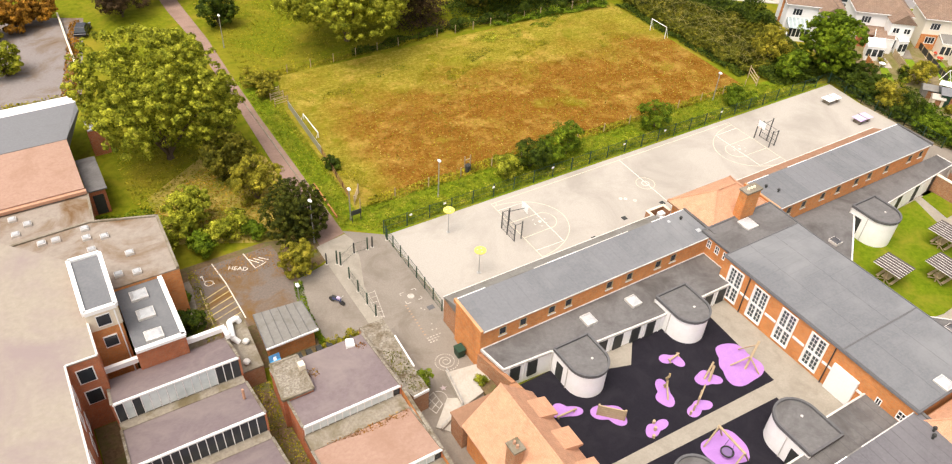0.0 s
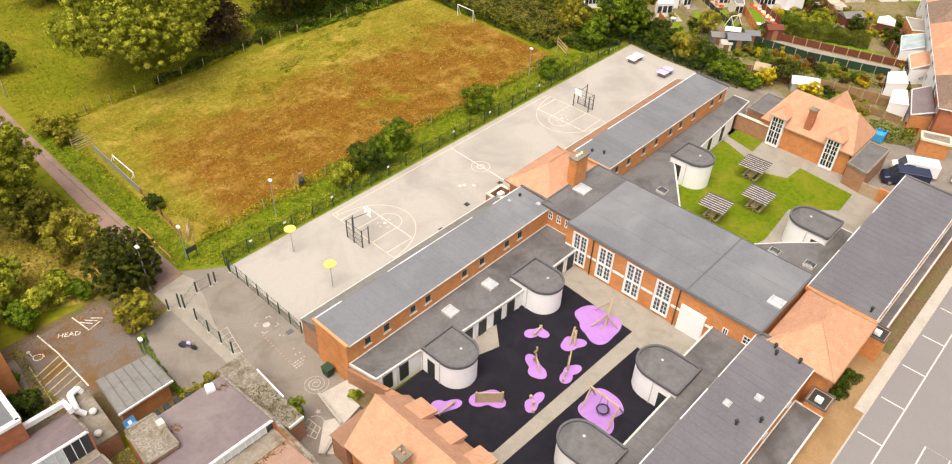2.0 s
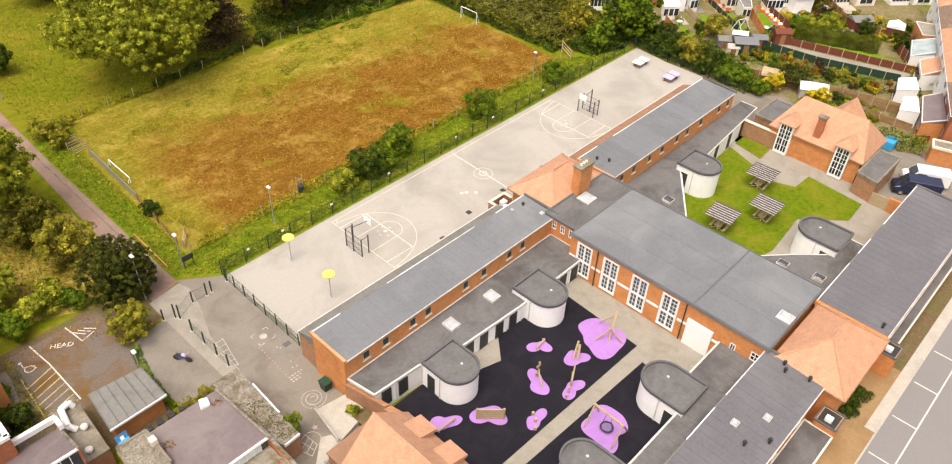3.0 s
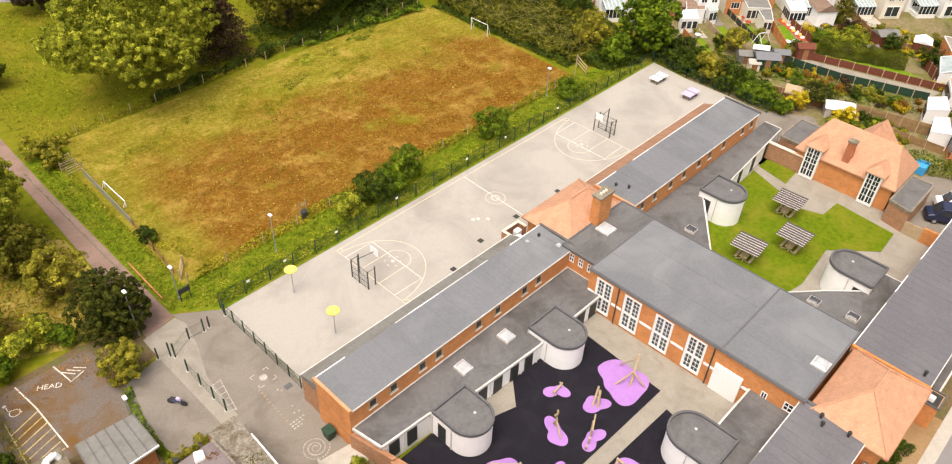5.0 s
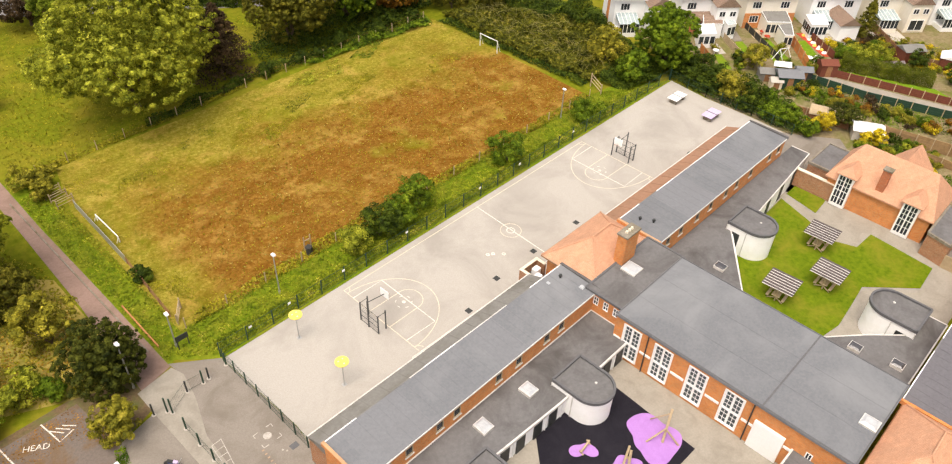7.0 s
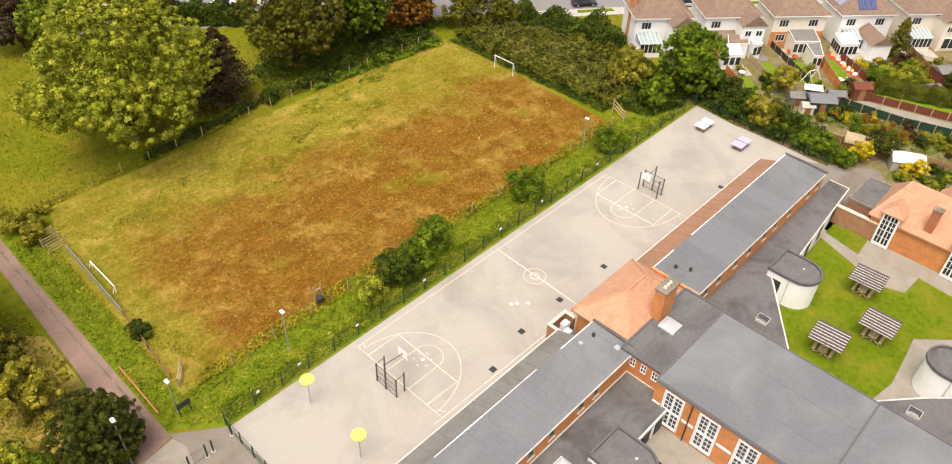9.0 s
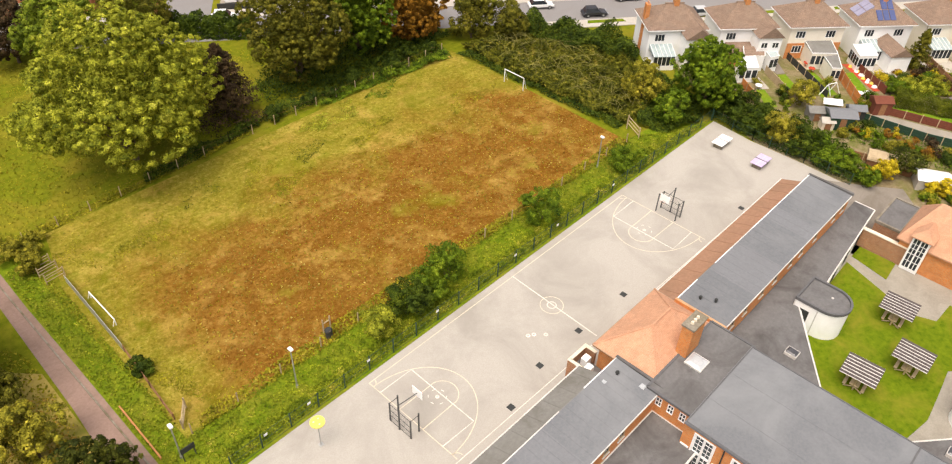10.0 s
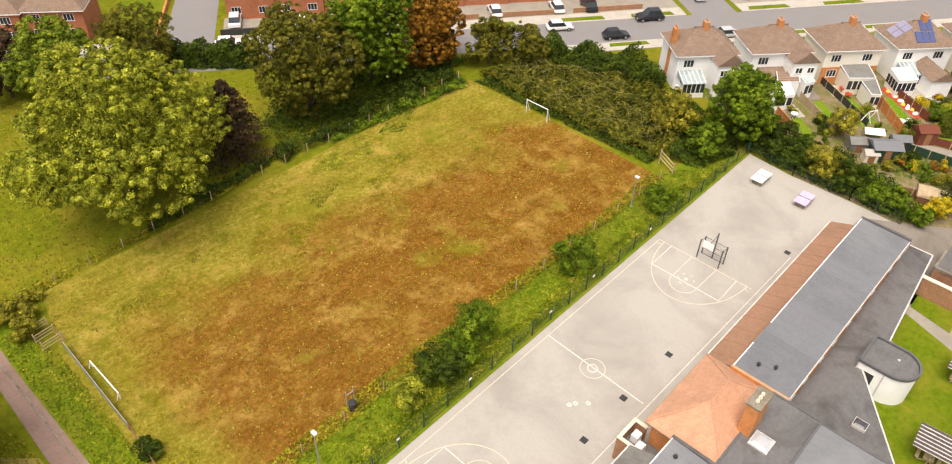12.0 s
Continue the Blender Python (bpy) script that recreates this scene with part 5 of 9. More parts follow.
for i in range(7):
    u = i / 6
    part("roof_rib", beam(bm_new(), (-30.35 + 4.85 * u, -10.65 + 0.1 * u, 2.33), (-30.05 + 4.5 * u, -6.35 - 0.4 * u, 2.53), 0.07, 0.06), "felt_low", shed)
part("eave", beam(bm_new(), (-30.4, -10.75, 2.22), (-25.45, -10.65, 2.22), 0.1, 0.2), "upvc", shed, "white eaves board")
rear = box_building("flat_annexe", [(-33.0, -5.6), (-30.9, -5.6), (-31.2, -12.4), (-33.0, -12.4)], 2.4, "low flat roof of pale concrete with a white duct", "brick_buff", "mossy", None)
bm = bm_new()
for a, b in (((-32.3, -6.6, 2.9), (-32.6, -8.6, 2.9)), ((-32.3, -6.6, 2.9), (-31.6, -6.4, 2.9)), ((-32.6, -8.6, 2.9), (-32.2, -8.9, 2.4)), ((-31.6, -6.4, 2.9), (-31.4, -6.5, 2.4))):
    rod(bm, a, b, 0.26, 0.26, 10)
part("duct", bm, "upvc", rear, "white curved ventilation duct")
for x, y in ((-31.7, -9.3), (-32.4, -11.6)):
    cowl(rear, x, y, 2.4, "fascia", 0.3, 0.2)
solo("yard_ground", slab(bm_new(), [(-45.1, -60), (-43.2, -60), (-43.2, -10.3), (-45.1, -10.3)], -0.1, 0.05), "soil", "dark narrow yard beside the warehouse", "ground", "structure")
solo("alley_ground", slab(bm_new(), [(-33.0, -12.5), (-31.1, -12.5), (-30.9, -34), (-33.0, -34)], -0.1, 0.3), "soil", "dark weedy alley between the workshops", "ground", "structure")
scatter_later = [(-33.0, -12.5), (-31.1, -12.5), (-30.9, -34), (-33.0, -34)]

# tiled cottages of the school
def cottage(name, x0, x1, y0, y1, z, h, label, ridge_axis, inset):
    c = thing(name, ((x0 + x1) / 2, (y0 + y1) / 2, 0), label, "building", "tiled cottages")
    o = 0.35
    bm = bm_new()
    wall_x(bm, x0 + o, x1 - o, y0 + o, y0 + o + 0.3, 0, z - 0.19)
    wall_x(bm, x0 + o, x1 - o, y1 - o - 0.3, y1 - o, 0, z - 0.19)
    wall_y(bm, y0 + o + 0.3, y1 - o - 0.3, x0 + o, x0 + o + 0.3, 0, z - 0.19)
    wall_y(bm, y0 + o + 0.3, y1 - o - 0.3, x1 - o - 0.3, x1 - o, 0, z - 0.19)
    part("wall", bm, "brick", c)
    part("roof", hip_roof(bm_new(), x0, x1, y0, y1, z, h, inset, ridge_axis=ridge_axis), "tile", c, "orange clay-tiled roof")
    return c


def dormer(parent, x, y, z, w, h, out, label="tall white dormer window"):
    """A tall window that runs up through the eaves under its own tiled hood; out is -1 towards -x."""
    d = part("dormer", bx(bm_new(), min(x, x - out * 1.6), y - w / 2 - 0.12, z, max(x, x - out * 1.6), y + w / 2 + 0.12, z + h), "upvc", parent, label)
    for s in (-0.5, 0.5):
        for a, b, nz in ((0.1, 0.5, 2), (0.53, 0.95, 3)):
            yc = y + s * w * 0.5
            part("pane", bx(bm_new(), min(x, x + out * 0.03), yc - w * 0.2, z + h * a, max(x, x + out * 0.03), yc + w * 0.2, z + h * b), "glass", d)
            part("glazing_bar", bx(bm_new(), min(x, x + out * 0.05), yc - 0.03, z + h * a, max(x, x + out * 0.05), yc + 0.03, z + h * b), "upvc", d)
            for k in range(1, nz):
                zz = z + h * (a + (b - a) * k / nz)
                part("glazing_bar", bx(bm_new(), min(x, x + out * 0.05), yc - w * 0.2, zz - 0.03, max(x, x + out * 0.05), yc + w * 0.2, zz + 0.03), "upvc", d)
    bm = bm_new()
    hip_roof(bm, min(x + out * 0.3, x - out * 3.0), max(x + out * 0.3, x - out * 3.0), y - w / 2 - 0.4, y + w / 2 + 0.4, z + h + 0.1, 1.0, 0.9, 0.1)
    part("hood", bm, "tile", d, "small tiled hood")


ec = cottage("tiled_cottage", 49.6, 57.2, -38.6, -26.4, 3.3, 3.5, "orange-tiled cottage with two tall white dormers", "y", 2.0)
for y in (-28.7, -36.0):
    dormer(ec, 49.45, y, 0.1, 1.5, 4.3, -1)
chimney(ec, 50.5, -32.2, 2.6, 6.5, 0.7, 0.85, "brick_red", 0)
bm = bm_new()
hip_roof(bm, 53.5, 60.0, -35.0, -30.6, 3.3, 2.75, 0.5, 0.15, "x")
part("rear_roof", bm, "tile", ec, "tiled rear gable")
part("rear_wall", bx(bm_new(), 56.5, -34.8, 0, 60.1, -30.8, 3.1), "brick", ec)
fa = box_building("flat_annexe", [(47.6, -41.2), (54.8, -41.2), (54.8, -38.7), (48.2, -38.7)], 2.9, "small brick annexe with a dark sunk roof", "brick_buff", "felt_low", "mossy", 0.12, 0.22, "school blocks")
fb = box_building("flat_annexe", [(51.8, -26.3), (57.5, -26.3), (57.5, -23.6), (51.8, -23.6)], 2.6, "small brick store with an open dark roof", "brick_buff", "felt_low", "mossy", 0.12, 0.22, "school blocks")
yw = thing("yard_wall", (50.0, -25.2, 0), "tall weathered brick wall of the courtyard", "wall")
part("wall", wall_y(bm_new(), -28.0, -23.1, 49.8, 50.15, 0, 2.3), "brick_buff", yw)
part("coping", wall_y(bm_new(), -28.0, -23.1, 49.72, 50.22, 2.3, 2.4), "cream", yw)
yw2 = thing("yard_wall", (47.6, -43.2, 0), "low brick wall with a timber gate in the courtyard", "wall")
part("wall", wall_y(bm_new(), -45.2, -43.2, 47.4, 47.7, 0, 1.9), "brick", yw2)
part("gate", wall_y(bm_new(), -43.2, -41.2, 47.5, 47.6, 0.05, 1.7), "wood", yw2, "brown boarded timber gate")
wc = thing("tiled_cottage", (-16.4, -34.5, 0), "orange-tiled gabled cottage with stepped dormer hoods", "building", "tiled cottages")
part("wall", bx(bm_new(), -19.4, -42.0, 0, -13.35, -27.0, 3.15), "brick", wc)
bm = bm_new()
prof = [(-19.85, 3.2), (-19.85, 3.35), (-16.45, 6.6), (-12.95, 3.35), (-12.95, 3.2), (-16.45, 6.4)]
ends = [[bm.verts.new((px, py, pz)) for px, pz in prof] for py in (-42.3, -26.75)]
for i in range(6):
    j = (i + 1) % 6
    bm.faces.new((ends[0][i], ends[0][j], ends[1][j], ends[1][i]))
for e in ends:
    bm.faces.new((e[0], e[1], e[2], e[5]))
    bm.faces.new((e[5], e[2], e[3], e[4]))
part("roof", bm, "tile", wc, "orange clay-tiled gabled roof")
part("ridge_tile", rod(bm_new(), (-16.45, -42.3, 6.6), (-16.45, -26.75, 6.6), 0.09, 0.09, 6), "tile", wc)
part("gable", slab(bm_new(), [(-19.3, -27.1), (-13.5, -27.1), (-13.5, -26.95), (-19.3, -26.95)], 3.1, 3.4), "brick", wc)
chimney(wc, -18.6, -32.2, 3.6, 6.5, 0.85, 1.0, "brick_buff", 2)
for y in (-29.2, -32.5, -35.7, -38.9):
    part("dormer_cheek", slab(bm_new(), [(-15.0, y - 0.75), (-13.15, y - 0.75), (-13.15, y + 0.75), (-15.0, y + 0.75)], 3.3, 4.25), "tile", wc, "tiled dormer side")
    part("dormer_hood", slab(bm_new(), [(-15.6, y - 0.95), (-12.95, y - 0.95), (-12.95, y + 0.95), (-15.6, y + 0.95)], 4.25, [5.35, 4.45, 4.45, 5.35]), "tile", wc, "tiled dormer hood")
    part("dormer_pane", bx(bm_new(), -13.16, y - 0.55, 3.5, -13.12, y + 0.55, 4.15), "glass", wc)
part("side_block", bx(bm_new(), -19.7, -26.7, 0, -14.6, -24.9, 2.7), "brick_buff", wc, "flat brick side block")
part("side_roof", bx(bm_new(), -19.8, -26.7, 2.702, -14.5, -24.8, 2.82), "lean_roof", wc, "flat tan roof")
# entrance ramp and walls by the drive
rw = thing("entrance_ramp", (-16.4, -22, 0), "pale concrete ramp with low walls and railings", "ramp")
part("deck", slab(bm_new(), [(-17.0, -19.4), (-13.95, -19.9), (-14.0, -22.6), (-17.6, -23.4)], 0, 0.45), "paving", rw)
part("lower_deck", slab(bm_new(), [(-18.3, -21.8), (-16.8, -22.6), (-18.9, -25.9), (-20.6, -24.0)], 0, 0.3), "paving", rw)
for a, b in (((-17.0, -19.4), (-17.6, -23.4)), ((-17.6, -23.4), (-20.4, -24.6))):
    part("kerb_wall", beam(bm_new(), (*a, 0.55), (*b, 0.55), 0.15, 0.3), "paving", rw)
    part("handrail", beam(bm_new(), (*a, 1.1), (*b, 1.1), 0.05, 0.05), "steel", rw)
    for k in range(5):
        u = k / 4
        px, py = a[0] + (b[0] - a[0]) * u, a[1] + (b[1] - a[1]) * u
        part("rail_post", rod(bm_new(), (px, py, 0.5), (px, py, 1.1), 0.025), "steel", rw)
solo("planting_bed", bx(bm_new(), -15.2, -23.7, 0, -13.9, -22.1, 0.5), "soil", "small raised bed beside the ramp", "planter", "structure")
for pts, z, lab in (([(-14.3, -20.2), (-13.9, -20.2), (-13.0, -24.4), (-13.4, -24.4)], 2.2, "brick screen wall at the courtyard's corner"), ([(-13.6, -24.3), (-12.9, -24.3), (-12.5, -26.3), (-13.1, -26.3)], 2.0, "brick gate wall of the courtyard")):
    solo("screen_wall", slab(bm_new(), pts, 0, z), "brick_buff", lab, "wall")

bb = box_building("brick_store", [(61.6, -43.0), (63.4, -42.4), (64.6, -45.6), (62.6, -46.3)], 2.4, "small orange-brick store with a mossy flat roof", "brick", "mossy", "cream", 0.12, 0.25, "school blocks")


# ---- houses, gardens and streets ----
def house(x, y, turn, w, d, eave, h, wall, roof, label, rear=0, bay=False, flues=1, solar=False, group="white houses"):
    """A house with a hipped roof. Local -y is its garden side."""
    t = thing("house", (0, 0, 0), label, "house", group)
    bm = bm_new()
    wins = [(-w * 0.3 - 0.75, -w * 0.3 + 0.75), (w * 0.26 - 0.75, w * 0.26 + 0.75)]
    holes = [(a, b, z0, z0 + 1.15) for a, b in wins for z0 in (0.95, 3.3)]
    wall_x(bm, -w / 2, w / 2, -d / 2, -d / 2 + 0.25, 0, eave, holes)
    wall_x(bm, -w / 2, w / 2, d / 2 - 0.25, d / 2, 0, eave, holes)
    wall_y(bm, -d / 2 + 0.25, d / 2 - 0.25, -w / 2, -w / 2 + 0.25, 0, eave)
    wall_y(bm, -d / 2 + 0.25, d / 2 - 0.25, w / 2 - 0.25, w / 2, 0, eave)
    part("wall", bm, wall, t, local=True)
    if flues == 1 and not bay and not rear and wall == "cream_pale":
        part("brick_base", wall_x(bm_new(), -w / 2 - 0.02, w / 2 + 0.02, -d / 2 - 0.06, -d / 2 - 0.004, 0, 2.5, [(a - 0.05, b + 0.05, 0.9, 2.15) for a, b in wins]), "brick", t, "orange-brick lower wall", local=True)
    for a, b in wins:
        for z0 in (0.95, 3.3):
            for yy, out in ((-d / 2, -1), (d / 2, 1)):
                window(t, "x", a, b, yy, z0, z0 + 1.15, 3, 1, out, 0.06, bar=0.025)
    o = 0.4
    part("roof", hip_roof(bm_new(), -w / 2 - o, w / 2 + o, -d / 2 - o, d / 2 + o, eave + 0.18, h, min(w, d) * 0.53), roof, t, local=True)
    bm = bm_new()
    rod(bm, (-w / 2 + d * 0.42, 0, eave + h + 0.2), (w / 2 - d * 0.42, 0, eave + h + 0.2), 0.1, 0.1, 6)
    part("ridge_tile", bm, roof, t, local=True)
    part("gutter", upstand(bm_new(), [(-w / 2 - o, -d / 2 - o), (w / 2 + o, -d / 2 - o), (w / 2 + o, d / 2 + o), (-w / 2 - o, d / 2 + o)], eave - 0.02, eave + 0.1, 0.12), "upvc", t, local=True)
    for k in range(flues):
        cx = 0.2 if k == 0 else -w / 2 + 0.2
        c = part("chimney", bx(bm_new(), cx - 0.35, -0.45, eave + h - 1.0, cx + 0.35, 0.45, eave + h + 1.0) if k == 0 else bx(bm_new(), cx - 0.35, -0.45, 0, cx + 0.3, 0.45, eave + h + 0.2), "brick", t, "brick chimney stack", local=True)
        for q in (-0.22, 0.22):
            zt = eave + h + (1.0 if k == 0 else 0.2)
            part("chimney_pot", rod(bm_new(), (cx, q, zt), (cx, q, zt + 0.4), 0.12, 0.09), "terr", c, local=True)
    if bay:
        bm = bm_new()
        bx(bm, w * 0.08, -d / 2 - 2.6, 0, w * 0.5, -d / 2, eave - 0.3)
        part("rear_wing", bm, wall, t, local=True)
        bm = bm_new()
        x0, x1, y0, y1, zz = w * 0.08 - 0.25, w * 0.5 + 0.25, -d / 2 - 2.85, 0.0, eave - 0.3
        xm = (x0 + x1) / 2
        v = [bm.verts.new(p) for p in ((x0, y0, zz), (x1, y0, zz), (xm, y0, zz + 1.6), (x0, y1, zz), (x1, y1, zz), (xm, y1, zz + 1.6))]
        for f in ((0, 1, 2), (5, 4, 3), (0, 2, 5, 3), (1, 4, 5, 2), (0, 3, 4, 1)):
            bm.faces.new([v[i] for i in f])
        part("rear_roof", bm, roof, t, local=True)
        part("rear_gable", bx(bm_new(), x0 + 0.3, y0 + 0.15, zz - 0.1, x1 - 0.3, y0 + 0.22, zz + 0.02), wall, t, local=True)
        for a, b, za, zb in ((xm - 1.35, xm - 0.35, 3.2, 4.1), (xm + 0.35, xm + 1.35, 3.2, 4.1), (xm - 1.2, xm + 1.2, 0.4, 2.2)):
            window(t, "x", a, b, -d / 2 - 2.69, za, zb, 2, 1, -1, 0.06, deep=0.08)
    if bay and not rear:
        b = part("lean_to", bx(bm_new(), -w * 0.36, -d / 2 - 1.9, 0, w * 0.07, -d / 2, 2.2), "brick_red" if wall == "white" else wall, t, "single-storey lean-to", local=True)
        part("lean_to_roof", slab(bm_new(), [(-w * 0.38, -d / 2 - 2.1), (w * 0.075, -d / 2 - 2.1), (w * 0.075, -d / 2), (-w * 0.38, -d / 2)], 2.2, [2.3, 2.3, 2.95, 2.95]), roof, b, local=True)
        part("pane", bx(bm_new(), -w * 0.32, -d / 2 - 1.93, 0.7, -w * 0.06, -d / 2 - 1.89, 1.9), "glass", b, local=True)
    if rear:
        # glazed garden room
        gx0, gx1 = (-w / 2 + 0.4, -0.6) if rear == 1 else (-w * 0.42, -0.2)
        y1 = -d / 2
        y0 = y1 - 2.6
        g = part("conservatory", bx(bm_new(), gx0, y0, 0, gx1, y1, 0.7), wall, t, "white-framed conservatory", local=True)
        n = 5
        for k in range(n):
            xa = gx0 + (gx1 - gx0) * k / n
            xb = gx0 + (gx1 - gx0) * (k + 1) / n
            part("pane", bx(bm_new(), xa + 0.05, y0 + 0.02, 0.75, xb - 0.05, y0 + 0.06, 2.1), "glass", g, local=True)
            part("frame", bx(bm_new(), xa - 0.04, y0, 0.7, xa + 0.04, y0 + 0.1, 2.2), "upvc", g, local=True)
        part("glazed_roof", slab(bm_new(), [(gx0 - 0.1, y0 - 0.15), (gx1 + 0.1, y0 - 0.15), (gx1 + 0.1, y1), (gx0 - 0.1, y1)], 2.2, [2.25, 2.25, 2.9, 2.9]), "blueglass", g, local=True)
        for k in range(n + 1):
            xa = gx0 + (gx1 - gx0) * k / n
            part("roof_bar", beam(bm_new(), (xa, y0 - 0.15, 2.29), (xa, y1, 2.94), 0.06, 0.05), "upvc", g, local=True)
    if solar:
        for k in range(6):
            u, vv = k % 3, k // 3
            s = h / (d / 2 + o)
            yb = -d / 2 - 0.1 + 0.35 + vv * 1.55
            zb = eave + 0.18 + (yb + d / 2 + o) * s + 0.07
            if k == 3:
                continue
            part("solar_panel", slab(bm_new(), [(-1.7 + u * 1.02, yb), (-0.84 + u * 1.02, yb), (-0.84 + u * 1.02, yb + 1.38), (-1.7 + u * 1.02, yb + 1.38)], zb - 0.02, [zb + 0.03, zb + 0.03, zb + 0.03 + 1.45 * s, zb + 0.03 + 1.45 * s]), "solar", t, "blue solar panel", local=True)
        s = h / (min(w, d) * 0.53)
        for k in range(4):
            xb, yb = -w / 2 - o + 0.55 + (k // 2) * 1.1, -1.3 + (k % 2) * 1.35
            zb = eave + 0.18 + (xb + w / 2 + o) * s + 0.07
            part("solar_panel", slab(bm_new(), [(xb, yb), (xb + 1.0, yb), (xb + 1.0, yb + 1.25), (xb, yb + 1.25)], zb - 0.02, [zb + 0.03, zb + 0.03 + s, zb + 0.03 + s, zb + 0.03]), "solar_pale", t, "grey-violet solar panel", local=True)
    t.matrix_basis = pose(x, y, 0, 0, 0, turn)
    return t


HT = math.degrees(math.atan2(-7.0, 8.3))
DH = Vector((0.765, -0.645))
HOUSE_ROW, HOUSE_STEP = Vector((73.1, 16.5)), Vector((8.3, -7.0))
for i, (wall, rear, bay, fl, sol, lab) in enumerate((("white", 1, True, 2, False, "white-rendered house with a rear gable and tall conservatory"), ("white", 0, True, 1, False, "white-rendered house with a rear gable and brown roof"), ("cream_pale", 0, False, 1, False, "cream-washed house with a brown hipped roof"), ("white", 2, False, 1, True, "white house with blue solar panels on its brown roof"), ("cream_pale", 1, True, 1, False, "cream-rendered house with a brown hipped roof"), ("white", 2, True, 1, False, "white-rendered house with a rear gable and brown roof"))):
    p = HOUSE_ROW + HOUSE_STEP * i
    house(p.x, p.y, HT, 8.4, 6.5, 5.1, 2.45, wall, "brown_tile", lab, rear, bay, fl, sol)
# second row, behind the southern street
for i, (wall, rf, lab) in enumerate((("brick_red", "brown_tile", "red-brick house with a brown tiled roof"), ("white", "tile", "white house with an orange tiled roof"), ("white", "tile", "white house with an orange tiled roof"), ("white", "brown_tile", "white house with a brown tiled roof"), ("white", "tile", "white house with an orange tiled roof"))):
    house(71.4 + 8.5 * i, -44.6 + 3.25 * i, 201, 8.6, 6.8, 5.0, 3.0, wall, rf, lab, 0, False, 1, False, "garden-end houses")
# terrace across the slanting street
for i in range(10):
    u = -51.5 + 7.6 * i
    if u > 16:
        break
    p = along(u, 20.0)
    house(p[0], p[1], HT + 2, 7.5, 7.5, 4.9, 2.8, "brick_red", "brown_tile", "red-brick terraced house with white bays", 0, False, 1, False, "street terrace")
for i in range(8):
    p = along(33 + 9.0 * i, 21.0)
    house(p[0], p[1], HT + 2, 8.0, 7.5, 4.9, 2.8, "brick_red" if i % 2 else "white", "brown_tile", "street-side house with a brown tiled roof", 0, False, 1, False, "street terrace")
for u, v in ((-79, 16), (-87.6, 16), (-96.2, 16)):
    p = along(u, v)
    house(p[0], p[1], HT, 8.4, 7.5, 4.9, 2.8, "brick_red", "brown_tile", "red-brick corner house with a grey-brown roof", 0, False, 1, False, "street terrace")
for i in range(5):
    p = along(-42 + 14 * i, 11.2)
    q = along(-30 + 14 * i, 11.2)
    if i < 4:
        solo("garden_wall", beam(bm_new(), (*p, 0.45), (*q, 0.45), 0.25, 0.9), "brick_buff", "low brick front garden wall", "wall")


solo("garden_wall", beam(bm_new(), (*along(-65.6, 9.0), 0.4), (*along(-65.2, 26), 0.4), 0.3, 0.8), "brick", "orange-brick garden wall along the side street", "wall")
solo("garden_wall", beam(bm_new(), (*along(-56.2, 10.9), 0.5), (*along(-49.5, 10.9), 0.5), 0.3, 1.0), "dark", "low black wall before the corner house", "wall")


def fence(pts, h, mat, label, spacing=1.9):
    """Posts with boarded panels between them."""
    f = thing("garden_fence", (*pts[0], 0), label, "fence", "garden fences")
    for (ax, ay), (bx_, by_) in zip(pts, pts[1:]):
        ln = math.hypot(bx_ - ax, by_ - ay)
        n = max(1, round(ln / spacing))
        for k in range(n):
            u, v = k / n, (k + 1) / n
            a, b = (ax + (bx_ - ax) * u, ay + (by_ - ay) * u), (ax + (bx_ - ax) * v, ay + (by_ - ay) * v)
            nb = 4 if h > 1.15 else 3
            for q in range(nb):
                part("board", beam(bm_new(), (*a, 0.04 + (h - 0.08) * (q + 0.5) / nb), (*b, 0.04 + (h - 0.08) * (q + 0.5) / nb), 0.05 + 0.014 * (q % 2), (h - 0.08) / nb - 0.015), mat, f)
            part("post", bx(bm_new(), a[0] - 0.06, a[1] - 0.06, 0, a[0] + 0.06, a[1] + 0.06, h + 0.08), "wood", f)
    return f


def shed(x, y, turn, w, d, h, wall, roof, label):
    s = thing("garden_shed", (0, 0, 0), label, "shed", "garden sheds")
    part("wall", bx(bm_new(), -w / 2, -d / 2, 0, w / 2, d / 2, h), wall, s, local=True)
    bm = bm_new()
    v = [bm.verts.new(p) for p in ((-w / 2 - 0.15, -d / 2 - 0.15, h), (w / 2 + 0.15, -d / 2 - 0.15, h), (w / 2 + 0.15, d / 2 + 0.15, h), (-w / 2 - 0.15, d / 2 + 0.15, h), (-w / 2 - 0.15, 0, h + 0.55), (w / 2 + 0.15, 0, h + 0.55))]
    for f in ((0, 1, 5, 4), (2, 3, 4, 5), (1, 2, 5), (3, 0, 4), (3, 2, 1, 0)):
        bm.faces.new([v[i] for i in f])
    part("roof", bm, roof, s, local=True)
    part("door", bx(bm_new(), -0.4, -d / 2 - 0.04, 0.05, 0.4, -d / 2 + 0.02, h - 0.15), "fence_wood", s, local=True)
    s.matrix_basis = pose(x, y, 0, 0, 0, turn)
    return s


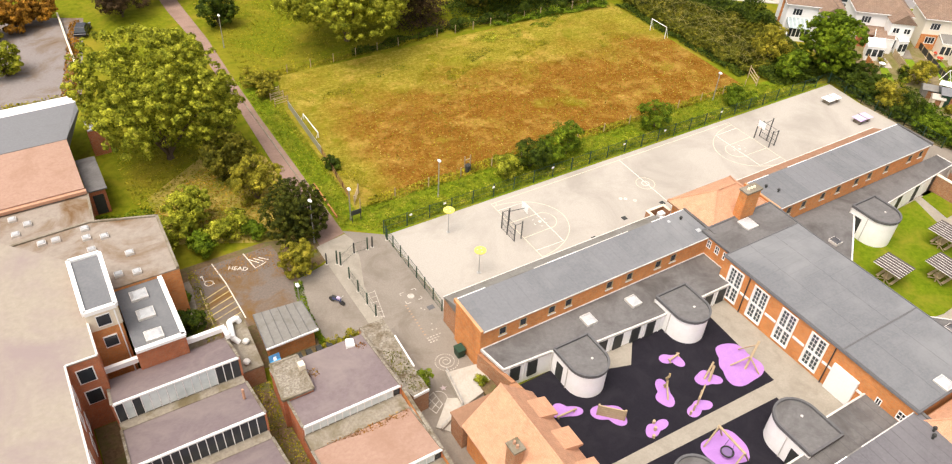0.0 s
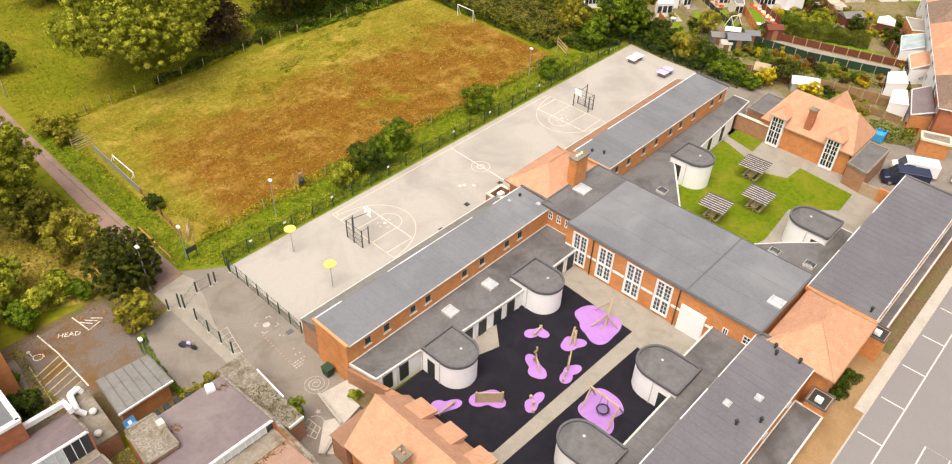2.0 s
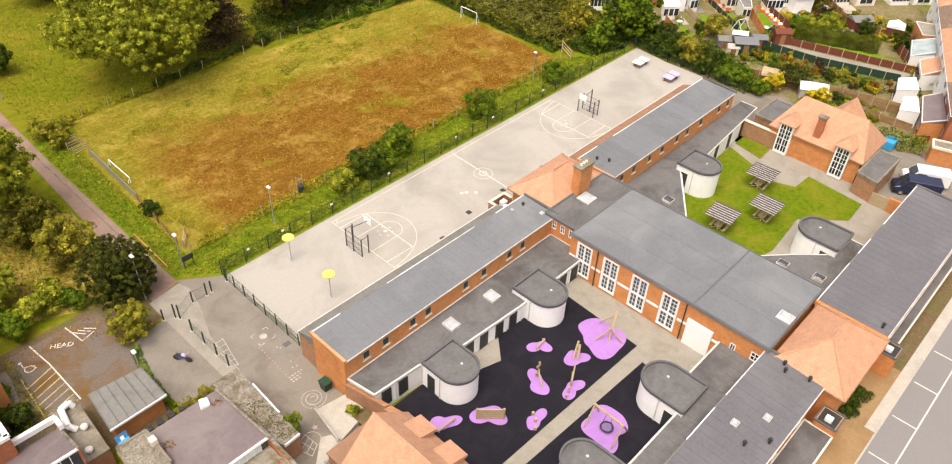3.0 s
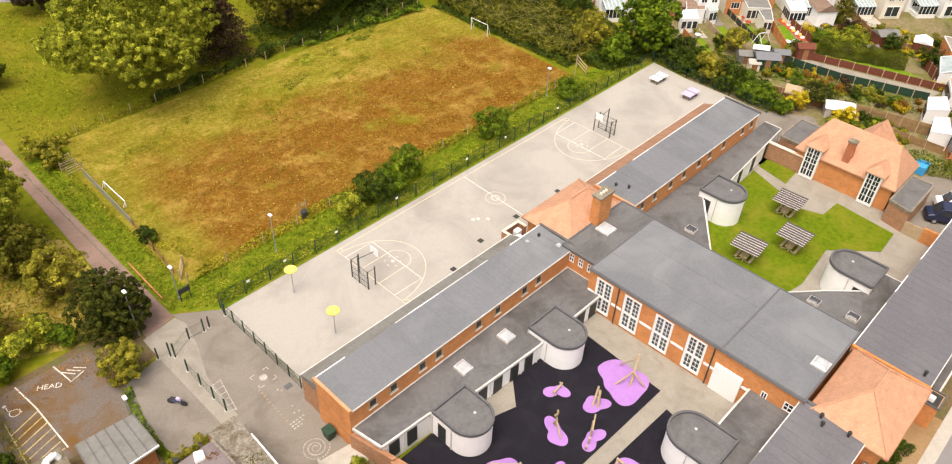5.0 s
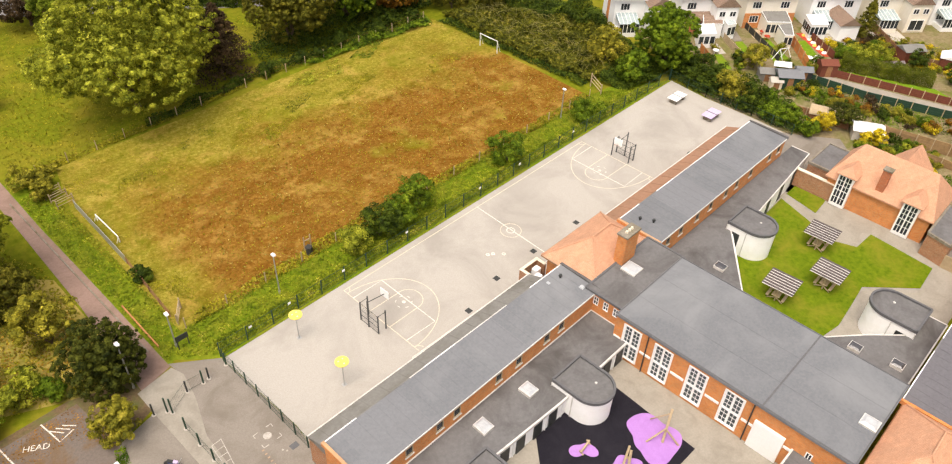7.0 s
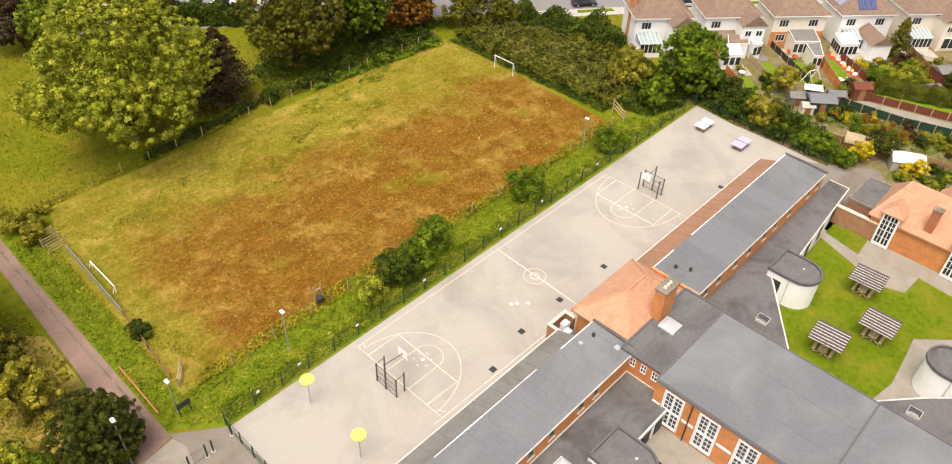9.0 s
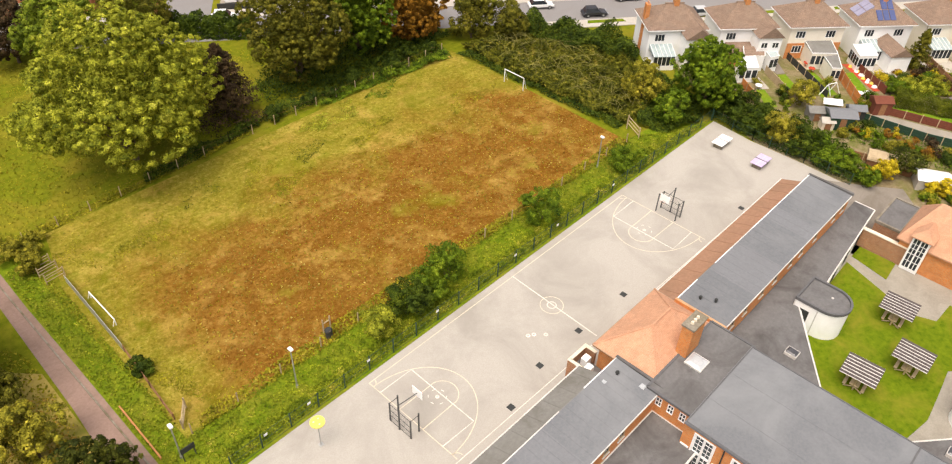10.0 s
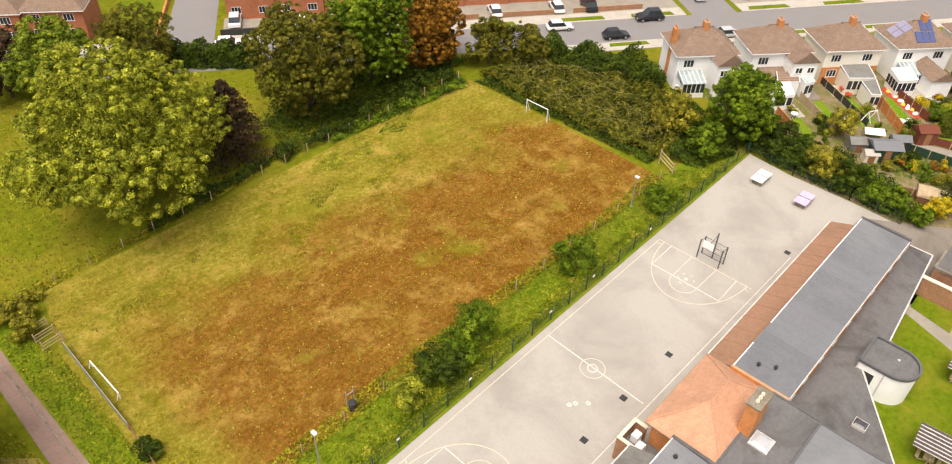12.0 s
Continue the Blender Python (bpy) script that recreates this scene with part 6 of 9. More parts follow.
ND = Vector((-0.645, -0.765))       # from the houses down their gardens
for pts, mt, h, lab in (
        (((71.8, 2.9), (68.9, -0.9)), "fence_bright", 1.5, "bright orange boarded fence beside the scrub"),
        (((78.2, 2.5), (73.0, -4.9)), "wood", 1.2, "weathered fence between back gardens"),
        (((85.2, 2.9), (78.0, -7.1)), "dark", 1.1, "dark fence between back gardens"),
        (((86.8, -4.0), (79.1, -11.0)), "fence_bright", 1.7, "tall orange-brown boarded fence between back gardens"),
        (((91.4, -4.6), (89.2, -6.8)), "redbed", 1.6, "bright red boarded fence behind the house"),
        (((89.2, -6.8), (85.0, -12.6)), "redwood", 1.3, "red-brown boarded fence between back gardens"),
        (((101.5, -11.0), (94.2, -18.4)), "fence_wood", 1.5, "brown boarded fence between back gardens"),
        (((79.8, -15.0), (82.7, -25.0), (85.1, -33.4)), "redwood", 1.2, "red-brown panel fence with pale posts"),
        (((75.5, -12.2), (76.7, -21.0), (79.8, -30.5), (80.6, -32.4)), "green_metal", 1.3, "dark green panel fence with pale posts"),
        (((65.8, -15.2), (68.4, -22.4)), "fence_wood", 1.1, "brown boarded fence at the gardens' end"),
        (((68.6, -26.5), (70.0, -32.4), (71.5, -38.3)), "fence_tan", 1.8, "tan boarded fence behind the cottage"),
        (((67.2, -32.4), (67.6, -38.8)), "fence_tan", 1.2, "low tan boarded fence behind the cottage"),
        (((64.6, -40.0), (66.0, -41.6)), "redwood", 1.4, "red-brown fence at the house's corner"),
        (((86.6, -31.6), (90.4, -28.4)), "redwood", 1.8, "dark red boarded fence across the garden"),
        (((92.8, -20.6), (97.4, -31.0)), "fence_wood", 1.2, "brown boarded fence between gardens")):
    fence(list(pts), h, mt, lab)
for pts, lab in (
        (((72.7, 1.0), (73.6, 0.2), (70.6, -3.4), (69.3, -2.5)), "small green back garden lawn"),
        (((79.0, 0.8), (80.0, 0.1), (77.6, -2.9), (75.4, -2.7)), "small green back garden lawn"),
        (((82.9, -0.8), (84.2, -2.0), (80.1, -7.8), (77.5, -6.6)), "bright green strip of back garden lawn"),
        (((86.6, -5.6), (88.0, -6.7), (83.9, -11.0), (81.5, -9.6)), "bright green strip of back garden lawn"),
        (((89.6, -13.6), (93.4, -15.8), (91.4, -18.6), (87.0, -16.0)), "yellow-green back garden lawn"),
        (((96.0, -15.0), (99.6, -17.6), (97.4, -20.0), (94.2, -17.4)), "green back garden lawn"),
        (((81.0, -15.2), (82.4, -14.6), (87.4, -27.0), (85.9, -31.0)), "yellow-green grass strip beside the hedge")):
    solo("garden_lawn", slab(bm_new(), list(pts), -0.05, 0.05), "lawn_bright", lab, "lawn", "structure")
for pts, mt, lab, nm in (
        (((84.7, 1.8), (86.4, -0.4), (84.0, -2.5), (82.4, -0.6)), "patio_tan", "tan paved patio behind the house", "patio"),
        (((80.4, 3.4), (82.6, 2.6), (80.3, 0.3), (79.1, 1.0)), "tarmac", "grey paved patio behind the house", "patio"),
        (((74.6, 2.0), (76.4, 2.6), (74.4, -0.2), (73.4, 0.4)), "paving", "pale paved patio behind the house", "patio"),
        (((89.4, -4.4), (90.8, -5.8), (86.4, -12.4), (84.8, -11.2)), "redbed", "red mulched bed with white stones", "garden_bed"),
        (((76.4, -11.8), (79.2, -14.2), (82.2, -25.0), (84.6, -33.0), (80.8, -32.2), (77.4, -21.0)), "yard", "pale concrete garden path between fences", "garden_path"),
        (((91.6, -7.0), (94.0, -9.2), (92.0, -12.4), (89.6, -9.8)), "paving", "pale paved patio behind the house", "patio"),
        (((99.0, -12.4), (103.0, -15.6), (100.6, -18.4), (96.8, -15.0)), "paving", "pale paved patio behind the house", "patio")):
    solo(nm, slab(bm_new(), list(pts), -0.05, 0.045), mt, lab, nm.replace("_", " "), "structure")


def extension(pts, z, rise, wall, roof, label, edge="upvc", glazed=()):
    """A low rear block over a plan of four corners; its roof rises towards the first side."""
    e = thing("house_extension", (sum(p[0] for p in pts) / 4, sum(p[1] for p in pts) / 4, 0), label, "building", "rear extensions")
    part("wall", slab(bm_new(), list(pts), 0, z - 0.1), wall, e)
    part("roof", slab(bm_new(), list(pts), z - 0.098, [z + rise, z + rise, z, z]), roof, e)
    for i in (1, 2, 3):
        a, b = Vector(pts[i]), Vector(pts[(i + 1) % 4])
        za, zb = (z + rise if i == 1 else z), (z + rise if i == 3 else z)
        part("roof_edge", beam(bm_new(), (a.x, a.y, za), (b.x, b.y, zb), 0.09, 0.14), edge, e)
        if i in glazed:
            n = max(2, round((b - a).length / 0.8))
            mid = Vector((sum(p[0] for p in pts) / 4, sum(p[1] for p in pts) / 4))
            off = (b - a).normalized()
            off = Vector((off.y, -off.x))
            if off.dot((a + b) / 2 - mid) < 0:
                off = -off
            for k in range(n):
                u, v = a + (b - a) * ((k + 0.12) / n) + off * 0.03, a + (b - a) * ((k + 0.88) / n) + off * 0.03
                part("pane", beam(bm_new(), (u.x, u.y, z * 0.58), (v.x, v.y, z * 0.58), 0.05, z * 0.5), "glass", e)
    return e


for pts, z, rise, wall, roof, lab, gl in (
        (((90.0, -1.4), (86.5, 1.0), (84.0, -1.4), (86.7, -4.1)), 2.6, 0.25, "cream_pale", "felt_green", "cream flat-roofed extension behind the cream house", (2,)),
        (((86.6, -4.2), (84.6, -3.0), (82.4, -5.3), (83.3, -6.3)), 2.3, 0.2, "cream_pale", "felt_green", "low cream lean-to with a grey felt roof", (2,)),
        (((77.0, 4.2), (74.9, 5.7), (72.5, 3.9), (74.6, 2.2)), 2.3, 0.3, "white", "upvc", "white conservatory with a white roof", (2, 3)),
        (((82.4, 5.0), (80.8, 5.4), (78.3, 2.3), (79.8, 1.7)), 2.5, 0.3, "white", "blueglass", "white conservatory with a glazed roof", (2, 3)),
        (((79.9, 4.3), (77.6, 6.5), (76.0, 5.3), (78.3, 3.2)), 2.4, 0.6, "white", "brown_tile", "single-storey lean-to with a brown roof", ()),
        (((93.3, -6.3), (90.9, -4.5), (88.6, -6.7), (90.8, -8.5)), 2.5, 0.3, "white", "upvc", "white conservatory with a pale roof", (1, 2)),
        (((86.8, -35.6), (82.4, -37.4), (79.6, -35.1), (84.3, -33.2)), 2.6, 0.8, "white", "tile", "white rear extension with an orange tiled roof", (2,)),
        (((78.3, -34.9), (74.9, -36.5), (72.8, -34.2), (76.4, -33.1)), 2.5, 0.1, "white", "upvc", "white flat-roofed rear extension", (2,)),
        (((72.9, -37.1), (68.8, -38.8), (67.7, -36.5), (71.8, -35.6)), 2.4, 0.1, "white", "upvc", "white flat-roofed garden room", (2,)),
        (((74.8, -39.4), (67.6, -42.3), (65.6, -40.0), (72.8, -37.6)), 2.9, 0.5, "brick", "purple_felt", "brick rear wing with a dark plum roof", (2,)),
        (((93.1, -32.4), (88.2, -34.2), (85.0, -31.7), (90.5, -29.9)), 2.5, 0.4, "white", "blueglass", "white conservatory with a pale glazed roof", (2,)),
        (((99.1, -31.1), (95.0, -32.8), (93.6, -30.4), (98.1, -27.8)), 2.6, 0.1, "brick", "yard", "brick garage with a flat tan roof", ())):
    extension(pts, z, rise, wall, roof, lab, glazed=gl)
rw = thing("house_extension", (94.4, -9.2, 0), "white gabled rear extension with a brown roof", "building", "rear extensions")
part("wall", bx(bm_new(), -1.6, -2.6, 0, 1.6, 2.6, 2.6), "white", rw, local=True)
bm = bm_new()
v = [bm.verts.new(p) for p in ((-1.85, -2.8, 2.55), (1.85, -2.8, 2.55), (0, -2.8, 3.8), (-1.85, 2.8, 2.55), (1.85, 2.8, 2.55), (0, 2.8, 3.8))]
for f in ((0, 1, 2), (5, 4, 3), (0, 2, 5, 3), (1, 4, 5, 2), (0, 3, 4, 1)):
    bm.faces.new([v[i] for i in f])
part("roof", bm, "brown_tile", rw, local=True)
rw.matrix_basis = pose(94.6, -9.2, 0, 0, 0, HT)
for k in range(16):
    x, y = 89.4 - 3.6 * (k / 16) + 0.4 * math.sin(k * 2.1), -6.0 - 5.4 * (k / 16) + 0.3 * math.cos(k * 1.7)
    solo("garden_stone", rod(bm_new(), (x, y, 0), (x, y, 0.3), 0.34, 0.22, 7), "white" if k % 4 else "yellow", "white rounded stone on the red mulch" if k % 4 else "yellow flower pot on the red mulch", "stone" if k % 4 else "pot", group="garden stones")
sf = thing("swing_frame", (79.0, -6.6, 0), "white tubular swing frame on a lawn", "swing")
for a, c in (((78.0, -6.0, 0), (78.6, -6.6, 1.7)), ((78.9, -7.3, 0), (78.6, -6.6, 1.7)), ((79.6, -6.6, 0), (80.0, -7.2, 1.7)), ((80.5, -7.9, 0), (80.0, -7.2, 1.7))):
    part("leg", rod(bm_new(), a, c, 0.06), "upvc", sf)
part("crossbar", rod(bm_new(), (78.6, -6.6, 1.7), (80.0, -7.2, 1.7), 0.06), "upvc", sf)
for x, y, mt, lab in ((84.6, -0.9, "redbed", "small red garden table on the patio"), (83.5, -2.2, "redbed", "red garden chair on the patio"), (81.7, -10.2, "upvc", "white garden seat by the fence"), (82.6, -10.9, "upvc", "white garden seat by the fence"), (76.6, -4.6, "upvc", "white round garden table on grass"), (73.0, 0.9, "upvc", "white round garden seat on paving")):
    g = thing("garden_table", (x, y, 0), lab, "garden furniture", "garden furniture")
    part("tabletop", rod(bm_new(), (x, y, 0.62), (x, y, 0.7), 0.5, 0.5, 12), mt, g)
    for q in range(4):
        part("leg", rod(bm_new(), (x + 0.32 * math.cos(q * 1.57), y + 0.32 * math.sin(q * 1.57), 0), (x + 0.32 * math.cos(q * 1.57), y + 0.32 * math.sin(q * 1.57), 0.62), 0.03), mt, g)
for x, y, t, w, d, h, wl_, rf, lab in ((72.1, -11.3, -50, 3.4, 2.6, 1.9, "green_metal", "felt_pale", "dark green shed with a pale grey roof"), (75.4, -12.0, -50, 2.2, 1.6, 1.6, "dark", "felt", "dark shed with a grey roof"), (79.6, -13.7, -45, 2.4, 2.0, 1.9, "redwood", "redwood", "red-stained timber garden shed"), (71.6, -8.2, -50, 2.2, 1.8, 1.3, "felt_green", "felt_green", "pale grey metal garden shed"), (70.2, -10.4, -50, 1.6, 1.3, 1.2, "cream", "paving", "small pale garden store"), (66.9, -25.0, -62, 3.6, 2.6, 1.5, "paving", "upvc", "white shed with a white roof"), (93.9, -20.6, -35, 3.4, 2.4, 1.9, "redwood", "felt_green", "red shed with a grey roof"), (88.2, -20.6, -35, 2.2, 1.6, 1.2, "dark", "purple_felt", "small shed with a plum-grey roof"), (95.6, -25.8, 15, 2.6, 2.4, 1.9, "redwood", "upvc", "red shed with a white roof")):
    shed(x, y, t, w, d, h, wl_, rf, lab)
tarp = thing("tarpaulin_frame", (75.0, -9.2, 0), "white tarpaulin stretched over a garden frame", "canopy")
part("sheet", slab(bm_new(), [(73.6, -8.2), (75.0, -7.6), (76.6, -9.6), (75.0, -10.4)], 1.35, [1.38, 1.5, 1.4, 1.36]), "upvc", tarp)
for p in ((73.7, -8.3), (74.9, -7.8), (76.4, -9.6), (75.0, -10.2)):
    part("post", rod(bm_new(), (*p, 0), (*p, 1.36), 0.04), "wood", tarp)
rs = thing("garden_shed", (0, 0, 0), "long timber shed with a rounded tan roof", "shed", "garden sheds")
part("wall", bx(bm_new(), -2.6, -1.1, 0, 2.6, 1.1, 1.0), "fence_wood", rs, local=True)
bm = bm_new()
prof = [(1.2 * math.cos(math.pi * i / 10), 1.0 + 0.75 * math.sin(math.pi * i / 10)) for i in range(11)]
ends = [[bm.verts.new((sx, p, z)) for p, z in prof] for sx in (-2.75, 2.75)]
for i in range(10):
    bm.faces.new((ends[0][i], ends[0][i + 1], ends[1][i + 1], ends[1][i]))
bm.faces.new(ends[0])
bm.faces.new(ends[1][::-1])
part("roof", bm, "wood", rs, "rounded tan roof", local=True)
rs.matrix_basis = pose(67.3, -19.9, 0, 0, 0, -72)
rg = random.Random(5)
garden_plants = []
for k in range(150):
    u, v = rg.uniform(0, 1), rg.uniform(0, 1)
    x, y = 69.5 + 28 * u + 6 * v, -11.5 - 25 * v + 3 * u
    side = (x - 77.4) - (-11.4 - y) * 0.245
    if -0.6 < side < 11.0 and y > -31:
        x += -7.0 if side < 3 else 8.5
    if x < 70 and y > -26:
        x += 3.4
    if 77 < x < 90 and -31 < y < -11 or (x < 70 and -28 < y < -17):
        continue
    scat = rg.choice(("leaf_mid", "leaf_dark", "leaf_olive", "leaf_lime", "leaf_mid", "leaf_purple", "leaf_yellow", "leaf_autumn", "leaf_olive", "leaf_dark", "leaf_purple"))
    garden_plants.append((x, y, rg.uniform(0.4, 1.6), rg.uniform(0.4, 1.1), scat, k))
for k in range(40):
    u, v = rg.uniform(0, 1), rg.uniform(0, 1)
    garden_plants.append((62.6 + 3.2 * v + 5.0 * u, -25.5 - 9.0 * v + 1.0 * u, rg.uniform(0.3, 1.2), rg.uniform(0.35, 0.8), rg.choice(("leaf_mid", "leaf_olive", "leaf_dark", "leaf_lime")), 260 + k))
for k in range(46):
    i = rg.randrange(4)
    p = HOUSE_ROW + DH * (10.86 * i + rg.uniform(-5, 5)) + ND * rg.uniform(10, 19)
    garden_plants.append((p.x, p.y, rg.uniform(0.6, 1.6), rg.uniform(0.4, 0.9), rg.choice(("leaf_mid", "leaf_dark", "leaf_lime", "leaf_mid", "leaf_olive", "leaf_dark")), 130 + k))


def car(x, y, turn, colour, label, suv=False):
    c = thing("car", (0, 0, 0), label, "car", "parked cars")
    ln, w, hb, ht = (4.7, 1.85, 1.0, 1.75) if suv else (4.3, 1.75, 0.85, 1.45)
    bm = bm_new()
    prof = [(-ln / 2, 0.35), (-ln / 2 + 0.05, hb - 0.12), (-ln / 2 + 0.6, hb), (ln / 2 - 1.1, hb), (ln / 2 - 0.15, hb - 0.2), (ln / 2, 0.38)]
    left = [bm.verts.new((px, -w / 2, pz)) for px, pz in prof]
    right = [bm.verts.new((px, w / 2, pz)) for px, pz in prof]
    bm.faces.new(left)
    bm.faces.new(right[::-1])
    for i in range(len(prof)):
        j = (i + 1) % len(prof)
        bm.faces.new((left[j], left[i], right[i], right[j]))
    part("body", bm, colour, c, local=True, bevel=0.05)
    bm = bm_new()
    lo = [bm.verts.new(p) for p in ((-ln * 0.43, -w * 0.46, hb), (ln * 0.22, -w * 0.46, hb), (ln * 0.22, w * 0.46, hb), (-ln * 0.43, w * 0.46, hb))]
    hi = [bm.verts.new(p) for p in ((-ln * 0.33, -w * 0.38, ht), (ln * 0.06, -w * 0.38, ht), (ln * 0.06, w * 0.38, ht), (-ln * 0.33, w * 0.38, ht))]
    for i in range(4):
        bm.faces.new((lo[i], lo[(i + 1) % 4], hi[(i + 1) % 4], hi[i]))
    bm.faces.new(hi)
    part("window_band", bm, "glass", c, local=True)
    part("roof_panel", bx(bm_new(), -ln * 0.34, -w * 0.39, ht - 0.01, ln * 0.07, w * 0.39, ht + 0.04), colour, c, local=True, bevel=0.02)
    for sx in (-ln * 0.3, ln * 0.3):
        for sy in (-w / 2 + 0.05, w / 2 - 0.05):
            wh = part("wheel", rod(bm_new(), (sx, sy - 0.1, 0.32), (sx, sy + 0.1, 0.32), 0.32, 0.32, 14), "dark", c, local=True)
            part("rim", rod(bm_new(), (sx, sy - 0.11, 0.32), (sx, sy + 0.11, 0.32), 0.18, 0.18, 10), "steel", wh, local=True)
    for sy in (-w * 0.36, w * 0.36):
        part("headlight", bx(bm_new(), ln / 2 - 0.1, sy - 0.15, 0.55, ln / 2 + 0.01, sy + 0.15, 0.68), "skyglass", c, local=True)
    c.matrix_basis = pose(x, y, 0.02, 0, 0, turn)
    return c


def paint(name, c):
    return surf(name, c, tuple(min(1, k * 1.15) for k in c), 6.0, None, rough=0.25, spec=0.6, relief=0)


P_W, P_K, P_N = paint("white_car_paint", (0.75, 0.75, 0.74)), paint("black_car_paint", (0.015, 0.016, 0.02)), paint("navy_car_paint", (0.012, 0.018, 0.05))
P_R, P_S, P_B = paint("red_car_paint", (0.45, 0.02, 0.02)), paint("silver_car_paint", (0.45, 0.46, 0.47)), paint("blue_car_paint", (0.03, 0.09, 0.35))
ST = math.degrees(math.atan2(D.y, D.x))
for u, v, pnt, suv, lab, a in ((4.0, 1.6, P_K, False, "black saloon car parked at the kerb", 0), (-4.0, 5.6, P_W, False, "white hatchback parked at the kerb", 0), (11.6, 7.0, P_K, True, "black people carrier parked at the kerb", 180), (-54.8, 7.2, P_W, False, "white hatchback beside the hedge", 0), (-54.2, 15.0, P_W, True, "tall white car on a corner drive", 90), (3.0, 12.6, P_K, True, "black car on a front drive", 90), (-2.5, 12.8, P_W, False, "white car on a front drive", 90), (33.0, 12.6, P_R, False, "red car on a front drive", 0), (40.0, 12.4, P_B, False, "blue car on a front drive", 0), (60.0, 12.6, P_R, False, "red car on a front drive", 0), (23.0, 14.0, P_S, False, "silver car in the side street", 90), (-44.0, 12.6, P_W, True, "white van on a front drive", 90), (-13, 12.8, P_W, False, "white car on a front drive", 90), (22.1, -0.6, P_S, False, "silver car at the kerb between houses", 0)):
    p = along(u, v)
    car(p[0], p[1], ST + a, pnt, lab, suv)
car(-32.4, 64.8, 70, P_K, "dark car parked under the trees")


def van(x, y, turn, pnt, label):
    v = thing("van", (0, 0, 0), label, "van", "parked vans")
    bm = bm_new()
    prof = [(-2.6, 0.4), (-2.6, 2.1), (1.2, 2.15), (1.95, 1.25), (2.6, 1.05), (2.65, 0.4)]
    a = [bm.verts.new((p[0], -0.95, p[1])) for p in prof]
    b = [bm.verts.new((p[0], 0.95, p[1])) for p in prof]
    bm.faces.new(a)
    bm.faces.new(b[::-1])
    for i in range(len(prof)):
        j = (i + 1) % len(prof)
        bm.faces.new((a[j], a[i], b[i], b[j]))
    part("body", bm, pnt, v, local=True, bevel=0.06)
    part("windscreen", slab(bm_new(), [(1.3, -0.8), (1.98, -0.8), (1.98, 0.8), (1.3, 0.8)], 1.2, [2.08, 1.26, 1.26, 2.08]), "glass", v, local=True)
    for s in (-0.955, 0.955):
        part("side_window", bx(bm_new(), 0.3, s - 0.01, 1.3, 1.35, s + 0.01, 1.85), "glass", v, local=True)
    for sx in (-1.7, 1.7):
        for sy in (-0.88, 0.88):
            wh = part("wheel", rod(bm_new(), (sx, sy - 0.1, 0.35), (sx, sy + 0.1, 0.35), 0.35, 0.35, 14), "dark", v, local=True)
            part("rim", rod(bm_new(), (sx, sy - 0.11, 0.35), (sx, sy + 0.11, 0.35), 0.2, 0.2, 10), "steel", wh, local=True)
    v.matrix_basis = pose(x, y, 0.03, 0, 0, turn)
    return v


van(53.6, -44.3, 118, P_N, "dark navy van parked behind the courtyard wall")
van(56.5, -44.4, 118, P_W, "white van parked beside the navy one")
van(59.0, -51.0, 100, P_W, "white van parked beyond the school range")


# ---- plants ----
def leaf_mesh(name, pos, nor, size, rng, jitter=0.7):
    """Many small bent leaf clumps at given places and headings."""
    n = len(pos)
    nor = nor + rng.normal(0, jitter, (n, 3))
    nor /= np.linalg.norm(nor, axis=1)[:, None] + 1e-9
    ref = rng.normal(0, 1, (n, 3))
    a = np.cross(nor, ref)
    a /= np.linalg.norm(a, axis=1)[:, None] + 1e-9
    b = np.cross(nor, a)
    s = (size * rng.uniform(0.6, 1.35, n))[:, None]
    droop = nor * s * rng.uniform(0.1, 0.35, n)[:, None]
    v = np.stack([pos - a * s * 0.5 - droop, pos - b * s * 0.32, pos + a * s * 0.5 - droop, pos + b * s * 0.32], 1).reshape(-1, 3)
    base = np.arange(n)[:, None] * 4
    f = np.concatenate([base + [0, 1, 3], base + [1, 2, 3]], 0).reshape(-1)
    me = bpy.data.meshes.new(name)
    me.vertices.add(len(v))
    me.vertices.foreach_set("co", v.astype(np.float32).ravel())
    me.loops.add(len(f))
    me.loops.foreach_set("vertex_index", f.astype(np.int32))
    k = len(f) // 3
    me.polygons.add(k)
    me.polygons.foreach_set("loop_start", np.arange(k, dtype=np.int32) * 3)
    me.polygons.foreach_set("loop_total", np.full(k, 3, np.int32))
    me.update(calc_edges=True)
    return me


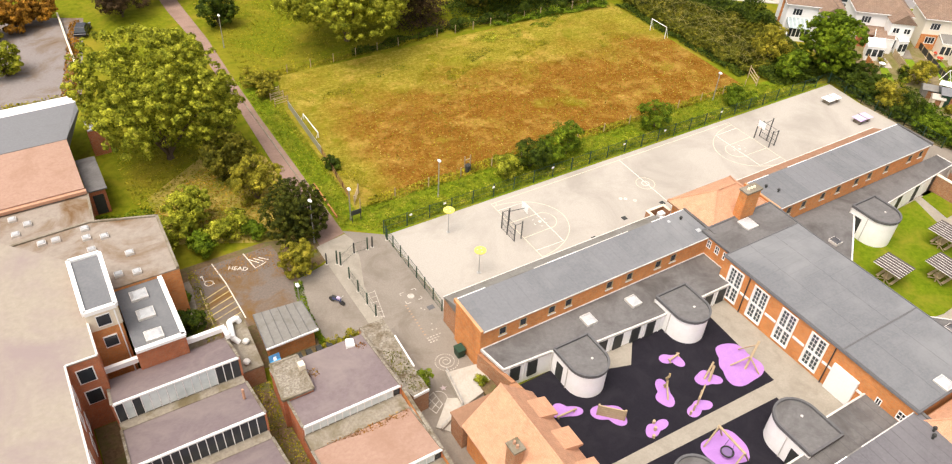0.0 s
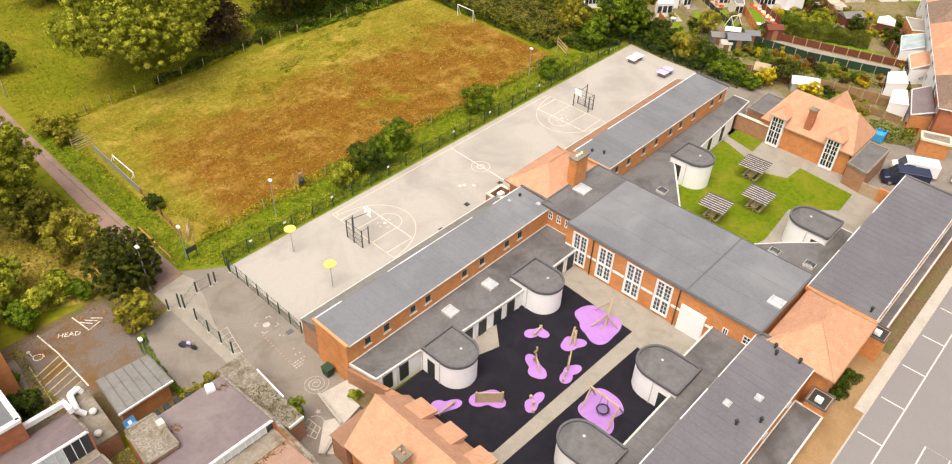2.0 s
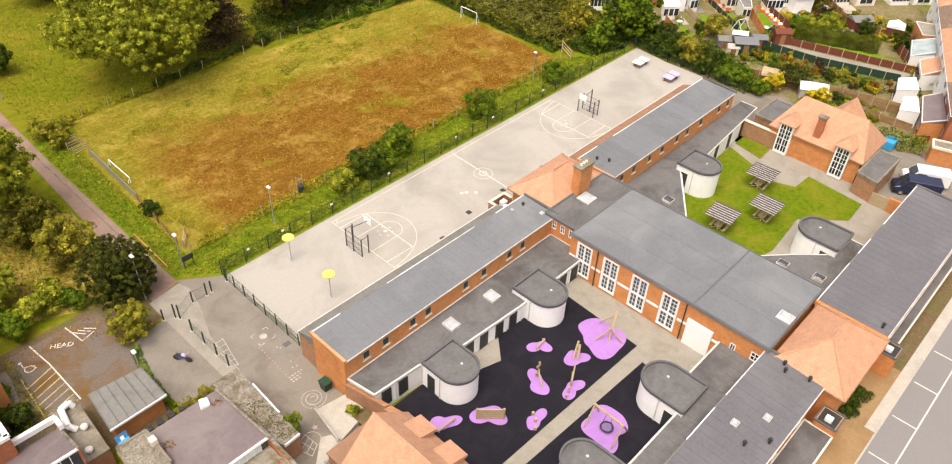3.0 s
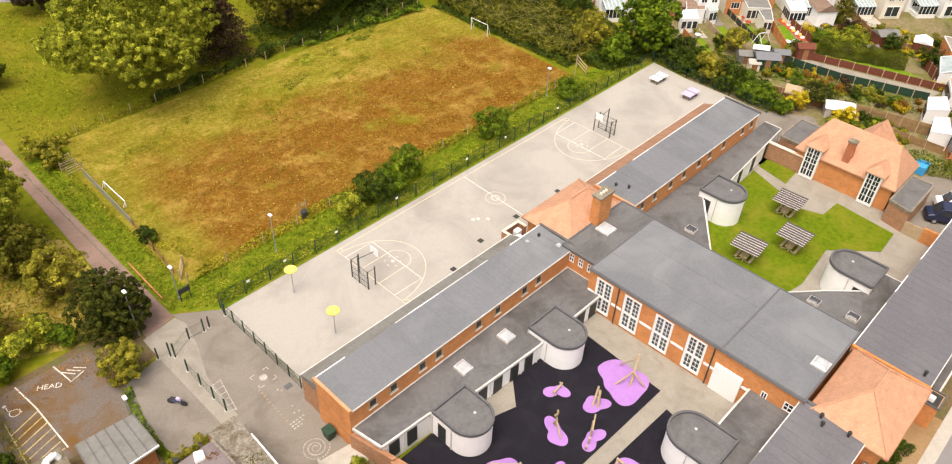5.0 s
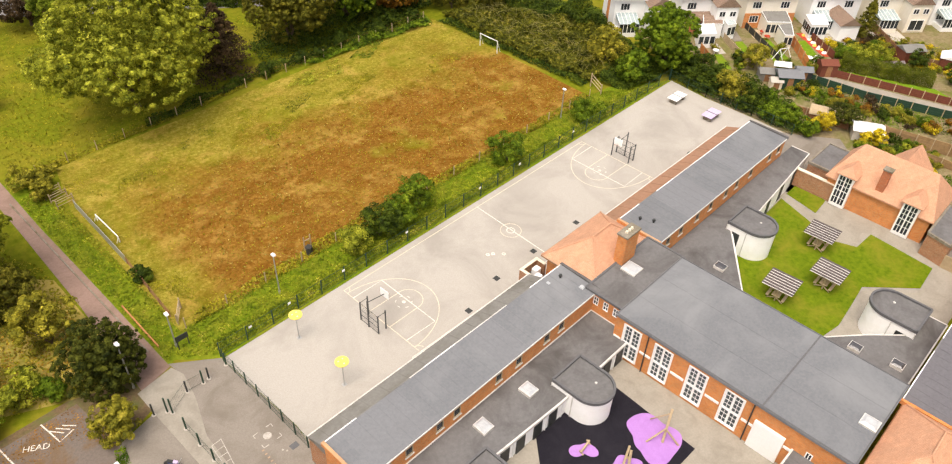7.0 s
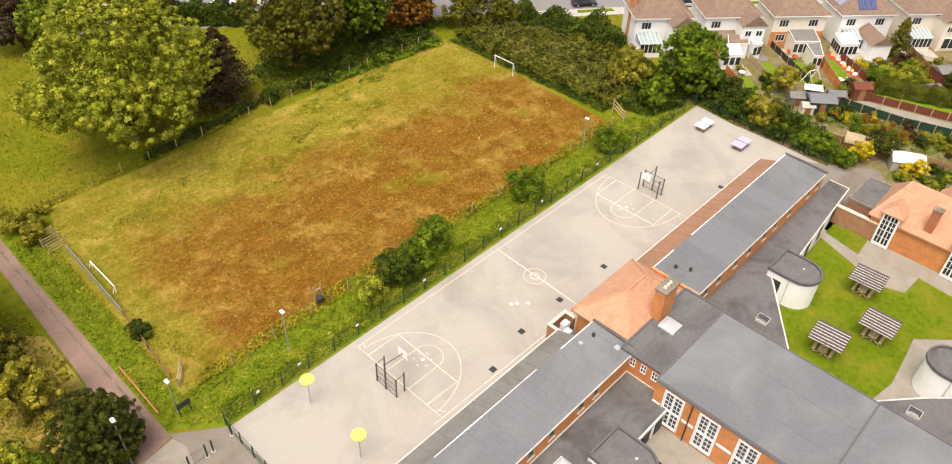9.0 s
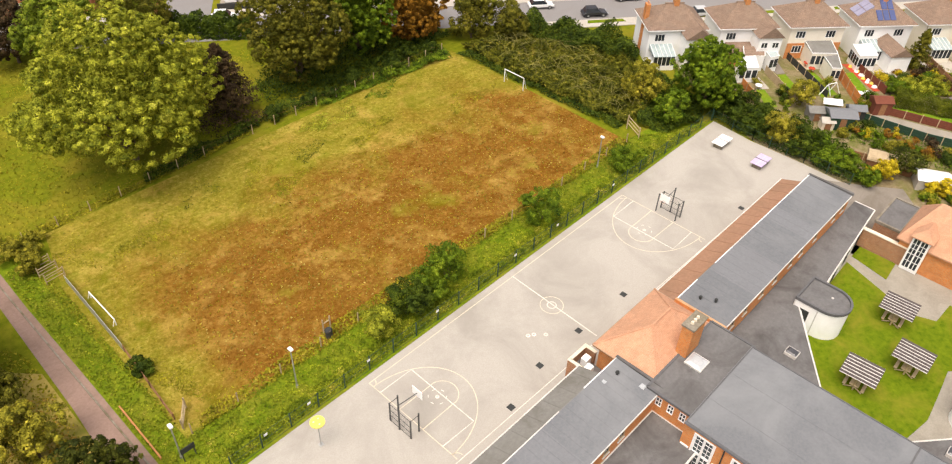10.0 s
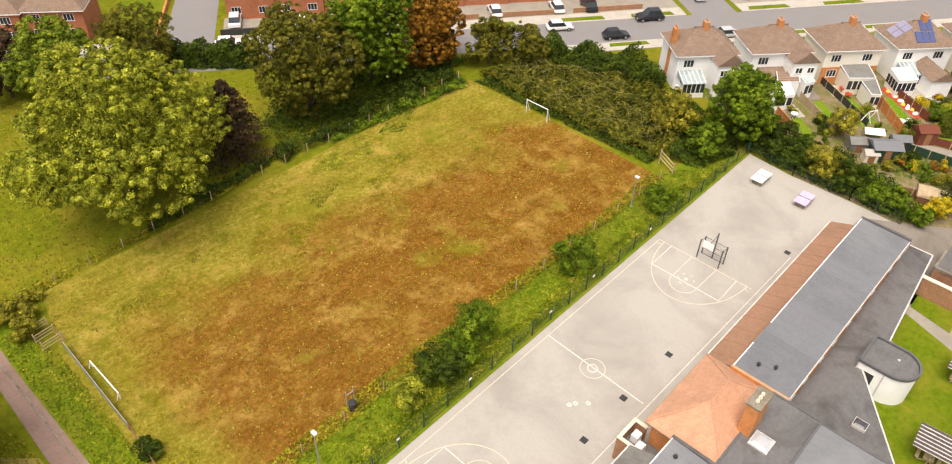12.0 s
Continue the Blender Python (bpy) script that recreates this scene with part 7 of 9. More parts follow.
def crown_points(rng, rx, rz, zc, lobes, count, spread=0.62, flat=1.0, even=0.0):
    """Places and headings over a crown of big lobes, each a heap of small leafy puffs."""
    d = rng.normal(0, 1, (lobes, 3))
    d[:, 2] = d[:, 2] * flat + 0.15
    d /= np.linalg.norm(d, axis=1)[:, None]
    size = np.array([rx, rx, rz])
    c = d * size * spread * rng.uniform(0.75, 1.12, lobes)[:, None]
    r = (1 - spread) * (1.0 + (1 - even) * rng.uniform(-0.3, 0.36, lobes))
    puffs = max(14, count // 66)
    own = rng.integers(0, lobes, puffs)
    q = rng.normal(0, 1, (puffs, 3)) + d[own] * 0.9
    q[:, 2] += 0.2
    q /= np.linalg.norm(q, axis=1)[:, None]
    pc = c[own] + q * r[own][:, None] * size * rng.uniform(0.78, 1.02, puffs)[:, None]
    pr = (4.1 * rx * rx / puffs) ** 0.5 * rng.uniform(0.5, 1.35, puffs)
    which = rng.integers(0, puffs, count)
    u = rng.normal(0, 1, (count, 3)) + q[which] * 0.7
    u[:, 2] += 0.75
    u /= np.linalg.norm(u, axis=1)[:, None]
    shell = np.where(rng.random(count) < 0.85, rng.uniform(0.82, 1.08, count), rng.uniform(0.2, 0.8, count))
    p = pc[which] + u * (pr[which] * shell)[:, None] * np.array([1, 1, 0.8])
    p[:, 2] += zc
    return p, u, c


def tree(x, y, h, rx, mat, label, seed, low=0.25, amount=5000, leafs=0.45, lobes=22, name="tree", spread=0.62, trunk=None, group="", even=0.0):
    rng = np.random.default_rng(seed)
    t = thing(name, (x, y, 0), label, name.split("_")[-1], group)
    zlow = h * low
    zc, rz = (h + zlow) / 2, (h - zlow) / 2
    count = int(amount * (2.7 if rx > 4 else 1.6))
    leafs = leafs * (0.62 if rx > 4 else 0.8)
    p, q, c = crown_points(rng, rx, rz, zc, lobes, count, spread, even=even)
    k = count // 7
    core = rng.normal(0, 1, (k, 3))
    core *= (rng.uniform(0.25, 0.62, k) / np.linalg.norm(core, axis=1))[:, None]
    p = np.concatenate([p, core * np.array([rx, rx, rz]) + np.array([0, 0, zc])])
    q = np.concatenate([q, core])
    keep = p[:, 2] > 0.05
    me = leaf_mesh("crown", p[keep], q[keep], leafs, rng, 0.32)
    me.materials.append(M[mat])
    crown = new("crown", me)
    crown.parent = t
    bm = bm_new()
    r0 = trunk or max(0.06, h * 0.028)
    fork = max(0.3, zlow * 1.1)
    rod(bm, (0, 0, -0.1), (0, 0, fork), r0, r0 * 0.75, 8)
    for i in range(min(lobes, 9)):
        e = c[i] + np.array([0, 0, zc])
        mid = (e[0] * 0.45, e[1] * 0.45, fork + (e[2] - fork) * 0.55)
        rod(bm, (0, 0, fork * 0.92), mid, r0 * 0.5, r0 * 0.3, 6)
        rod(bm, mid, tuple(e), r0 * 0.3, r0 * 0.1, 6)
    part("trunk", bm, "bark", t, local=True)
    return t


def conifer(x, y, h, r, mat, label, seed, count=4500):
    rng = np.random.default_rng(seed)
    t = thing("conifer", (x, y, 0), label, "tree")
    limbs = max(60, count // 45)
    k = np.sort(rng.random(limbs)) ** 0.8
    ang = np.arange(limbs) * 2.4 + rng.uniform(-0.4, 0.4, limbs)
    reach = r * (1 - k) ** 0.75 * rng.uniform(0.72, 1.18, limbs) + 0.1
    own = rng.integers(0, limbs, count)
    u = rng.random(count) ** 0.6
    fan = rng.normal(0, 0.16, count) * (1.15 - u * 0.7)
    rad = reach[own] * u
    a2 = ang[own] + fan
    z = h * (0.05 + 0.93 * k[own]) - rad * 0.12 + 0.25 * u * u * reach[own] * 0.4 + rng.normal(0, 0.09, count)
    p = np.stack([rad * np.cos(a2), rad * np.sin(a2), z], 1)
    q = np.stack([np.cos(a2) * 0.5, np.sin(a2) * 0.5, np.full(count, 0.8)], 1)
    me = leaf_mesh("crown", p, q, 0.3, rng, 0.5)
    me.materials.append(M[mat])
    crown = new("crown", me)
    crown.parent = t
    part("trunk", rod(bm_new(), (0, 0, -0.1), (0, 0, h * 0.95), h * 0.02, 0.02), "bark", t, local=True)
    return t


def hedge(pts, w, h, mat, label, seed, density=34, leafs=0.22, name="hedge"):
    """A clipped or ragged hedge along a line."""
    rng = np.random.default_rng(seed)
    ps, qs = [], []
    x0, y0 = pts[0]
    for (ax, ay), (bx_, by_) in zip(pts, pts[1:]):
        ln = math.hypot(bx_ - ax, by_ - ay)
        n = int(ln * (w + 2 * h) * density)
        u = rng.uniform(0, 1, n)
        a = rng.uniform(-1, 1, n)
        tall = h * (0.92 + 0.12 * np.sin(u * ln * 1.7 + seed) + 0.05 * np.sin(u * ln * 5.1))
        side = np.where(np.abs(a) < w / (w + 2 * h), 0, np.sign(a))
        wob = 1 + 0.12 * np.sin(u * ln * 2.3)
        off = np.where(side == 0, rng.uniform(-0.5, 0.5, n) * w, side * w * 0.5 * rng.uniform(0.75, 1.08, n)) * wob
        z = np.where(side == 0, tall * rng.uniform(0.85, 1.05, n), tall * rng.uniform(0.02, 1.0, n))
        dx, dy = (bx_ - ax) / ln, (by_ - ay) / ln
        ps.append(np.stack([ax + dx * ln * u - dy * off - x0, ay + dy * ln * u + dx * off - y0, z], 1))
        qs.append(np.stack([-dy * side, dx * side, np.where(side == 0, 1.0, 0.35)], 1))
    me = leaf_mesh(name, np.concatenate(ps), np.concatenate(qs), leafs, rng, 0.55)
    me.materials.append(M[mat])
    ob = new(name, me)
    ob.location = (x0, y0, 0)
    return tagged(ob, label, "hedge")


def scatter(name, poly, n, size, mat, label, seed, zmax, clump=0.0, tall=0.0, z0=0.0):
    """Plants that nobody could count, over an outline in the plan."""
    rng = np.random.default_rng(seed)
    xs, ys = [p[0] for p in poly], [p[1] for p in poly]
    out = np.zeros((0, 2))
    while len(out) < n:
        c = np.stack([rng.uniform(min(xs), max(xs), n), rng.uniform(min(ys), max(ys), n)], 1)
        inside = np.zeros(n, bool)
        for (ax, ay), (bx_, by_) in zip(poly, poly[1:] + poly[:1]):
            hit = ((ay > c[:, 1]) != (by_ > c[:, 1])) & (c[:, 0] < (bx_ - ax) * (c[:, 1] - ay) / (by_ - ay + 1e-12) + ax)
            inside ^= hit
        out = np.concatenate([out, c[inside]])
    out = out[:n]
    hump = 0.5 + 0.25 * np.sin(out[:, 0] * 0.9 + 1.3 * np.sin(out[:, 1] * 0.6)) + 0.25 * np.sin(out[:, 1] * 1.1 + 1.7 * np.sin(out[:, 0] * 0.5 + 2))
    z = zmax * (hump if clump else 1.0) * rng.uniform(0.35 if clump else 0.1, 1.0, n) + z0
    p = np.stack([out[:, 0], out[:, 1], z], 1)
    q = np.stack([rng.normal(0, 0.5, n), rng.normal(0, 0.5, n), np.full(n, 0.25 if tall else 1.0)], 1)
    me = leaf_mesh(name, p, q, size, rng, 0.5)
    me.materials.append(M[mat])
    return tagged(new(name, me), label, "plants", kind="stuff")


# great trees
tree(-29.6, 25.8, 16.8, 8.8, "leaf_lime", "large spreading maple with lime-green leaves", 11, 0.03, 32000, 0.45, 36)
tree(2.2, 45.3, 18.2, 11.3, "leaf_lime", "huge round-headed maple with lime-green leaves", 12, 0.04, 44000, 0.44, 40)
tree(27.6, 47.2, 14.6, 7.1, "leaf_dull", "tall dense tree with dull olive leaves", 13, 0.03, 34000, 0.42, 36)
tree(38.6, 47.4, 15.8, 6.6, "leaf_mid", "tall horse chestnut with bright green leaves", 14, 0.03, 32000, 0.48, 32)
tree(47.7, 45.8, 12.2, 5.5, "leaf_autumn", "horse chestnut with rusty autumn leaves", 15, 0.03, 30000, 0.46, 32)
tree(54.6, 39.8, 6.6, 3.7, "leaf_dull", "dull olive shrubby tree at the field's corner", 16, 0.05, 9000, 0.34, 18)
tree(58.8, 36.4, 6.2, 3.5, "leaf_dull", "dull olive shrubby tree by the street", 17, 0.05, 9000, 0.34, 18)
tree(6.2, 69.8, 12.6, 5.6, "leaf_fresh", "broad tree with light-green leaves", 18, 0.12, 11000, 0.5, 26)
tree(2.2, 78.0, 9.5, 5.4, "leaf_purple", "tree with dark copper-purple leaves", 19, 0.08, 9000, 0.45, 24)
tree(17.8, 71.6, 10.2, 5.0, "leaf_dull", "broad olive-green tree beside the hedge", 20, 0.05, 9000, 0.4, 24)
conifer(15.4, 46.0, 10.4, 5.2, "leaf_purple", "dark purple-brown spruce by the fence", 21, 16000)
tree(63.4, 4.4, 9.2, 5.2, "leaf_mid", "rounded tree with rich green leaves", 22, 0.04, 18000, 0.42, 28)
tree(57.8, 10.6, 5.8, 2.9, "leaf_olive", "small tree with yellowish olive leaves", 23, 0.05, 4500, 0.3, 16)
tree(56.2, 5.4, 4.6, 2.4, "leaf_mid", "small grey-green tree by the fence", 24, 0.04, 3500, 0.3, 14)
tree(-24.5, 18.2, 6.4, 3.1, "leaf_dull", "dark spreading yew under the maple", 25, 0.03, 9000, 0.26, 22, spread=0.5)
tree(-21.6, 5.4, 6.9, 3.6, "leaf_yew", "dense rounded yew beside the lane", 26, -0.2, 26000, 0.22, 60, spread=0.4, even=0.75)
tree(-23.6, -0.6, 3.9, 2.0, "leaf_olive", "round olive-green bush by the car park", 27, 0.02, 5000, 0.24, 18, name="bush", spread=0.5)
tree(-23.2, 12.8, 5.4, 2.7, "leaf_olive", "small tree with dull yellow-green leaves", 28, 0.05, 4500, 0.3, 16)
tree(-31.0, 11.8, 4.6, 2.7, "leaf_lime", "leafy light-green bush by the wall", 30, 0.04, 5500, 0.3, 18, name="bush")
tree(-34.0, 9.2, 3.6, 2.1, "leaf_lime", "leafy light-green bush by the wall", 31, 0.04, 4000, 0.28, 16, name="bush")
tree(-28.0, 8.3, 2.8, 2.2, "leaf_lime", "low light-green bush by the car park", 32, 0.03, 3500, 0.26, 14, name="bush")
tree(-31.5, 7.4, 2.4, 1.9, "leaf_mid", "low mid-green bush by the car park", 33, 0.03, 3000, 0.26, 14, name="bush")
tree(-25.6, 7.0, 1.8, 1.3, "leaf_mid", "low mid-green bush by the car park", 34, 0.03, 1800, 0.24, 10, name="bush")
tree(-35.2, -3.4, 2.6, 1.5, "leaf_dark", "dark-green bush against a brick wall", 35, 0.03, 2600, 0.24, 12, name="bush")
tree(-35.4, 0.4, 2.2, 1.2, "leaf_mid", "green bush against a brick wall", 36, 0.03, 2000, 0.24, 12, name="bush")
tree(-13.6, 58.4, 5.4, 3.0, "leaf_dark", "dark round tree on the meadow", 37, 0.04, 6000, 0.35, 18)
tree(-20.0, 73.0, 8.0, 5.0, "leaf_dark", "dark tree beside the lane", 38, 0.05, 6000, 0.4, 18)
tree(-26.0, 68.0, 6.0, 4.6, "leaf_purple", "dark copper-leaved tree by the lane", 39, 0.05, 6000, 0.4, 18)
tree(-45.6, 68.0, 5.0, 3.2, "leaf_olive", "olive-green tree behind the derelict lot", 40, 0.05, 6000, 0.4, 18)
tree(-41.0, 69.4, 4.6, 3.0, "leaf_autumn", "tree turning orange behind the derelict lot", 41, 0.05, 6000, 0.4, 18)
tree(-37.2, 71.0, 4.2, 2.6, "leaf_autumn", "tree turning orange beside the lane", 42, 0.05, 5000, 0.4, 18)
tree(-44.0, 55.5, 5.6, 2.6, "leaf_lime", "light-green tree on the derelict lot", 43, 0.05, 4000, 0.35, 16)
tree(-51.0, 64.5, 5.6, 3.8, "leaf_mid", "green tree behind the derelict lot", 44, 0.05, 5000, 0.4, 18)
# shrubs on the verge
for i, (x, y, h, r, m, lab) in enumerate(((4.3, 3.6, 2.9, 1.9, "leaf_lime", "light-green bush on the grass verge"), (8.0, 3.9, 3.9, 2.25, "leaf_dark", "dark-green bush on the grass verge"), (10.9, 4.1, 3.2, 1.9, "leaf_mid", "mid-green bush on the grass verge"), (14.0, 4.4, 4.3, 2.3, "leaf_mid", "tall mid-green bush on the grass verge"), (28.4, 3.8, 3.5, 2.4, "leaf_mid", "mid-green bush on the grass verge"), (43.5, 3.2, 2.4, 2.1, "leaf_mid", "spreading bush near the playground's corner"), (-13.4, 15.2, 1.4, 1.1, "leaf_dark", "low dark bush by the field's corner"), (-15.3, 38.0, 2.6, 1.7, "leaf_olive", "dull olive bush beside the lane"), (-14.6, 34.0, 2.0, 1.2, "leaf_olive", "dull olive bush beside the lane"))):
    tree(x, y, h, r, m, lab, 60 + i, 0.03, int(1500 * r), 0.24, 14, name="bush")
rng0 = random.Random(7)
# the next three use dark leaves to paint the shade under the trees
scatter("edge_scrub", [(17.0, 41.6), (24, 40.0), (30, 40.6), (36, 39.0), (48.5, 38.6), (49.5, 43.5), (34, 45.0), (20, 44.0)], 6000, 0.32, "leaf_dark", "scrub under the trees at the field's edge, coloured dark for their shade", 90, 1.2, clump=1)
scatter("edge_scrub", [(0.5, 39.7), (9, 40.2), (17, 41.0), (17.5, 42.8), (8, 42.0), (1, 41.0)], 3600, 0.28, "leaf_dark", "brambles along the old fence, coloured dark for the maple's shade", 88, 1.1, clump=1)
scatter("edge_scrub", [(20.5, 44.5), (34, 43.5), (49, 42.5), (53.5, 40.5), (53, 48), (44, 52.5), (30, 53), (22, 50)], 9000, 0.36, "leaf_dark", "undergrowth coloured dark for the shade beneath the great trees", 89, 2.4, clump=1)
scatter("edge_scrub", [(24.0, 39.4), (36, 38.6), (48.0, 37.2), (48.6, 39.6), (30, 41.0)], 4000, 0.3, "leaf_mid", "green brambles at the field's edge", 91, 1.2, clump=1)
scatter("edge_scrub", [(-13.5, 39.2), (9, 39.8), (16, 40.4), (12, 41.2), (-13.5, 40.4)], 2200, 0.26, "blade", "long rough grass along the old fence", 92, 0.5, clump=1)
for i in range(7):
    x = 20 + i * 4.4 + rng0.uniform(-1.2, 1.2)
    r = rng0.uniform(1.0, 1.9)
    tree(x, 40.9 + rng0.uniform(-0.8, 0.9), r * 1.35, r, rng0.choice(("leaf_dark", "leaf_mid", "leaf_dark")), "scrubby bush along the field's far edge", 95 + i, 0.03, int(1000 * r), 0.26, 11, name="bush", group="field edge bushes")
# eastern hedge and shrubs
for i, (x, y, h, r, m) in enumerate(((63.4, 1.6, 3.4, 2.3, "leaf_dark"), (62.6, -1.6, 2.9, 2.1, "leaf_dark"), (62.4, -4.4, 2.8, 2.0, "leaf_dark"), (63.0, -7.4, 4.0, 2.7, "leaf_olive"), (62.4, -10.6, 3.3, 2.3, "leaf_dark"), (62.6, -13.4, 2.7, 2.0, "leaf_mid"), (62.4, -16.2, 2.5, 1.9, "leaf_mid"), (61.8, -18.8, 2.2, 1.6, "leaf_mid"), (66.2, 0.0, 3.0, 2.1, "leaf_dark"), (66.0, -4.0, 2.6, 1.9, "leaf_dark"), (65.6, -8.6, 2.4, 1.8, "leaf_dark"), (65.2, -12.2, 2.0, 1.6, "leaf_mid"), (67.2, -21.6, 3.0, 2.2, "leaf_yew"), (63.8, -20.4, 2.9, 1.3, "leaf_yellow"), (63.0, -19.2, 1.8, 0.9, "leaf_yellow"), (66.2, -26.8, 2.0, 1.2, "leaf_yellow"), (65.4, -25.6, 1.6, 0.9, "leaf_yellow"), (62.9, -34.2, 1.6, 0.9, "leaf_yellow"))):
    tree(x, y, h, r, m, "bright yellow-leaved shrub in a garden" if m == "leaf_yellow" else "dense shrub in the hedge east of the playground", 150 + i, 0.02, int(1500 * r), 0.24, 14, name="bush")
scatter("hedge_bottom", [(60.9, 1.6), (60.5, -5), (60.6, -12), (60.2, -18), (61.6, -19), (67.5, -14), (68.0, 1.0), (63, 3)], 9000, 0.26, "leaf_dark", "dark tangled hedge bottom east of the playground", 170, 1.6, clump=1)
hedge([(20.6, 72.6), (30.8, 62.6)], 2.8, 3.3, "leaf_dark", "thick dark-green clipped hedge along the street", 180, 60, 0.4)
hedge([(62.0, -36.2), (63.4, -42.0)], 2.2, 1.9, "leaf_mid", "mid-green clipped garden hedge", 181)
hedge([(-40.2, 15.4), (-34.0, 14.3)], 1.5, 1.7, "leaf_mid", "overgrown green hedge at the roof's foot", 182)
hedge([(83.3, -14.3), (88.0, -26.3)], 2.2, 2.2, "leaf_hedge", "long clipped green garden hedge", 183, 300, 0.13)
scatter("bramble_thicket", [(51.0, 38.4), (57, 36.5), (63.8, 34.5), (69.0, 22.5), (63.5, 10.5), (56.8, 8.6), (51.2, 8.6), (50.2, 22)], 36000, 0.42, "leaf_bramble", "tangled olive bramble thicket", 200, 1.9, clump=1)
scatter("bramble_thicket", [(49.2, 37.8), (52.5, 36.2), (51.6, 8.8), (49.6, 8.8)], 4500, 0.3, "leaf_dark", "dark bramble edge of the thicket", 201, 0.9, clump=1)
scatter("bramble_thicket", [(60, 38), (66.0, 37), (71.5, 26), (69.0, 18.5), (65.5, 17), (62, 29)], 14000, 0.36, "leaf_dark", "dark scrub behind the brambles", 202, 3.4, clump=1)
scatter("bramble_thicket", [(56, 9.5), (63, 12), (67.5, 17), (62, 3.0), (58.5, 2.0), (53.5, 3.6), (52.0, 7.5)], 9000, 0.34, "leaf_dark", "dark tangled scrub beneath the corner trees", 209, 1.8, clump=1)
rng1 = random.Random(31)
bm = bm_new()
for i in range(300):
    cx, cy = rng1.uniform(51.5, 64.0), rng1.uniform(9.5, 35.5)
    if cx > 62.5 - abs(cy - 24) * 0.35:
        continue
    a, ln, top = rng1.uniform(0, 6.28), rng1.uniform(0.8, 1.8), rng1.uniform(1.7, 2.3)
    pts = [(cx + ln * k * math.cos(a), cy + ln * k * math.sin(a), top - 0.55 * k * k) for k in (-1, -0.4, 0.2, 0.9)]
    for p0, p1 in zip(pts, pts[1:]):
        rod(bm, p0, p1, 0.022, 0.018, 3)
solo("bramble_stems", bm, "stem", "arching tan bramble stems over the thicket", "plants", "stuff")
scatter("field_grass", [(-13.4, 6.4), (48.2, 6.2), (49.0, 38.5), (-11.0, 38.8)], 12000, 0.2, "blade", "tufts of green and yellow field grass", 203, 0.12)
scatter("dry_stalks", [(-9.0, 6.6), (48.0, 6.4), (48.5, 24), (20, 28), (-7, 25)], 2400, 0.22, "dock", "rusty dock stalks and dry seed heads", 204, 0.16)
scatter("pale_weeds", [(-8.0, 7.0), (47.5, 7), (48.2, 26), (-6, 28)], 1500, 0.22, "pale_weed", "pale broad-leaved weeds in the field", 205, 0.16)
scatter("verge_grass", [(-16.2, 3.7), (-13.0, 1.3), (58.0, 1.5), (50.0, 6.2), (-14.0, 6.4), (-13.6, 30), (-14.4, 36), (-16.9, 36), (-16.9, 30), (-16.9, 3.9)], 19000, 0.22, "blade_green", "long green grass of the verge", 206, 0.26)
scatter("verge_grass", [(-13.0, 1.3), (58.0, 1.5), (52.0, 3.2), (-13.0, 3.0)], 12000, 0.22, "blade_green", "rank green weeds along the fence", 207, 0.4)
scatter("meadow_grass", [(-15.5, 32), (-11, 40), (12, 41), (30, 58), (0, 80), (-15, 90)], 14000, 0.24, "blade", "green meadow grass under the trees", 208, 0.14)
conifer(95.8, -12.6, 6.6, 2.4, "leaf_dull", "dull olive conifer behind the gardens", 220, 4500)
tree(90.5, -28.6, 3.4, 1.3, "leaf_dark", "clipped dark-green conical shrub at the hedge's end", 221, 0.03, 2200, 0.24, 10, name="bush")
tree(92.0, -22.8, 2.8, 1.5, "leaf_dark", "dark-green shrub in a back garden", 222, 0.03, 2200, 0.24, 10, name="bush")
tree(88.6, -15.0, 1.8, 1.9, "leaf_lime", "spreading lime-green garden shrub", 223, 0.03, 2600, 0.24, 10, name="bush")
tree(90.8, -16.8, 1.6, 1.6, "leaf_lime", "spreading lime-green garden shrub", 224, 0.03, 2200, 0.24, 10, name="bush")
tree(86.6, -13.4, 2.0, 1.5, "leaf_mid", "round green garden shrub", 225, 0.03, 2200, 0.24, 10, name="bush")
tree(73.4, -5.4, 3.6, 2.2, "leaf_olive", "large olive-green garden shrub", 226, 0.03, 3600, 0.26, 12, name="bush")
scatter("rough_grass", [(-35.5, 18), (-33, 9), (-25, 6), (-20, 5), (-19.6, 24), (-24, 34), (-35.5, 34)], 7000, 0.26, "blade", "rough tufted grass under the trees", 230, 0.16)
scatter("rough_grass", [(-34, 16), (-33, 10), (-26, 8), (-20.5, 9), (-20, 18), (-27, 22)], 3000, 0.24, "blade_dry", "dry brown grass under the trees", 231, 0.14)
scatter("lot_weeds", [(-36.4, 46), (-32.2, 69), (-33.6, 69), (-38.6, 46)], 1800, 0.3, "leaf_autumn", "rusty weeds along the derelict lot", 232, 0.35)
scatter("lot_weeds", [(-60, 44.2), (-40, 44.2), (-37, 46.5), (-60, 47.5)], 1800, 0.3, "leaf_olive", "olive weeds along the derelict lot", 233, 0.5)


def weed_patch(cx, cy, rx, ry, mat, n, label, seed, tall=0.14, turn=0.3):
    """A ragged low clump of weeds in the field."""
    pts = []
    for i in range(22):
        a = 2 * math.pi * i / 22
        k = 1 + 0.28 * math.sin(3 * a + seed) + 0.18 * math.sin(7 * a + seed * 2)
        u, v = rx * k * math.cos(a), ry * k * math.sin(a)
        pts.append((cx + u * math.cos(turn) - v * math.sin(turn), cy + u * math.sin(turn) + v * math.cos(turn)))
    scatter("weed_patch", pts, n, 0.2, mat, label, seed, tall, clump=1)


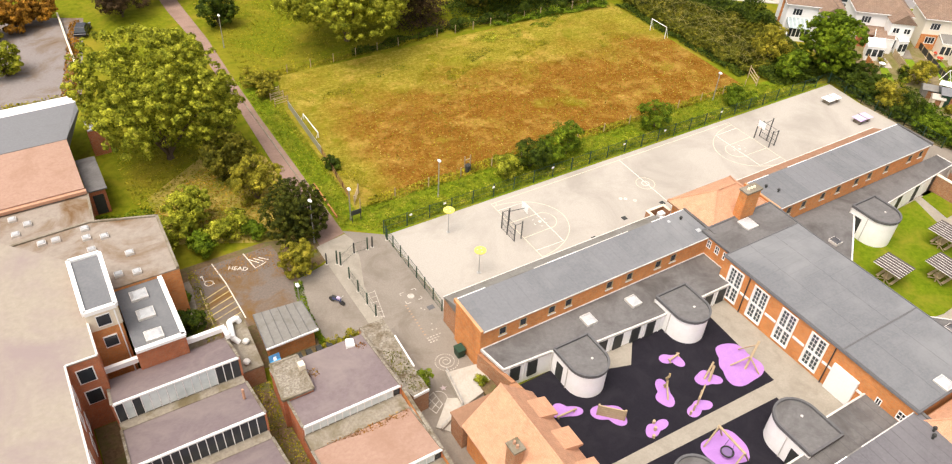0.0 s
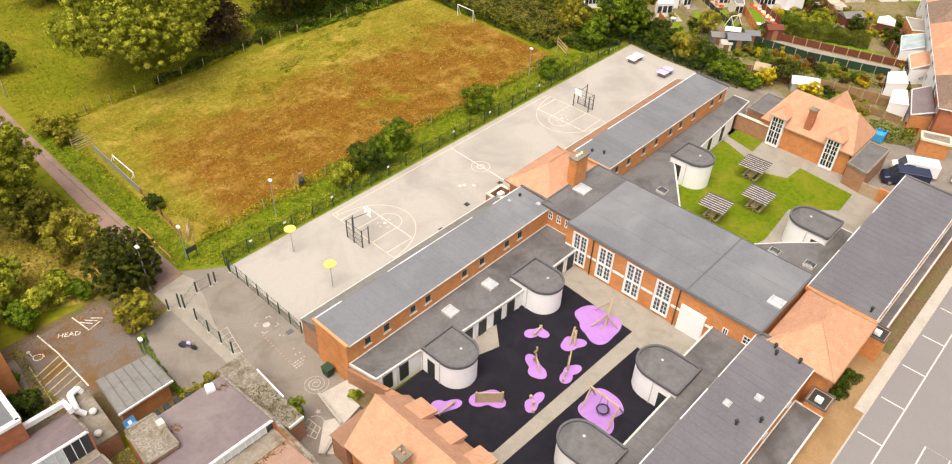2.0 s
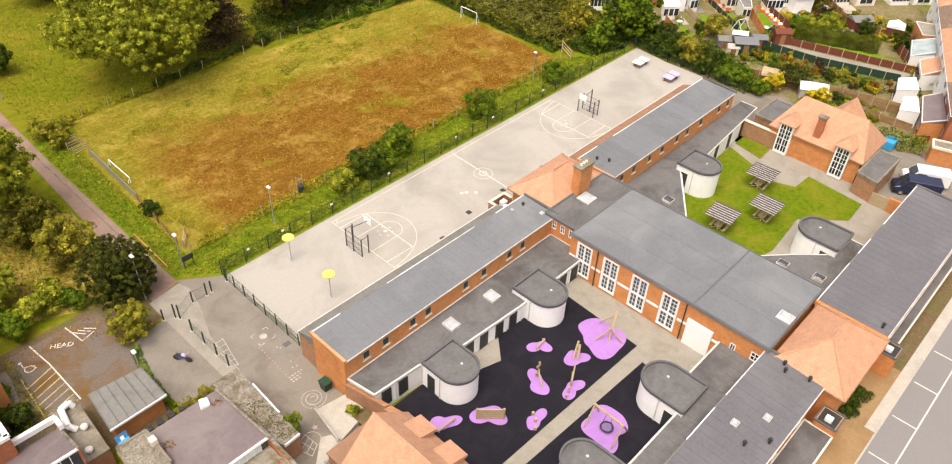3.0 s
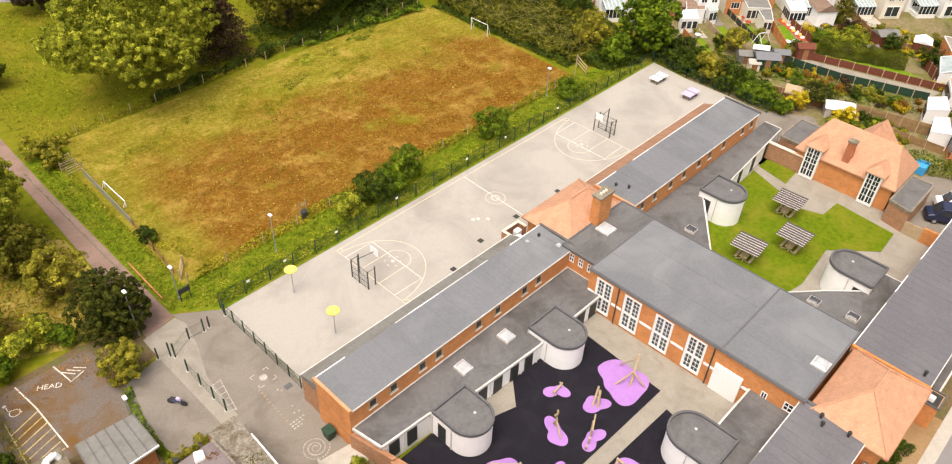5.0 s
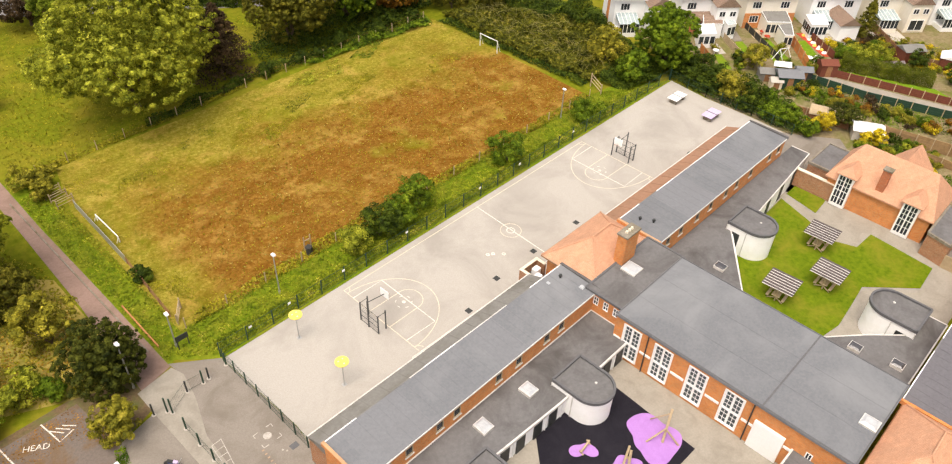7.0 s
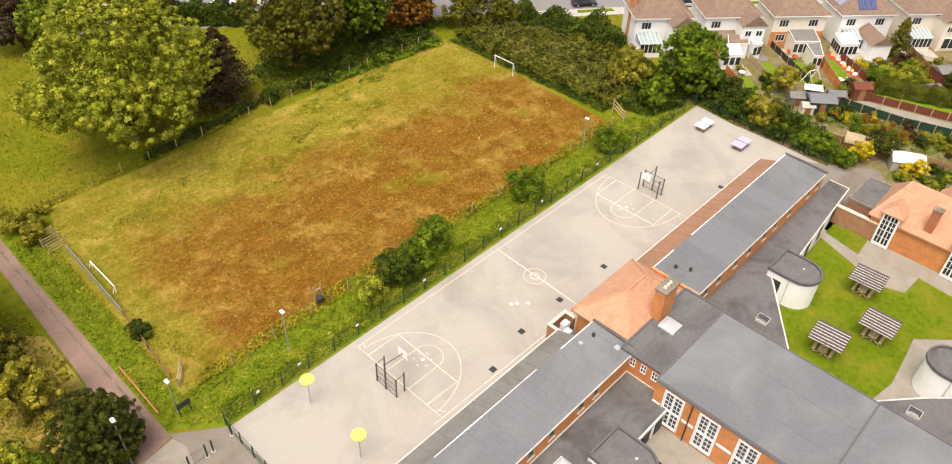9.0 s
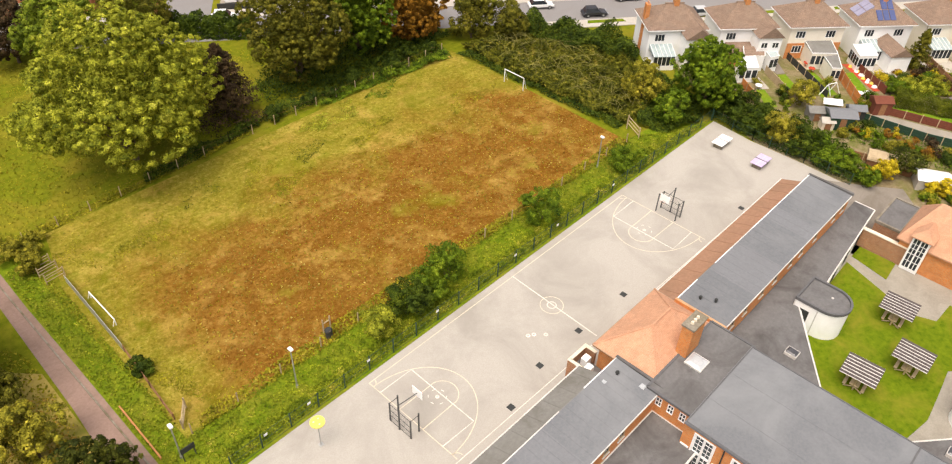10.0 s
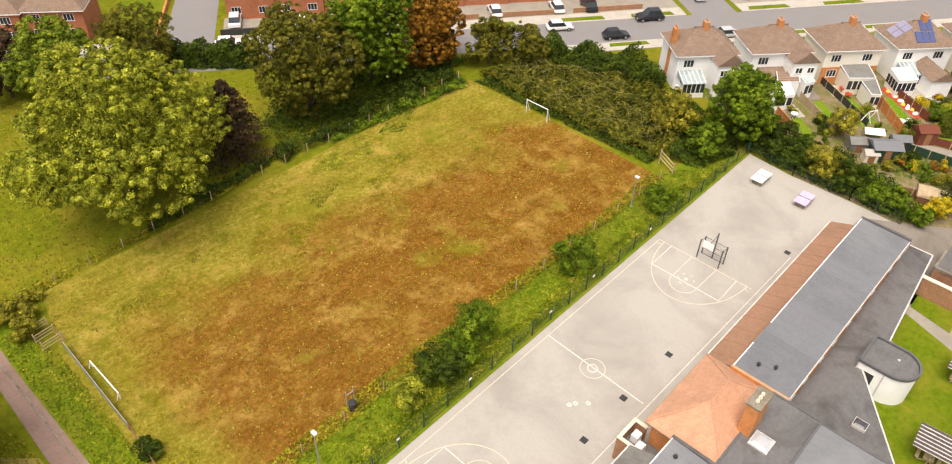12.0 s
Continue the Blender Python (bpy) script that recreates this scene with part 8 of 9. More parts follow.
for i, (x, y, rx, ry, m, n, lab) in enumerate((
        (18.1, 32.6, 2.6, 1.5, "leaf_bramble", 500, "dull green weed clump in the field"),
        (10.9, 32.6, 2.2, 1.2, "blade", 500, "yellow-green weed clump in the field"),
        (4.2, 34.0, 2.4, 1.3, "leaf_bramble", 350, "dull green weed clump in the field"),
        (26.0, 36.4, 3.6, 1.6, "leaf_lime", 1100, "bright green nettle patch in the field"),
        (22.4, 36.8, 2.4, 1.3, "leaf_lime", 700, "light-green weed clump in the field"),
        (34.5, 37.4, 3.2, 1.2, "leaf_mid", 1000, "bright green nettle patch in the field"),
        (12.5, 28.8, 3.0, 1.2, "blade", 900, "pale tufted grass patch in the field"),
        (26.6, 31.0, 3.6, 1.6, "blade", 1100, "pale tufted grass patch in the field"),
        (40.6, 27.6, 3.0, 1.8, "blade", 1000, "pale tufted grass patch in the field"),
        (-4.0, 31.6, 3.4, 1.6, "blade", 1000, "pale tufted grass patch in the field"),
        (-10.6, 33.6, 1.6, 2.4, "blade", 600, "yellow-green weeds by the field's edge"),
        (-11.6, 12.0, 1.2, 3.0, "blade", 600, "yellow-green weeds by the field's edge"))):
    weed_patch(x, y, rx, ry, m, n, lab, 700 + i)
scatter("tall_edge_grass", [(-13.0, 6.0), (48.0, 5.8), (48.4, 7.6), (30, 7.0), (10, 7.8), (-12.4, 7.4)], 5000, 0.3, "blade", "long pale grass along the field fence", 720, 0.5, clump=1)
for i, (x, y, r) in enumerate(((-14.4, 35.6, 1.0), (-13.2, 36.8, 0.9), (-14.0, 37.6, 1.2), (-12.4, 38.6, 0.9))):
    tree(x, y, r * 1.4, r, "leaf_olive", "scrubby olive bush at the field's corner", 730 + i, 0.03, int(1300 * r), 0.24, 10, name="bush", group="field corner bushes")


# ---- things in the playground and yards ----
def mesh_fence(pts, h, post_mat, label, spacing, name="mesh_fence", wires=True, wire_mat="green_metal", rail=0.022):
    """Steel posts with rails and fine upright wires."""
    f = thing(name, (*pts[0], 0), label, "fence", "fences")
    wm = bm_new()
    for (ax, ay), (bx_, by_) in zip(pts, pts[1:]):
        ln = math.hypot(bx_ - ax, by_ - ay)
        n = max(1, round(ln / spacing))
        for k in range(n + 1):
            px, py = ax + (bx_ - ax) * k / n, ay + (by_ - ay) * k / n
            part("post", bx(bm_new(), px - 0.045, py - 0.045, 0, px + 0.045, py + 0.045, h + 0.1), post_mat, f)
        for z in (0.1, h / 2, h):
            beam(wm, (ax, ay, z), (bx_, by_, z), rail, rail * 1.3)
        if wires:
            m = int(ln / 0.16)
            for k in range(m):
                px, py = ax + (bx_ - ax) * k / m, ay + (by_ - ay) * k / m
                bx(wm, px - 0.004, py - 0.004, 0.05, px + 0.004, py + 0.004, h)
    w = part("wire_panel", wm, wire_mat, f, "fine welded mesh")
    w["kind"] = "stuff"
    return f


mesh_fence([(-13.2, 1.05), (60.8, 1.3)], 1.8, "green_metal", "dark green mesh fence along the playground", 2.9)
mesh_fence([(-13.3, 0.4), (-13.4, -12.2)], 1.5, "green_metal", "green mesh fence between drive and playground", 1.7)
mesh_fence([(60.8, 1.2), (60.3, -5.0), (60.4, -12.0), (60.1, -18)], 1.6, "green_metal", "green mesh fence before the eastern hedge", 2.6)
mesh_fence([(-13.6, 6.3), (48.0, 6.1)], 1.3, "wood", "sagging wire fence along the field", 4.4, "wire_fence", False, "fence_wood", 0.006)
mesh_fence([(-13.3, 39.3), (12, 40.3), (48, 39.6)], 1.3, "wood", "old wire fence at the field's far side", 3.4, "wire_fence", False, "fence_wood", 0.006)
mesh_fence([(-13.2, 18.3), (-13.6, 13.0), (-13.9, 8.6)], 0.8, "fence_wood", "low brown timber rail fence by the lane", 2.6, "rail_fence", False, "fence_wood", 0.05)
gf = thing("panel_fence", (-13.8, 22, 0), "long grey panel fence beside the lane", "fence")
for k in range(7):
    y0 = 30.6 - 1.75 * k
    part("panel", beam(bm_new(), (-12.9 - 0.05 * k, y0, 0.5), (-12.94 - 0.05 * k, y0 - 1.7, 0.5), 0.06, 1.1), "steel", gf)
for k, (x, y) in enumerate(((-13.6, 34.4), (-13.5, 33.0), (-13.4, 31.6))):
    g = thing("hurdle", (x, y, 0), "weathered timber hurdle by the lane", "hurdle", "hurdles")
    for z in (0.4, 0.8, 1.1):
        part("rail", beam(bm_new(), (x - 1.0, y - 0.1, z), (x + 0.9, y + 0.1, z), 0.05, 0.07), "wood", g)
    for s in (-0.95, 0.85):
        part("post", bx(bm_new(), x + s - 0.05, y - 0.05, 0, x + s + 0.05, y + 0.05, 1.3), "wood", g)
g = thing("timber_gate", (-13.0, 8.2, 0), "old grey timber field gate", "gate")
for z in (0.3, 0.7, 1.1):
    part("rail", beam(bm_new(), (-13.9, 7.2, z), (-12.6, 9.0, z), 0.06, 0.09), "wood", g)
for p in ((-13.9, 7.2), (-12.6, 9.0)):
    part("post", bx(bm_new(), p[0] - 0.06, p[1] - 0.06, 0, p[0] + 0.06, p[1] + 0.06, 1.35), "wood", g)
part("brace", beam(bm_new(), (-13.9, 7.2, 0.3), (-12.6, 9.0, 1.1), 0.05, 0.07), "wood", g)
g = thing("timber_gate", (50.3, 6.8, 0), "leaning timber gate by the brambles", "gate")
for z in (0.4, 0.9, 1.4):
    part("rail", beam(bm_new(), (50.0, 5.6, z), (50.8, 8.0, z + 0.5), 0.07, 0.1), "wood", g)
for p, z in (((50.0, 5.6), 1.6), ((50.8, 8.0), 2.1)):
    part("post", bx(bm_new(), p[0] - 0.06, p[1] - 0.06, 0, p[0] + 0.06, p[1] + 0.06, z), "wood", g)


def goal(x, y0, y1, h, depth):
    g = thing("football_goal", (x, (y0 + y1) / 2, 0), "white steel football goal in the rough field", "goal", "football goals")
    for y in (y0, y1):
        part("upright", rod(bm_new(), (x, y, 0), (x, y, h), 0.06), "upvc", g)
        part("stay", rod(bm_new(), (x, y, h), (x + depth, y, 0.05), 0.03), "upvc", g)
    part("crossbar", rod(bm_new(), (x, y0 - 0.06, h), (x, y1 + 0.06, h), 0.06), "upvc", g)


goal(-12.2, 21.9, 26.9, 0.8, -0.3)
goal(48.2, 23.7, 27.2, 2.0, 0.7)


def lamp_post(x, y, h, label="tall grey lamp post with a white lantern"):
    l = thing("lamp_post", (x, y, 0), label, "lamp post", "lamp posts")
    part("pole", rod(bm_new(), (x, y, 0), (x, y, h), 0.075, 0.05), "steel", l)
    part("lantern", bx(bm_new(), x - 0.16, y - 0.3, h, x + 0.16, y + 0.2, h + 0.22), "upvc", l, "white lantern head", bevel=0.05)
    part("base_plate", rod(bm_new(), (x, y, 0), (x, y, 0.35), 0.11), "steel", l)


lamp_post(-4.7, 4.1, 5.0)
lamp_post(41.0, 5.5, 4.3)
lamp_post(-15.2, 51.0, 5.0)
lamp_post(-20.4, 3.2, 5.6, "plain grey pole beside the yew")
lamp_post(-25.4, -5.6, 3.4, "short lamp post by the garage")
lamp_post(-15.4, 4.9, 4.2, "grey lamp post by the notice board")


def hoop(x, y, s):
    """A ball-court goal: posts with mesh between, a tall pole and a backboard."""
    h = thing("basketball_hoop", (x, y, 0), "dark steel hoop frame with a white backboard", "basketball hoop", "hoops")
    for px, py, z in ((x - s * 1.3, y + 1.15, 2.4), (x - s * 1.3, y - 1.4, 2.4), (x - s * 0.35, y - 1.35, 2.5), (x - s * 0.35, y + 1.2, 2.5)):
        part("post", bx(bm_new(), px - 0.05, py - 0.05, 0, px + 0.05, py + 0.05, z), "pole", h)
    part("tall_post", bx(bm_new(), x - s * 1.35 - 0.07, y - 0.13, 0, x - s * 1.35 + 0.03, y - 0.02, 3.5), "pole", h)
    part("arm", beam(bm_new(), (x - s * 1.3, y - 0.07, 3.3), (x + s * 0.7, y - 0.07, 3.0), 0.06, 0.06), "pole", h)
    b = part("backboard", bx(bm_new(), x + s * 0.72 - 0.03, y - 0.65, 2.6, x + s * 0.72 + 0.03, y + 0.5, 3.5), "upvc", h, "white backboard")
    bm = bm_new()
    loops = []
    for q in range(14):
        t0 = 2 * math.pi * q / 14
        loops.append([bm.verts.new((x + s + (0.23 + 0.016 * math.cos(u)) * math.cos(t0), y - 0.07 + (0.23 + 0.016 * math.cos(u)) * math.sin(t0), 2.75 + 0.016 * math.sin(u))) for u in (0, 1.57, 3.14, 4.71)])
    for q in range(14):
        for u in range(4):
            bm.faces.new((loops[q][u], loops[(q + 1) % 14][u], loops[(q + 1) % 14][(u + 1) % 4], loops[q][(u + 1) % 4]))
    part("ring", bm, "terr", b)
    wm = bm_new()
    for k in range(18):
        yy = y - 1.4 + 2.55 * k / 17
        bx(wm, x - s * 1.3 - 0.004, yy - 0.004, 0.05, x - s * 1.3 + 0.004, yy + 0.004, 2.3)
    for z in (0.1, 0.8, 1.5, 2.3):
        beam(wm, (x - s * 1.3, y - 1.4, z), (x - s * 1.3, y + 1.15, z), 0.03, 0.03)
    for z in (2.3,):
        for q in (-1.38, 1.18):
            beam(wm, (x - s * 1.3, y + q, z), (x - s * 0.35, y + q, z), 0.04, 0.04)
    part("mesh_panel", wm, "dark", h)


hoop(0.0, -5.4, 1)
hoop(38.6, -5.5, -1)
for x, y in ((-6.85, -2.0), (-7.3, -9.2)):
    d = thing("target_disc", (x, y, 0), "round yellow target on a grey pole", "play target", "target discs")
    part("pole", rod(bm_new(), (x, y, 0), (x, y, 3.1), 0.045), "steel", d)
    bm = bm_new()
    rod(bm, (x, y, 3.06), (x, y, 3.14), 0.62, 0.62, 24)
    disc = part("disc", bm, "yellow", d, "yellow disc with pale face marks")
    for a in (40, 140, 270):
        part("face_mark", bx(bm_new(), x + 0.3 * math.cos(radians(a)) - 0.07, y + 0.3 * math.sin(radians(a)) - 0.05, 3.14, x + 0.3 * math.cos(radians(a)) + 0.07, y + 0.3 * math.sin(radians(a)) + 0.05, 3.15), "line", disc)
    part("base_plate", bx(bm_new(), x - 0.2, y - 0.2, 0.03, x + 0.2, y + 0.2, 0.06), "steel", d)


def ping_pong(x, y, top, label):
    t = thing("table_tennis_table", (x, y, 0), label, "table", "table tennis tables")
    tp = part("tabletop", bx(bm_new(), x - 1.37, y - 0.76, 0.72, x + 1.37, y + 0.76, 0.79), top, t, bevel=0.01)
    part("centre_line", bx(bm_new(), x - 1.36, y - 0.02, 0.791, x + 1.36, y + 0.02, 0.795), "line", tp)
    part("net", bx(bm_new(), x - 0.02, y - 0.8, 0.79, x + 0.02, y + 0.8, 0.93), "steel", t)
    for s in (-0.9, 0.9):
        part("leg", bx(bm_new(), x + s - 0.12, y - 0.55, 0, x + s + 0.12, y + 0.55, 0.72), "mossy", t)


ping_pong(56.4, -2.7, "upvc", "white outdoor table tennis table")
ping_pong(55.95, -8.35, "plum_top", "lilac outdoor table tennis table")
for x, y in ((25.2, -9.5), (18.1, -9.3), (12.2, -9.4), (6.9, -10.6), (46.5, -11.0), (-13.6, -13.6)):
    m = solo("drain_cover", bx(bm_new(), x - 0.3, y - 0.3, 0.0, x + 0.3, y + 0.3, 0.045), "dark", "dark iron drain cover set in the asphalt", "drain cover", group="drain covers")
for i, (x, y) in enumerate(((-9.9, 2.0), (-5.6, 2.2), (0.9, 2.1), (9.4, 2.2), (20.6, 2.1), (27.5, 2.1), (37.8, 2.0))):
    s = thing("fence_sign", (x, y - 0.85, 0), "small white sign plate on the fence", "sign", "fence signs")
    part("plate", bx(bm_new(), x - 0.16, 1.0, 1.35, x + 0.16, 1.03, 1.6), "upvc", s)
for x, y, a in ((14.2, -6.3, 20), (15.5, -7.4, 50), (14.7, -6.6, 0)):
    bm = bm_new()
    strip(bm, arc(x, y, 0.16, a, a + 300, 8), 0.14, PZ, close=True)
    solo("paint_mark", bm, "line", "small white paint mark on the asphalt", "marking", "structure")
nb = thing("notice_board", (-14.9, 4.4, 0), "black notice board on two posts", "notice board")
for s in (-0.5, 0.5):
    part("post", rod(bm_new(), (-14.9 + s, 4.4, 0), (-14.9 + s, 4.4, 1.6), 0.05), "dark", nb)
part("board", bx(bm_new(), -15.5, 4.36, 1.0, -14.3, 4.44, 1.6), "dark", nb)
bn = thing("litter_bin", (0.9, 6.75, 0), "black litter bin on the verge", "bin")
part("body", rod(bm_new(), (0.9, 6.75, 0), (0.9, 6.75, 1.0), 0.33, 0.36, 12), "dark", bn)
part("lid", rod(bm_new(), (0.9, 6.75, 1.0), (0.9, 6.75, 1.15), 0.38, 0.25, 12), "dark", bn)
fr = thing("trellis", (1.2, 7.4, 0), "small weathered timber frame behind the bin", "frame")
for s in (-0.4, 0.4):
    part("post", bx(bm_new(), 1.2 + s - 0.05, 7.35, 0, 1.2 + s + 0.05, 7.45, 1.9), "wood", fr)
part("rail", bx(bm_new(), 0.75, 7.36, 1.3, 1.65, 7.44, 1.4), "wood", fr)

# drive: gate posts, bollards, markings
for x, y, h, m in ((-20.6, -0.6, 1.5, "dark"), (-19.65, -1.1, 1.9, "green_metal"), (-19.4, -1.5, 1.9, "green_metal"), (-17.4, -0.4, 1.5, "dark"), (-15.9, -0.5, 1.7, "green_metal"), (-15.3, -0.4, 1.5, "dark"), (-13.4, -0.1, 1.6, "green_metal"), (-19.43, -3.7, 1.6, "green_metal"), (-19.43, -5.85, 1.6, "green_metal"), (-19.4, -7.9, 1.6, "green_metal"), (-19.35, -9.75, 1.6, "green_metal")):
    b = thing("gate_post", (x, y, 0), "dark steel gate post in a pale footing", "post", "gate posts")
    part("shaft", bx(bm_new(), x - 0.06, y - 0.06, 0, x + 0.06, y + 0.06, h), m, b)
    part("footing", rod(bm_new(), (x, y, 0), (x, y, 0.09), 0.2, 0.2, 10), "paving", b)
for a, c in (((-19.4, -1.5), (-17.4, -0.4)), ((-17.4, -0.4), (-15.9, -0.5)), ((-19.43, -3.7), (-19.43, -5.85)), ((-19.43, -5.85), (-19.4, -7.9)), ((-19.4, -7.9), (-19.35, -9.75))):
    r = thing("gate_leaf", (*a, 0), "green wire mesh gate panel", "gate", "gate panels")
    for z in (0.2, 1.4):
        part("rail", beam(bm_new(), (*a, z), (*c, z), 0.016, 0.02), "green_metal", r)
    wm = bm_new()
    for k in range(12):
        px, py = a[0] + (c[0] - a[0]) * k / 12, a[1] + (c[1] - a[1]) * k / 12
        bx(wm, px - 0.003, py - 0.003, 0.15, px + 0.003, py + 0.003, 1.4)
    part("wire_panel", wm, "green_metal", r)
bm = bm_new()
for i in range(70):
    r0 = 0.22 + 1.02 * i / 70
    a0 = i * 0.22 + 0.9 * math.log(1 + i)
    a1 = a0 + 0.16 / r0
    strip(bm, [(-16.23 + r0 * math.cos(a0), -17.95 + r0 * math.sin(a0)), (-16.23 + r0 * math.cos(a1), -17.95 + r0 * math.sin(a1))], 0.08, 0.027)
solo("spiral_marking", bm, "line_faded", "white painted spiral on the tarmac drive", "marking", "structure")
bm = bm_new()
for u in (0, 0.33, 0.66, 1):
    strip(bm, [(-20.3 + 0.5 * u, -21.0 - 1.6 * u), (-18.95 + 0.1 * u, -20.5 - 1.5 * u)], 0.07, 0.027)
for u in (0, 0.5, 1):
    strip(bm, [(-20.3 + 1.35 * u, -21.0 + 0.5 * u), (-19.8 + 0.95 * u, -22.6 + 0.6 * u)], 0.07, 0.028)
strip(bm, arc(-18.9, -21.3, 0.8, 80, -80, 10), 0.07, 0.0275)
solo("hopscotch_marking", bm, "line_faded", "white painted play grid on the tarmac", "marking", "structure")
bm = bm_new()
slab(bm, arc(-15.1, -8.9, 0.36, 0, 340, 12), 0.02, 0.027)
for sx in (-1, 1):
    for sy in (-1, 1):
        strip(bm, [(-15.1 + sx * 0.85, -8.9 + sy * 0.45), (-15.1 + sx * 0.85, -8.9 + sy * 0.8), (-15.1 + sx * 0.4, -8.9 + sy * 0.8)], 0.08, 0.027)
for k in range(3):
    for i in range(5 - k):
        strip(bm, [(-16.4 + 0.32 * i, -14.65 - 0.3 * k), (-16.2 + 0.32 * i, -14.66 - 0.3 * k)], 0.13, 0.027)
for x, y in ((-15.0, -10.9), (-14.8, -11.2), (-15.1, -13.2), (-15.4, -13.9), (-15.0, -14.0)):
    slab(bm, arc(x, y, 0.09, 0, 300, 6), 0.02, 0.027)
solo("play_marking", bm, "line_faded", "faded white play markings on the tarmac", "marking", "structure")
bm = bm_new()
for k in range(11):
    strip(bm, [(-16.25 - 0.018 * k, -9.85 - 0.43 * k), (-16.05 - 0.018 * k, -9.85 - 0.43 * k)], 0.12, 0.027)
solo("play_marking", bm, "line_orange", "faded orange dashes painted on the tarmac", "marking", "structure")
bm = bm_new()
strip(bm, [(-18.85, -6.6), (-19.25, -10.0)], 0.07, 0.056)
strip(bm, [(-17.95, -6.5), (-18.7, -10.3)], 0.07, 0.056)
for k in range(6):
    strip(bm, [(-18.85 - 0.08 * k, -6.6 - 0.68 * k), (-17.97 - 0.14 * k, -6.55 - 0.72 * k)], 0.06, 0.057)
solo("ladder_marking", bm, "line_faded", "white painted ladder grid beside the path", "marking", "structure")
bm = bm_new()
slab(bm, [(-17.94 + (0.34 if k % 2 == 0 else 0.15) * math.cos(k * math.pi / 5), -20.5 + (0.34 if k % 2 == 0 else 0.15) * math.sin(k * math.pi / 5)) for k in range(10)], 0.02, 0.03)
solo("star_marking", bm, "line_pink", "faded pink star painted on the tarmac", "marking", "structure")
solo("manhole_cover", bx(bm_new(), -14.45, -11.5, 0.0, -13.75, -10.95, 0.04), "felt_edge", "dark iron drain cover in the drive", "drain cover")

# car park markings with its lettering
bm = bm_new()
strip(bm, [(-30.9, 5.0), (-30.5, 1.6), (-30.3, -4.0)], 0.12, 0.033)
strip(bm, [(-27.6, 5.0), (-27.2, 2.3), (-25.9, 2.7)], 0.12, 0.033)
for k in range(3):
    strip(bm, [(-27.4 + 0.5 * k, 3.9 - 0.1 * k), (-26.6 + 0.5 * k, 2.9)], 0.1, 0.033)
strip(bm, [(-32.3, 3.3), (-32.3, 2.8), (-31.7, 2.6), (-31.5, 2.0)], 0.1, 0.033)
strip(bm, arc(-31.95, 2.35, 0.42, 100, 380, 12), 0.09, 0.033)
strip(bm, arc(-32.35, 3.55, 0.1, 0, 330, 8), 0.1, 0.033, close=True)
solo("bay_marking", bm, "line", "white bay lines and wheelchair sign in the car park", "marking", "structure")
bm = bm_new()
strip(bm, [(-33.0, 2.0), (-33.3, -4.6)], 0.1, 0.034)
for k in range(7):
    strip(bm, [(-33.1, 0.2 - 0.8 * k), (-30.5, 1.2 - 0.85 * k)], 0.12, 0.033)
solo("hatch_marking", bm, "line_yellow", "faded yellow hatching in the car park", "marking", "structure")
txt = bpy.data.curves.new("lettering", "FONT")
txt.body, txt.size, txt.extrude, txt.align_x = "HEAD", 0.78, 0.003, "CENTER"
txt.materials.append(M["line"])
lt = tagged(new("lettering", txt), "white word HEAD painted on the tarmac", "lettering", kind="structure")
lt.matrix_basis = pose(-28.9, 2.85, 0.036, 0, 0, -32)
bk = thing("motorcycle", (-21.9, -6.30, 0), "small dark motorcycle on its stand", "motorcycle")
for dx in (-0.6, 0.6):
    bm = bm_new()
    rod(bm, (-21.9 + dx, -6.35, 0.32), (-21.9 + dx, -6.25, 0.32), 0.32, 0.32, 14)
    part("wheel", bm, "dark", bk)
part("frame", beam(bm_new(), (-22.4, -6.30, 0.5), (-21.4, -6.30, 0.65), 0.14, 0.3), "solar", bk)
part("seat", bx(bm_new(), -22.45, -6.42, 0.75, -21.9, -6.18, 0.87), "dark", bk, bevel=0.03)
part("tank", bx(bm_new(), -21.9, -6.43, 0.7, -21.5, -6.17, 0.95), "plum_top", bk, bevel=0.05)
part("handlebar", rod(bm_new(), (-21.35, -6.65, 1.0), (-21.35, -5.95, 1.0), 0.025), "steel", bk)
part("fork", rod(bm_new(), (-21.35, -6.30, 1.0), (-21.3, -6.30, 0.3), 0.03), "steel", bk)
bk.rotation_euler = (0, 0, radians(-58))


def wheelie_bin(x, y, mat, label, w=0.6):
    b = thing("wheelie_bin", (x, y, 0), label, "bin", "bins")
    bm = bm_new()
    lo = [(x + a * w * 0.4, y + c * w * 0.45, 0.02) for a, c in ((-1, -1), (1, -1), (1, 1), (-1, 1))]
    hi = [(x + a * w * 0.5, y + c * w * 0.58, 1.0) for a, c in ((-1, -1), (1, -1), (1, 1), (-1, 1))]
    v = [bm.verts.new(p) for p in lo + hi]
    for f in ((3, 2, 1, 0), (4, 5, 6, 7), (0, 1, 5, 4), (1, 2, 6, 5), (2, 3, 7, 6), (3, 0, 4, 7)):
        bm.faces.new([v[i] for i in f])
    part("body", bm, mat, b)
    part("lid", bx(bm_new(), x - w * 0.53, y - w * 0.62, 1.0, x + w * 0.53, y + w * 0.6, 1.08), mat, b, bevel=0.02)


wheelie_bin(-29.9, -11.4, M["blue"], "blue wheelie bin behind the garage", 0.9)
wheelie_bin(-14.75, -17.9, M["green_metal"], "dark green bin against the brick gable", 0.8)
for i in range(5):
    x = -28.8 + i * 0.95
    wheelie_bin(x, -11.7, M["dark"], "black bin in the narrow yard", 0.5)

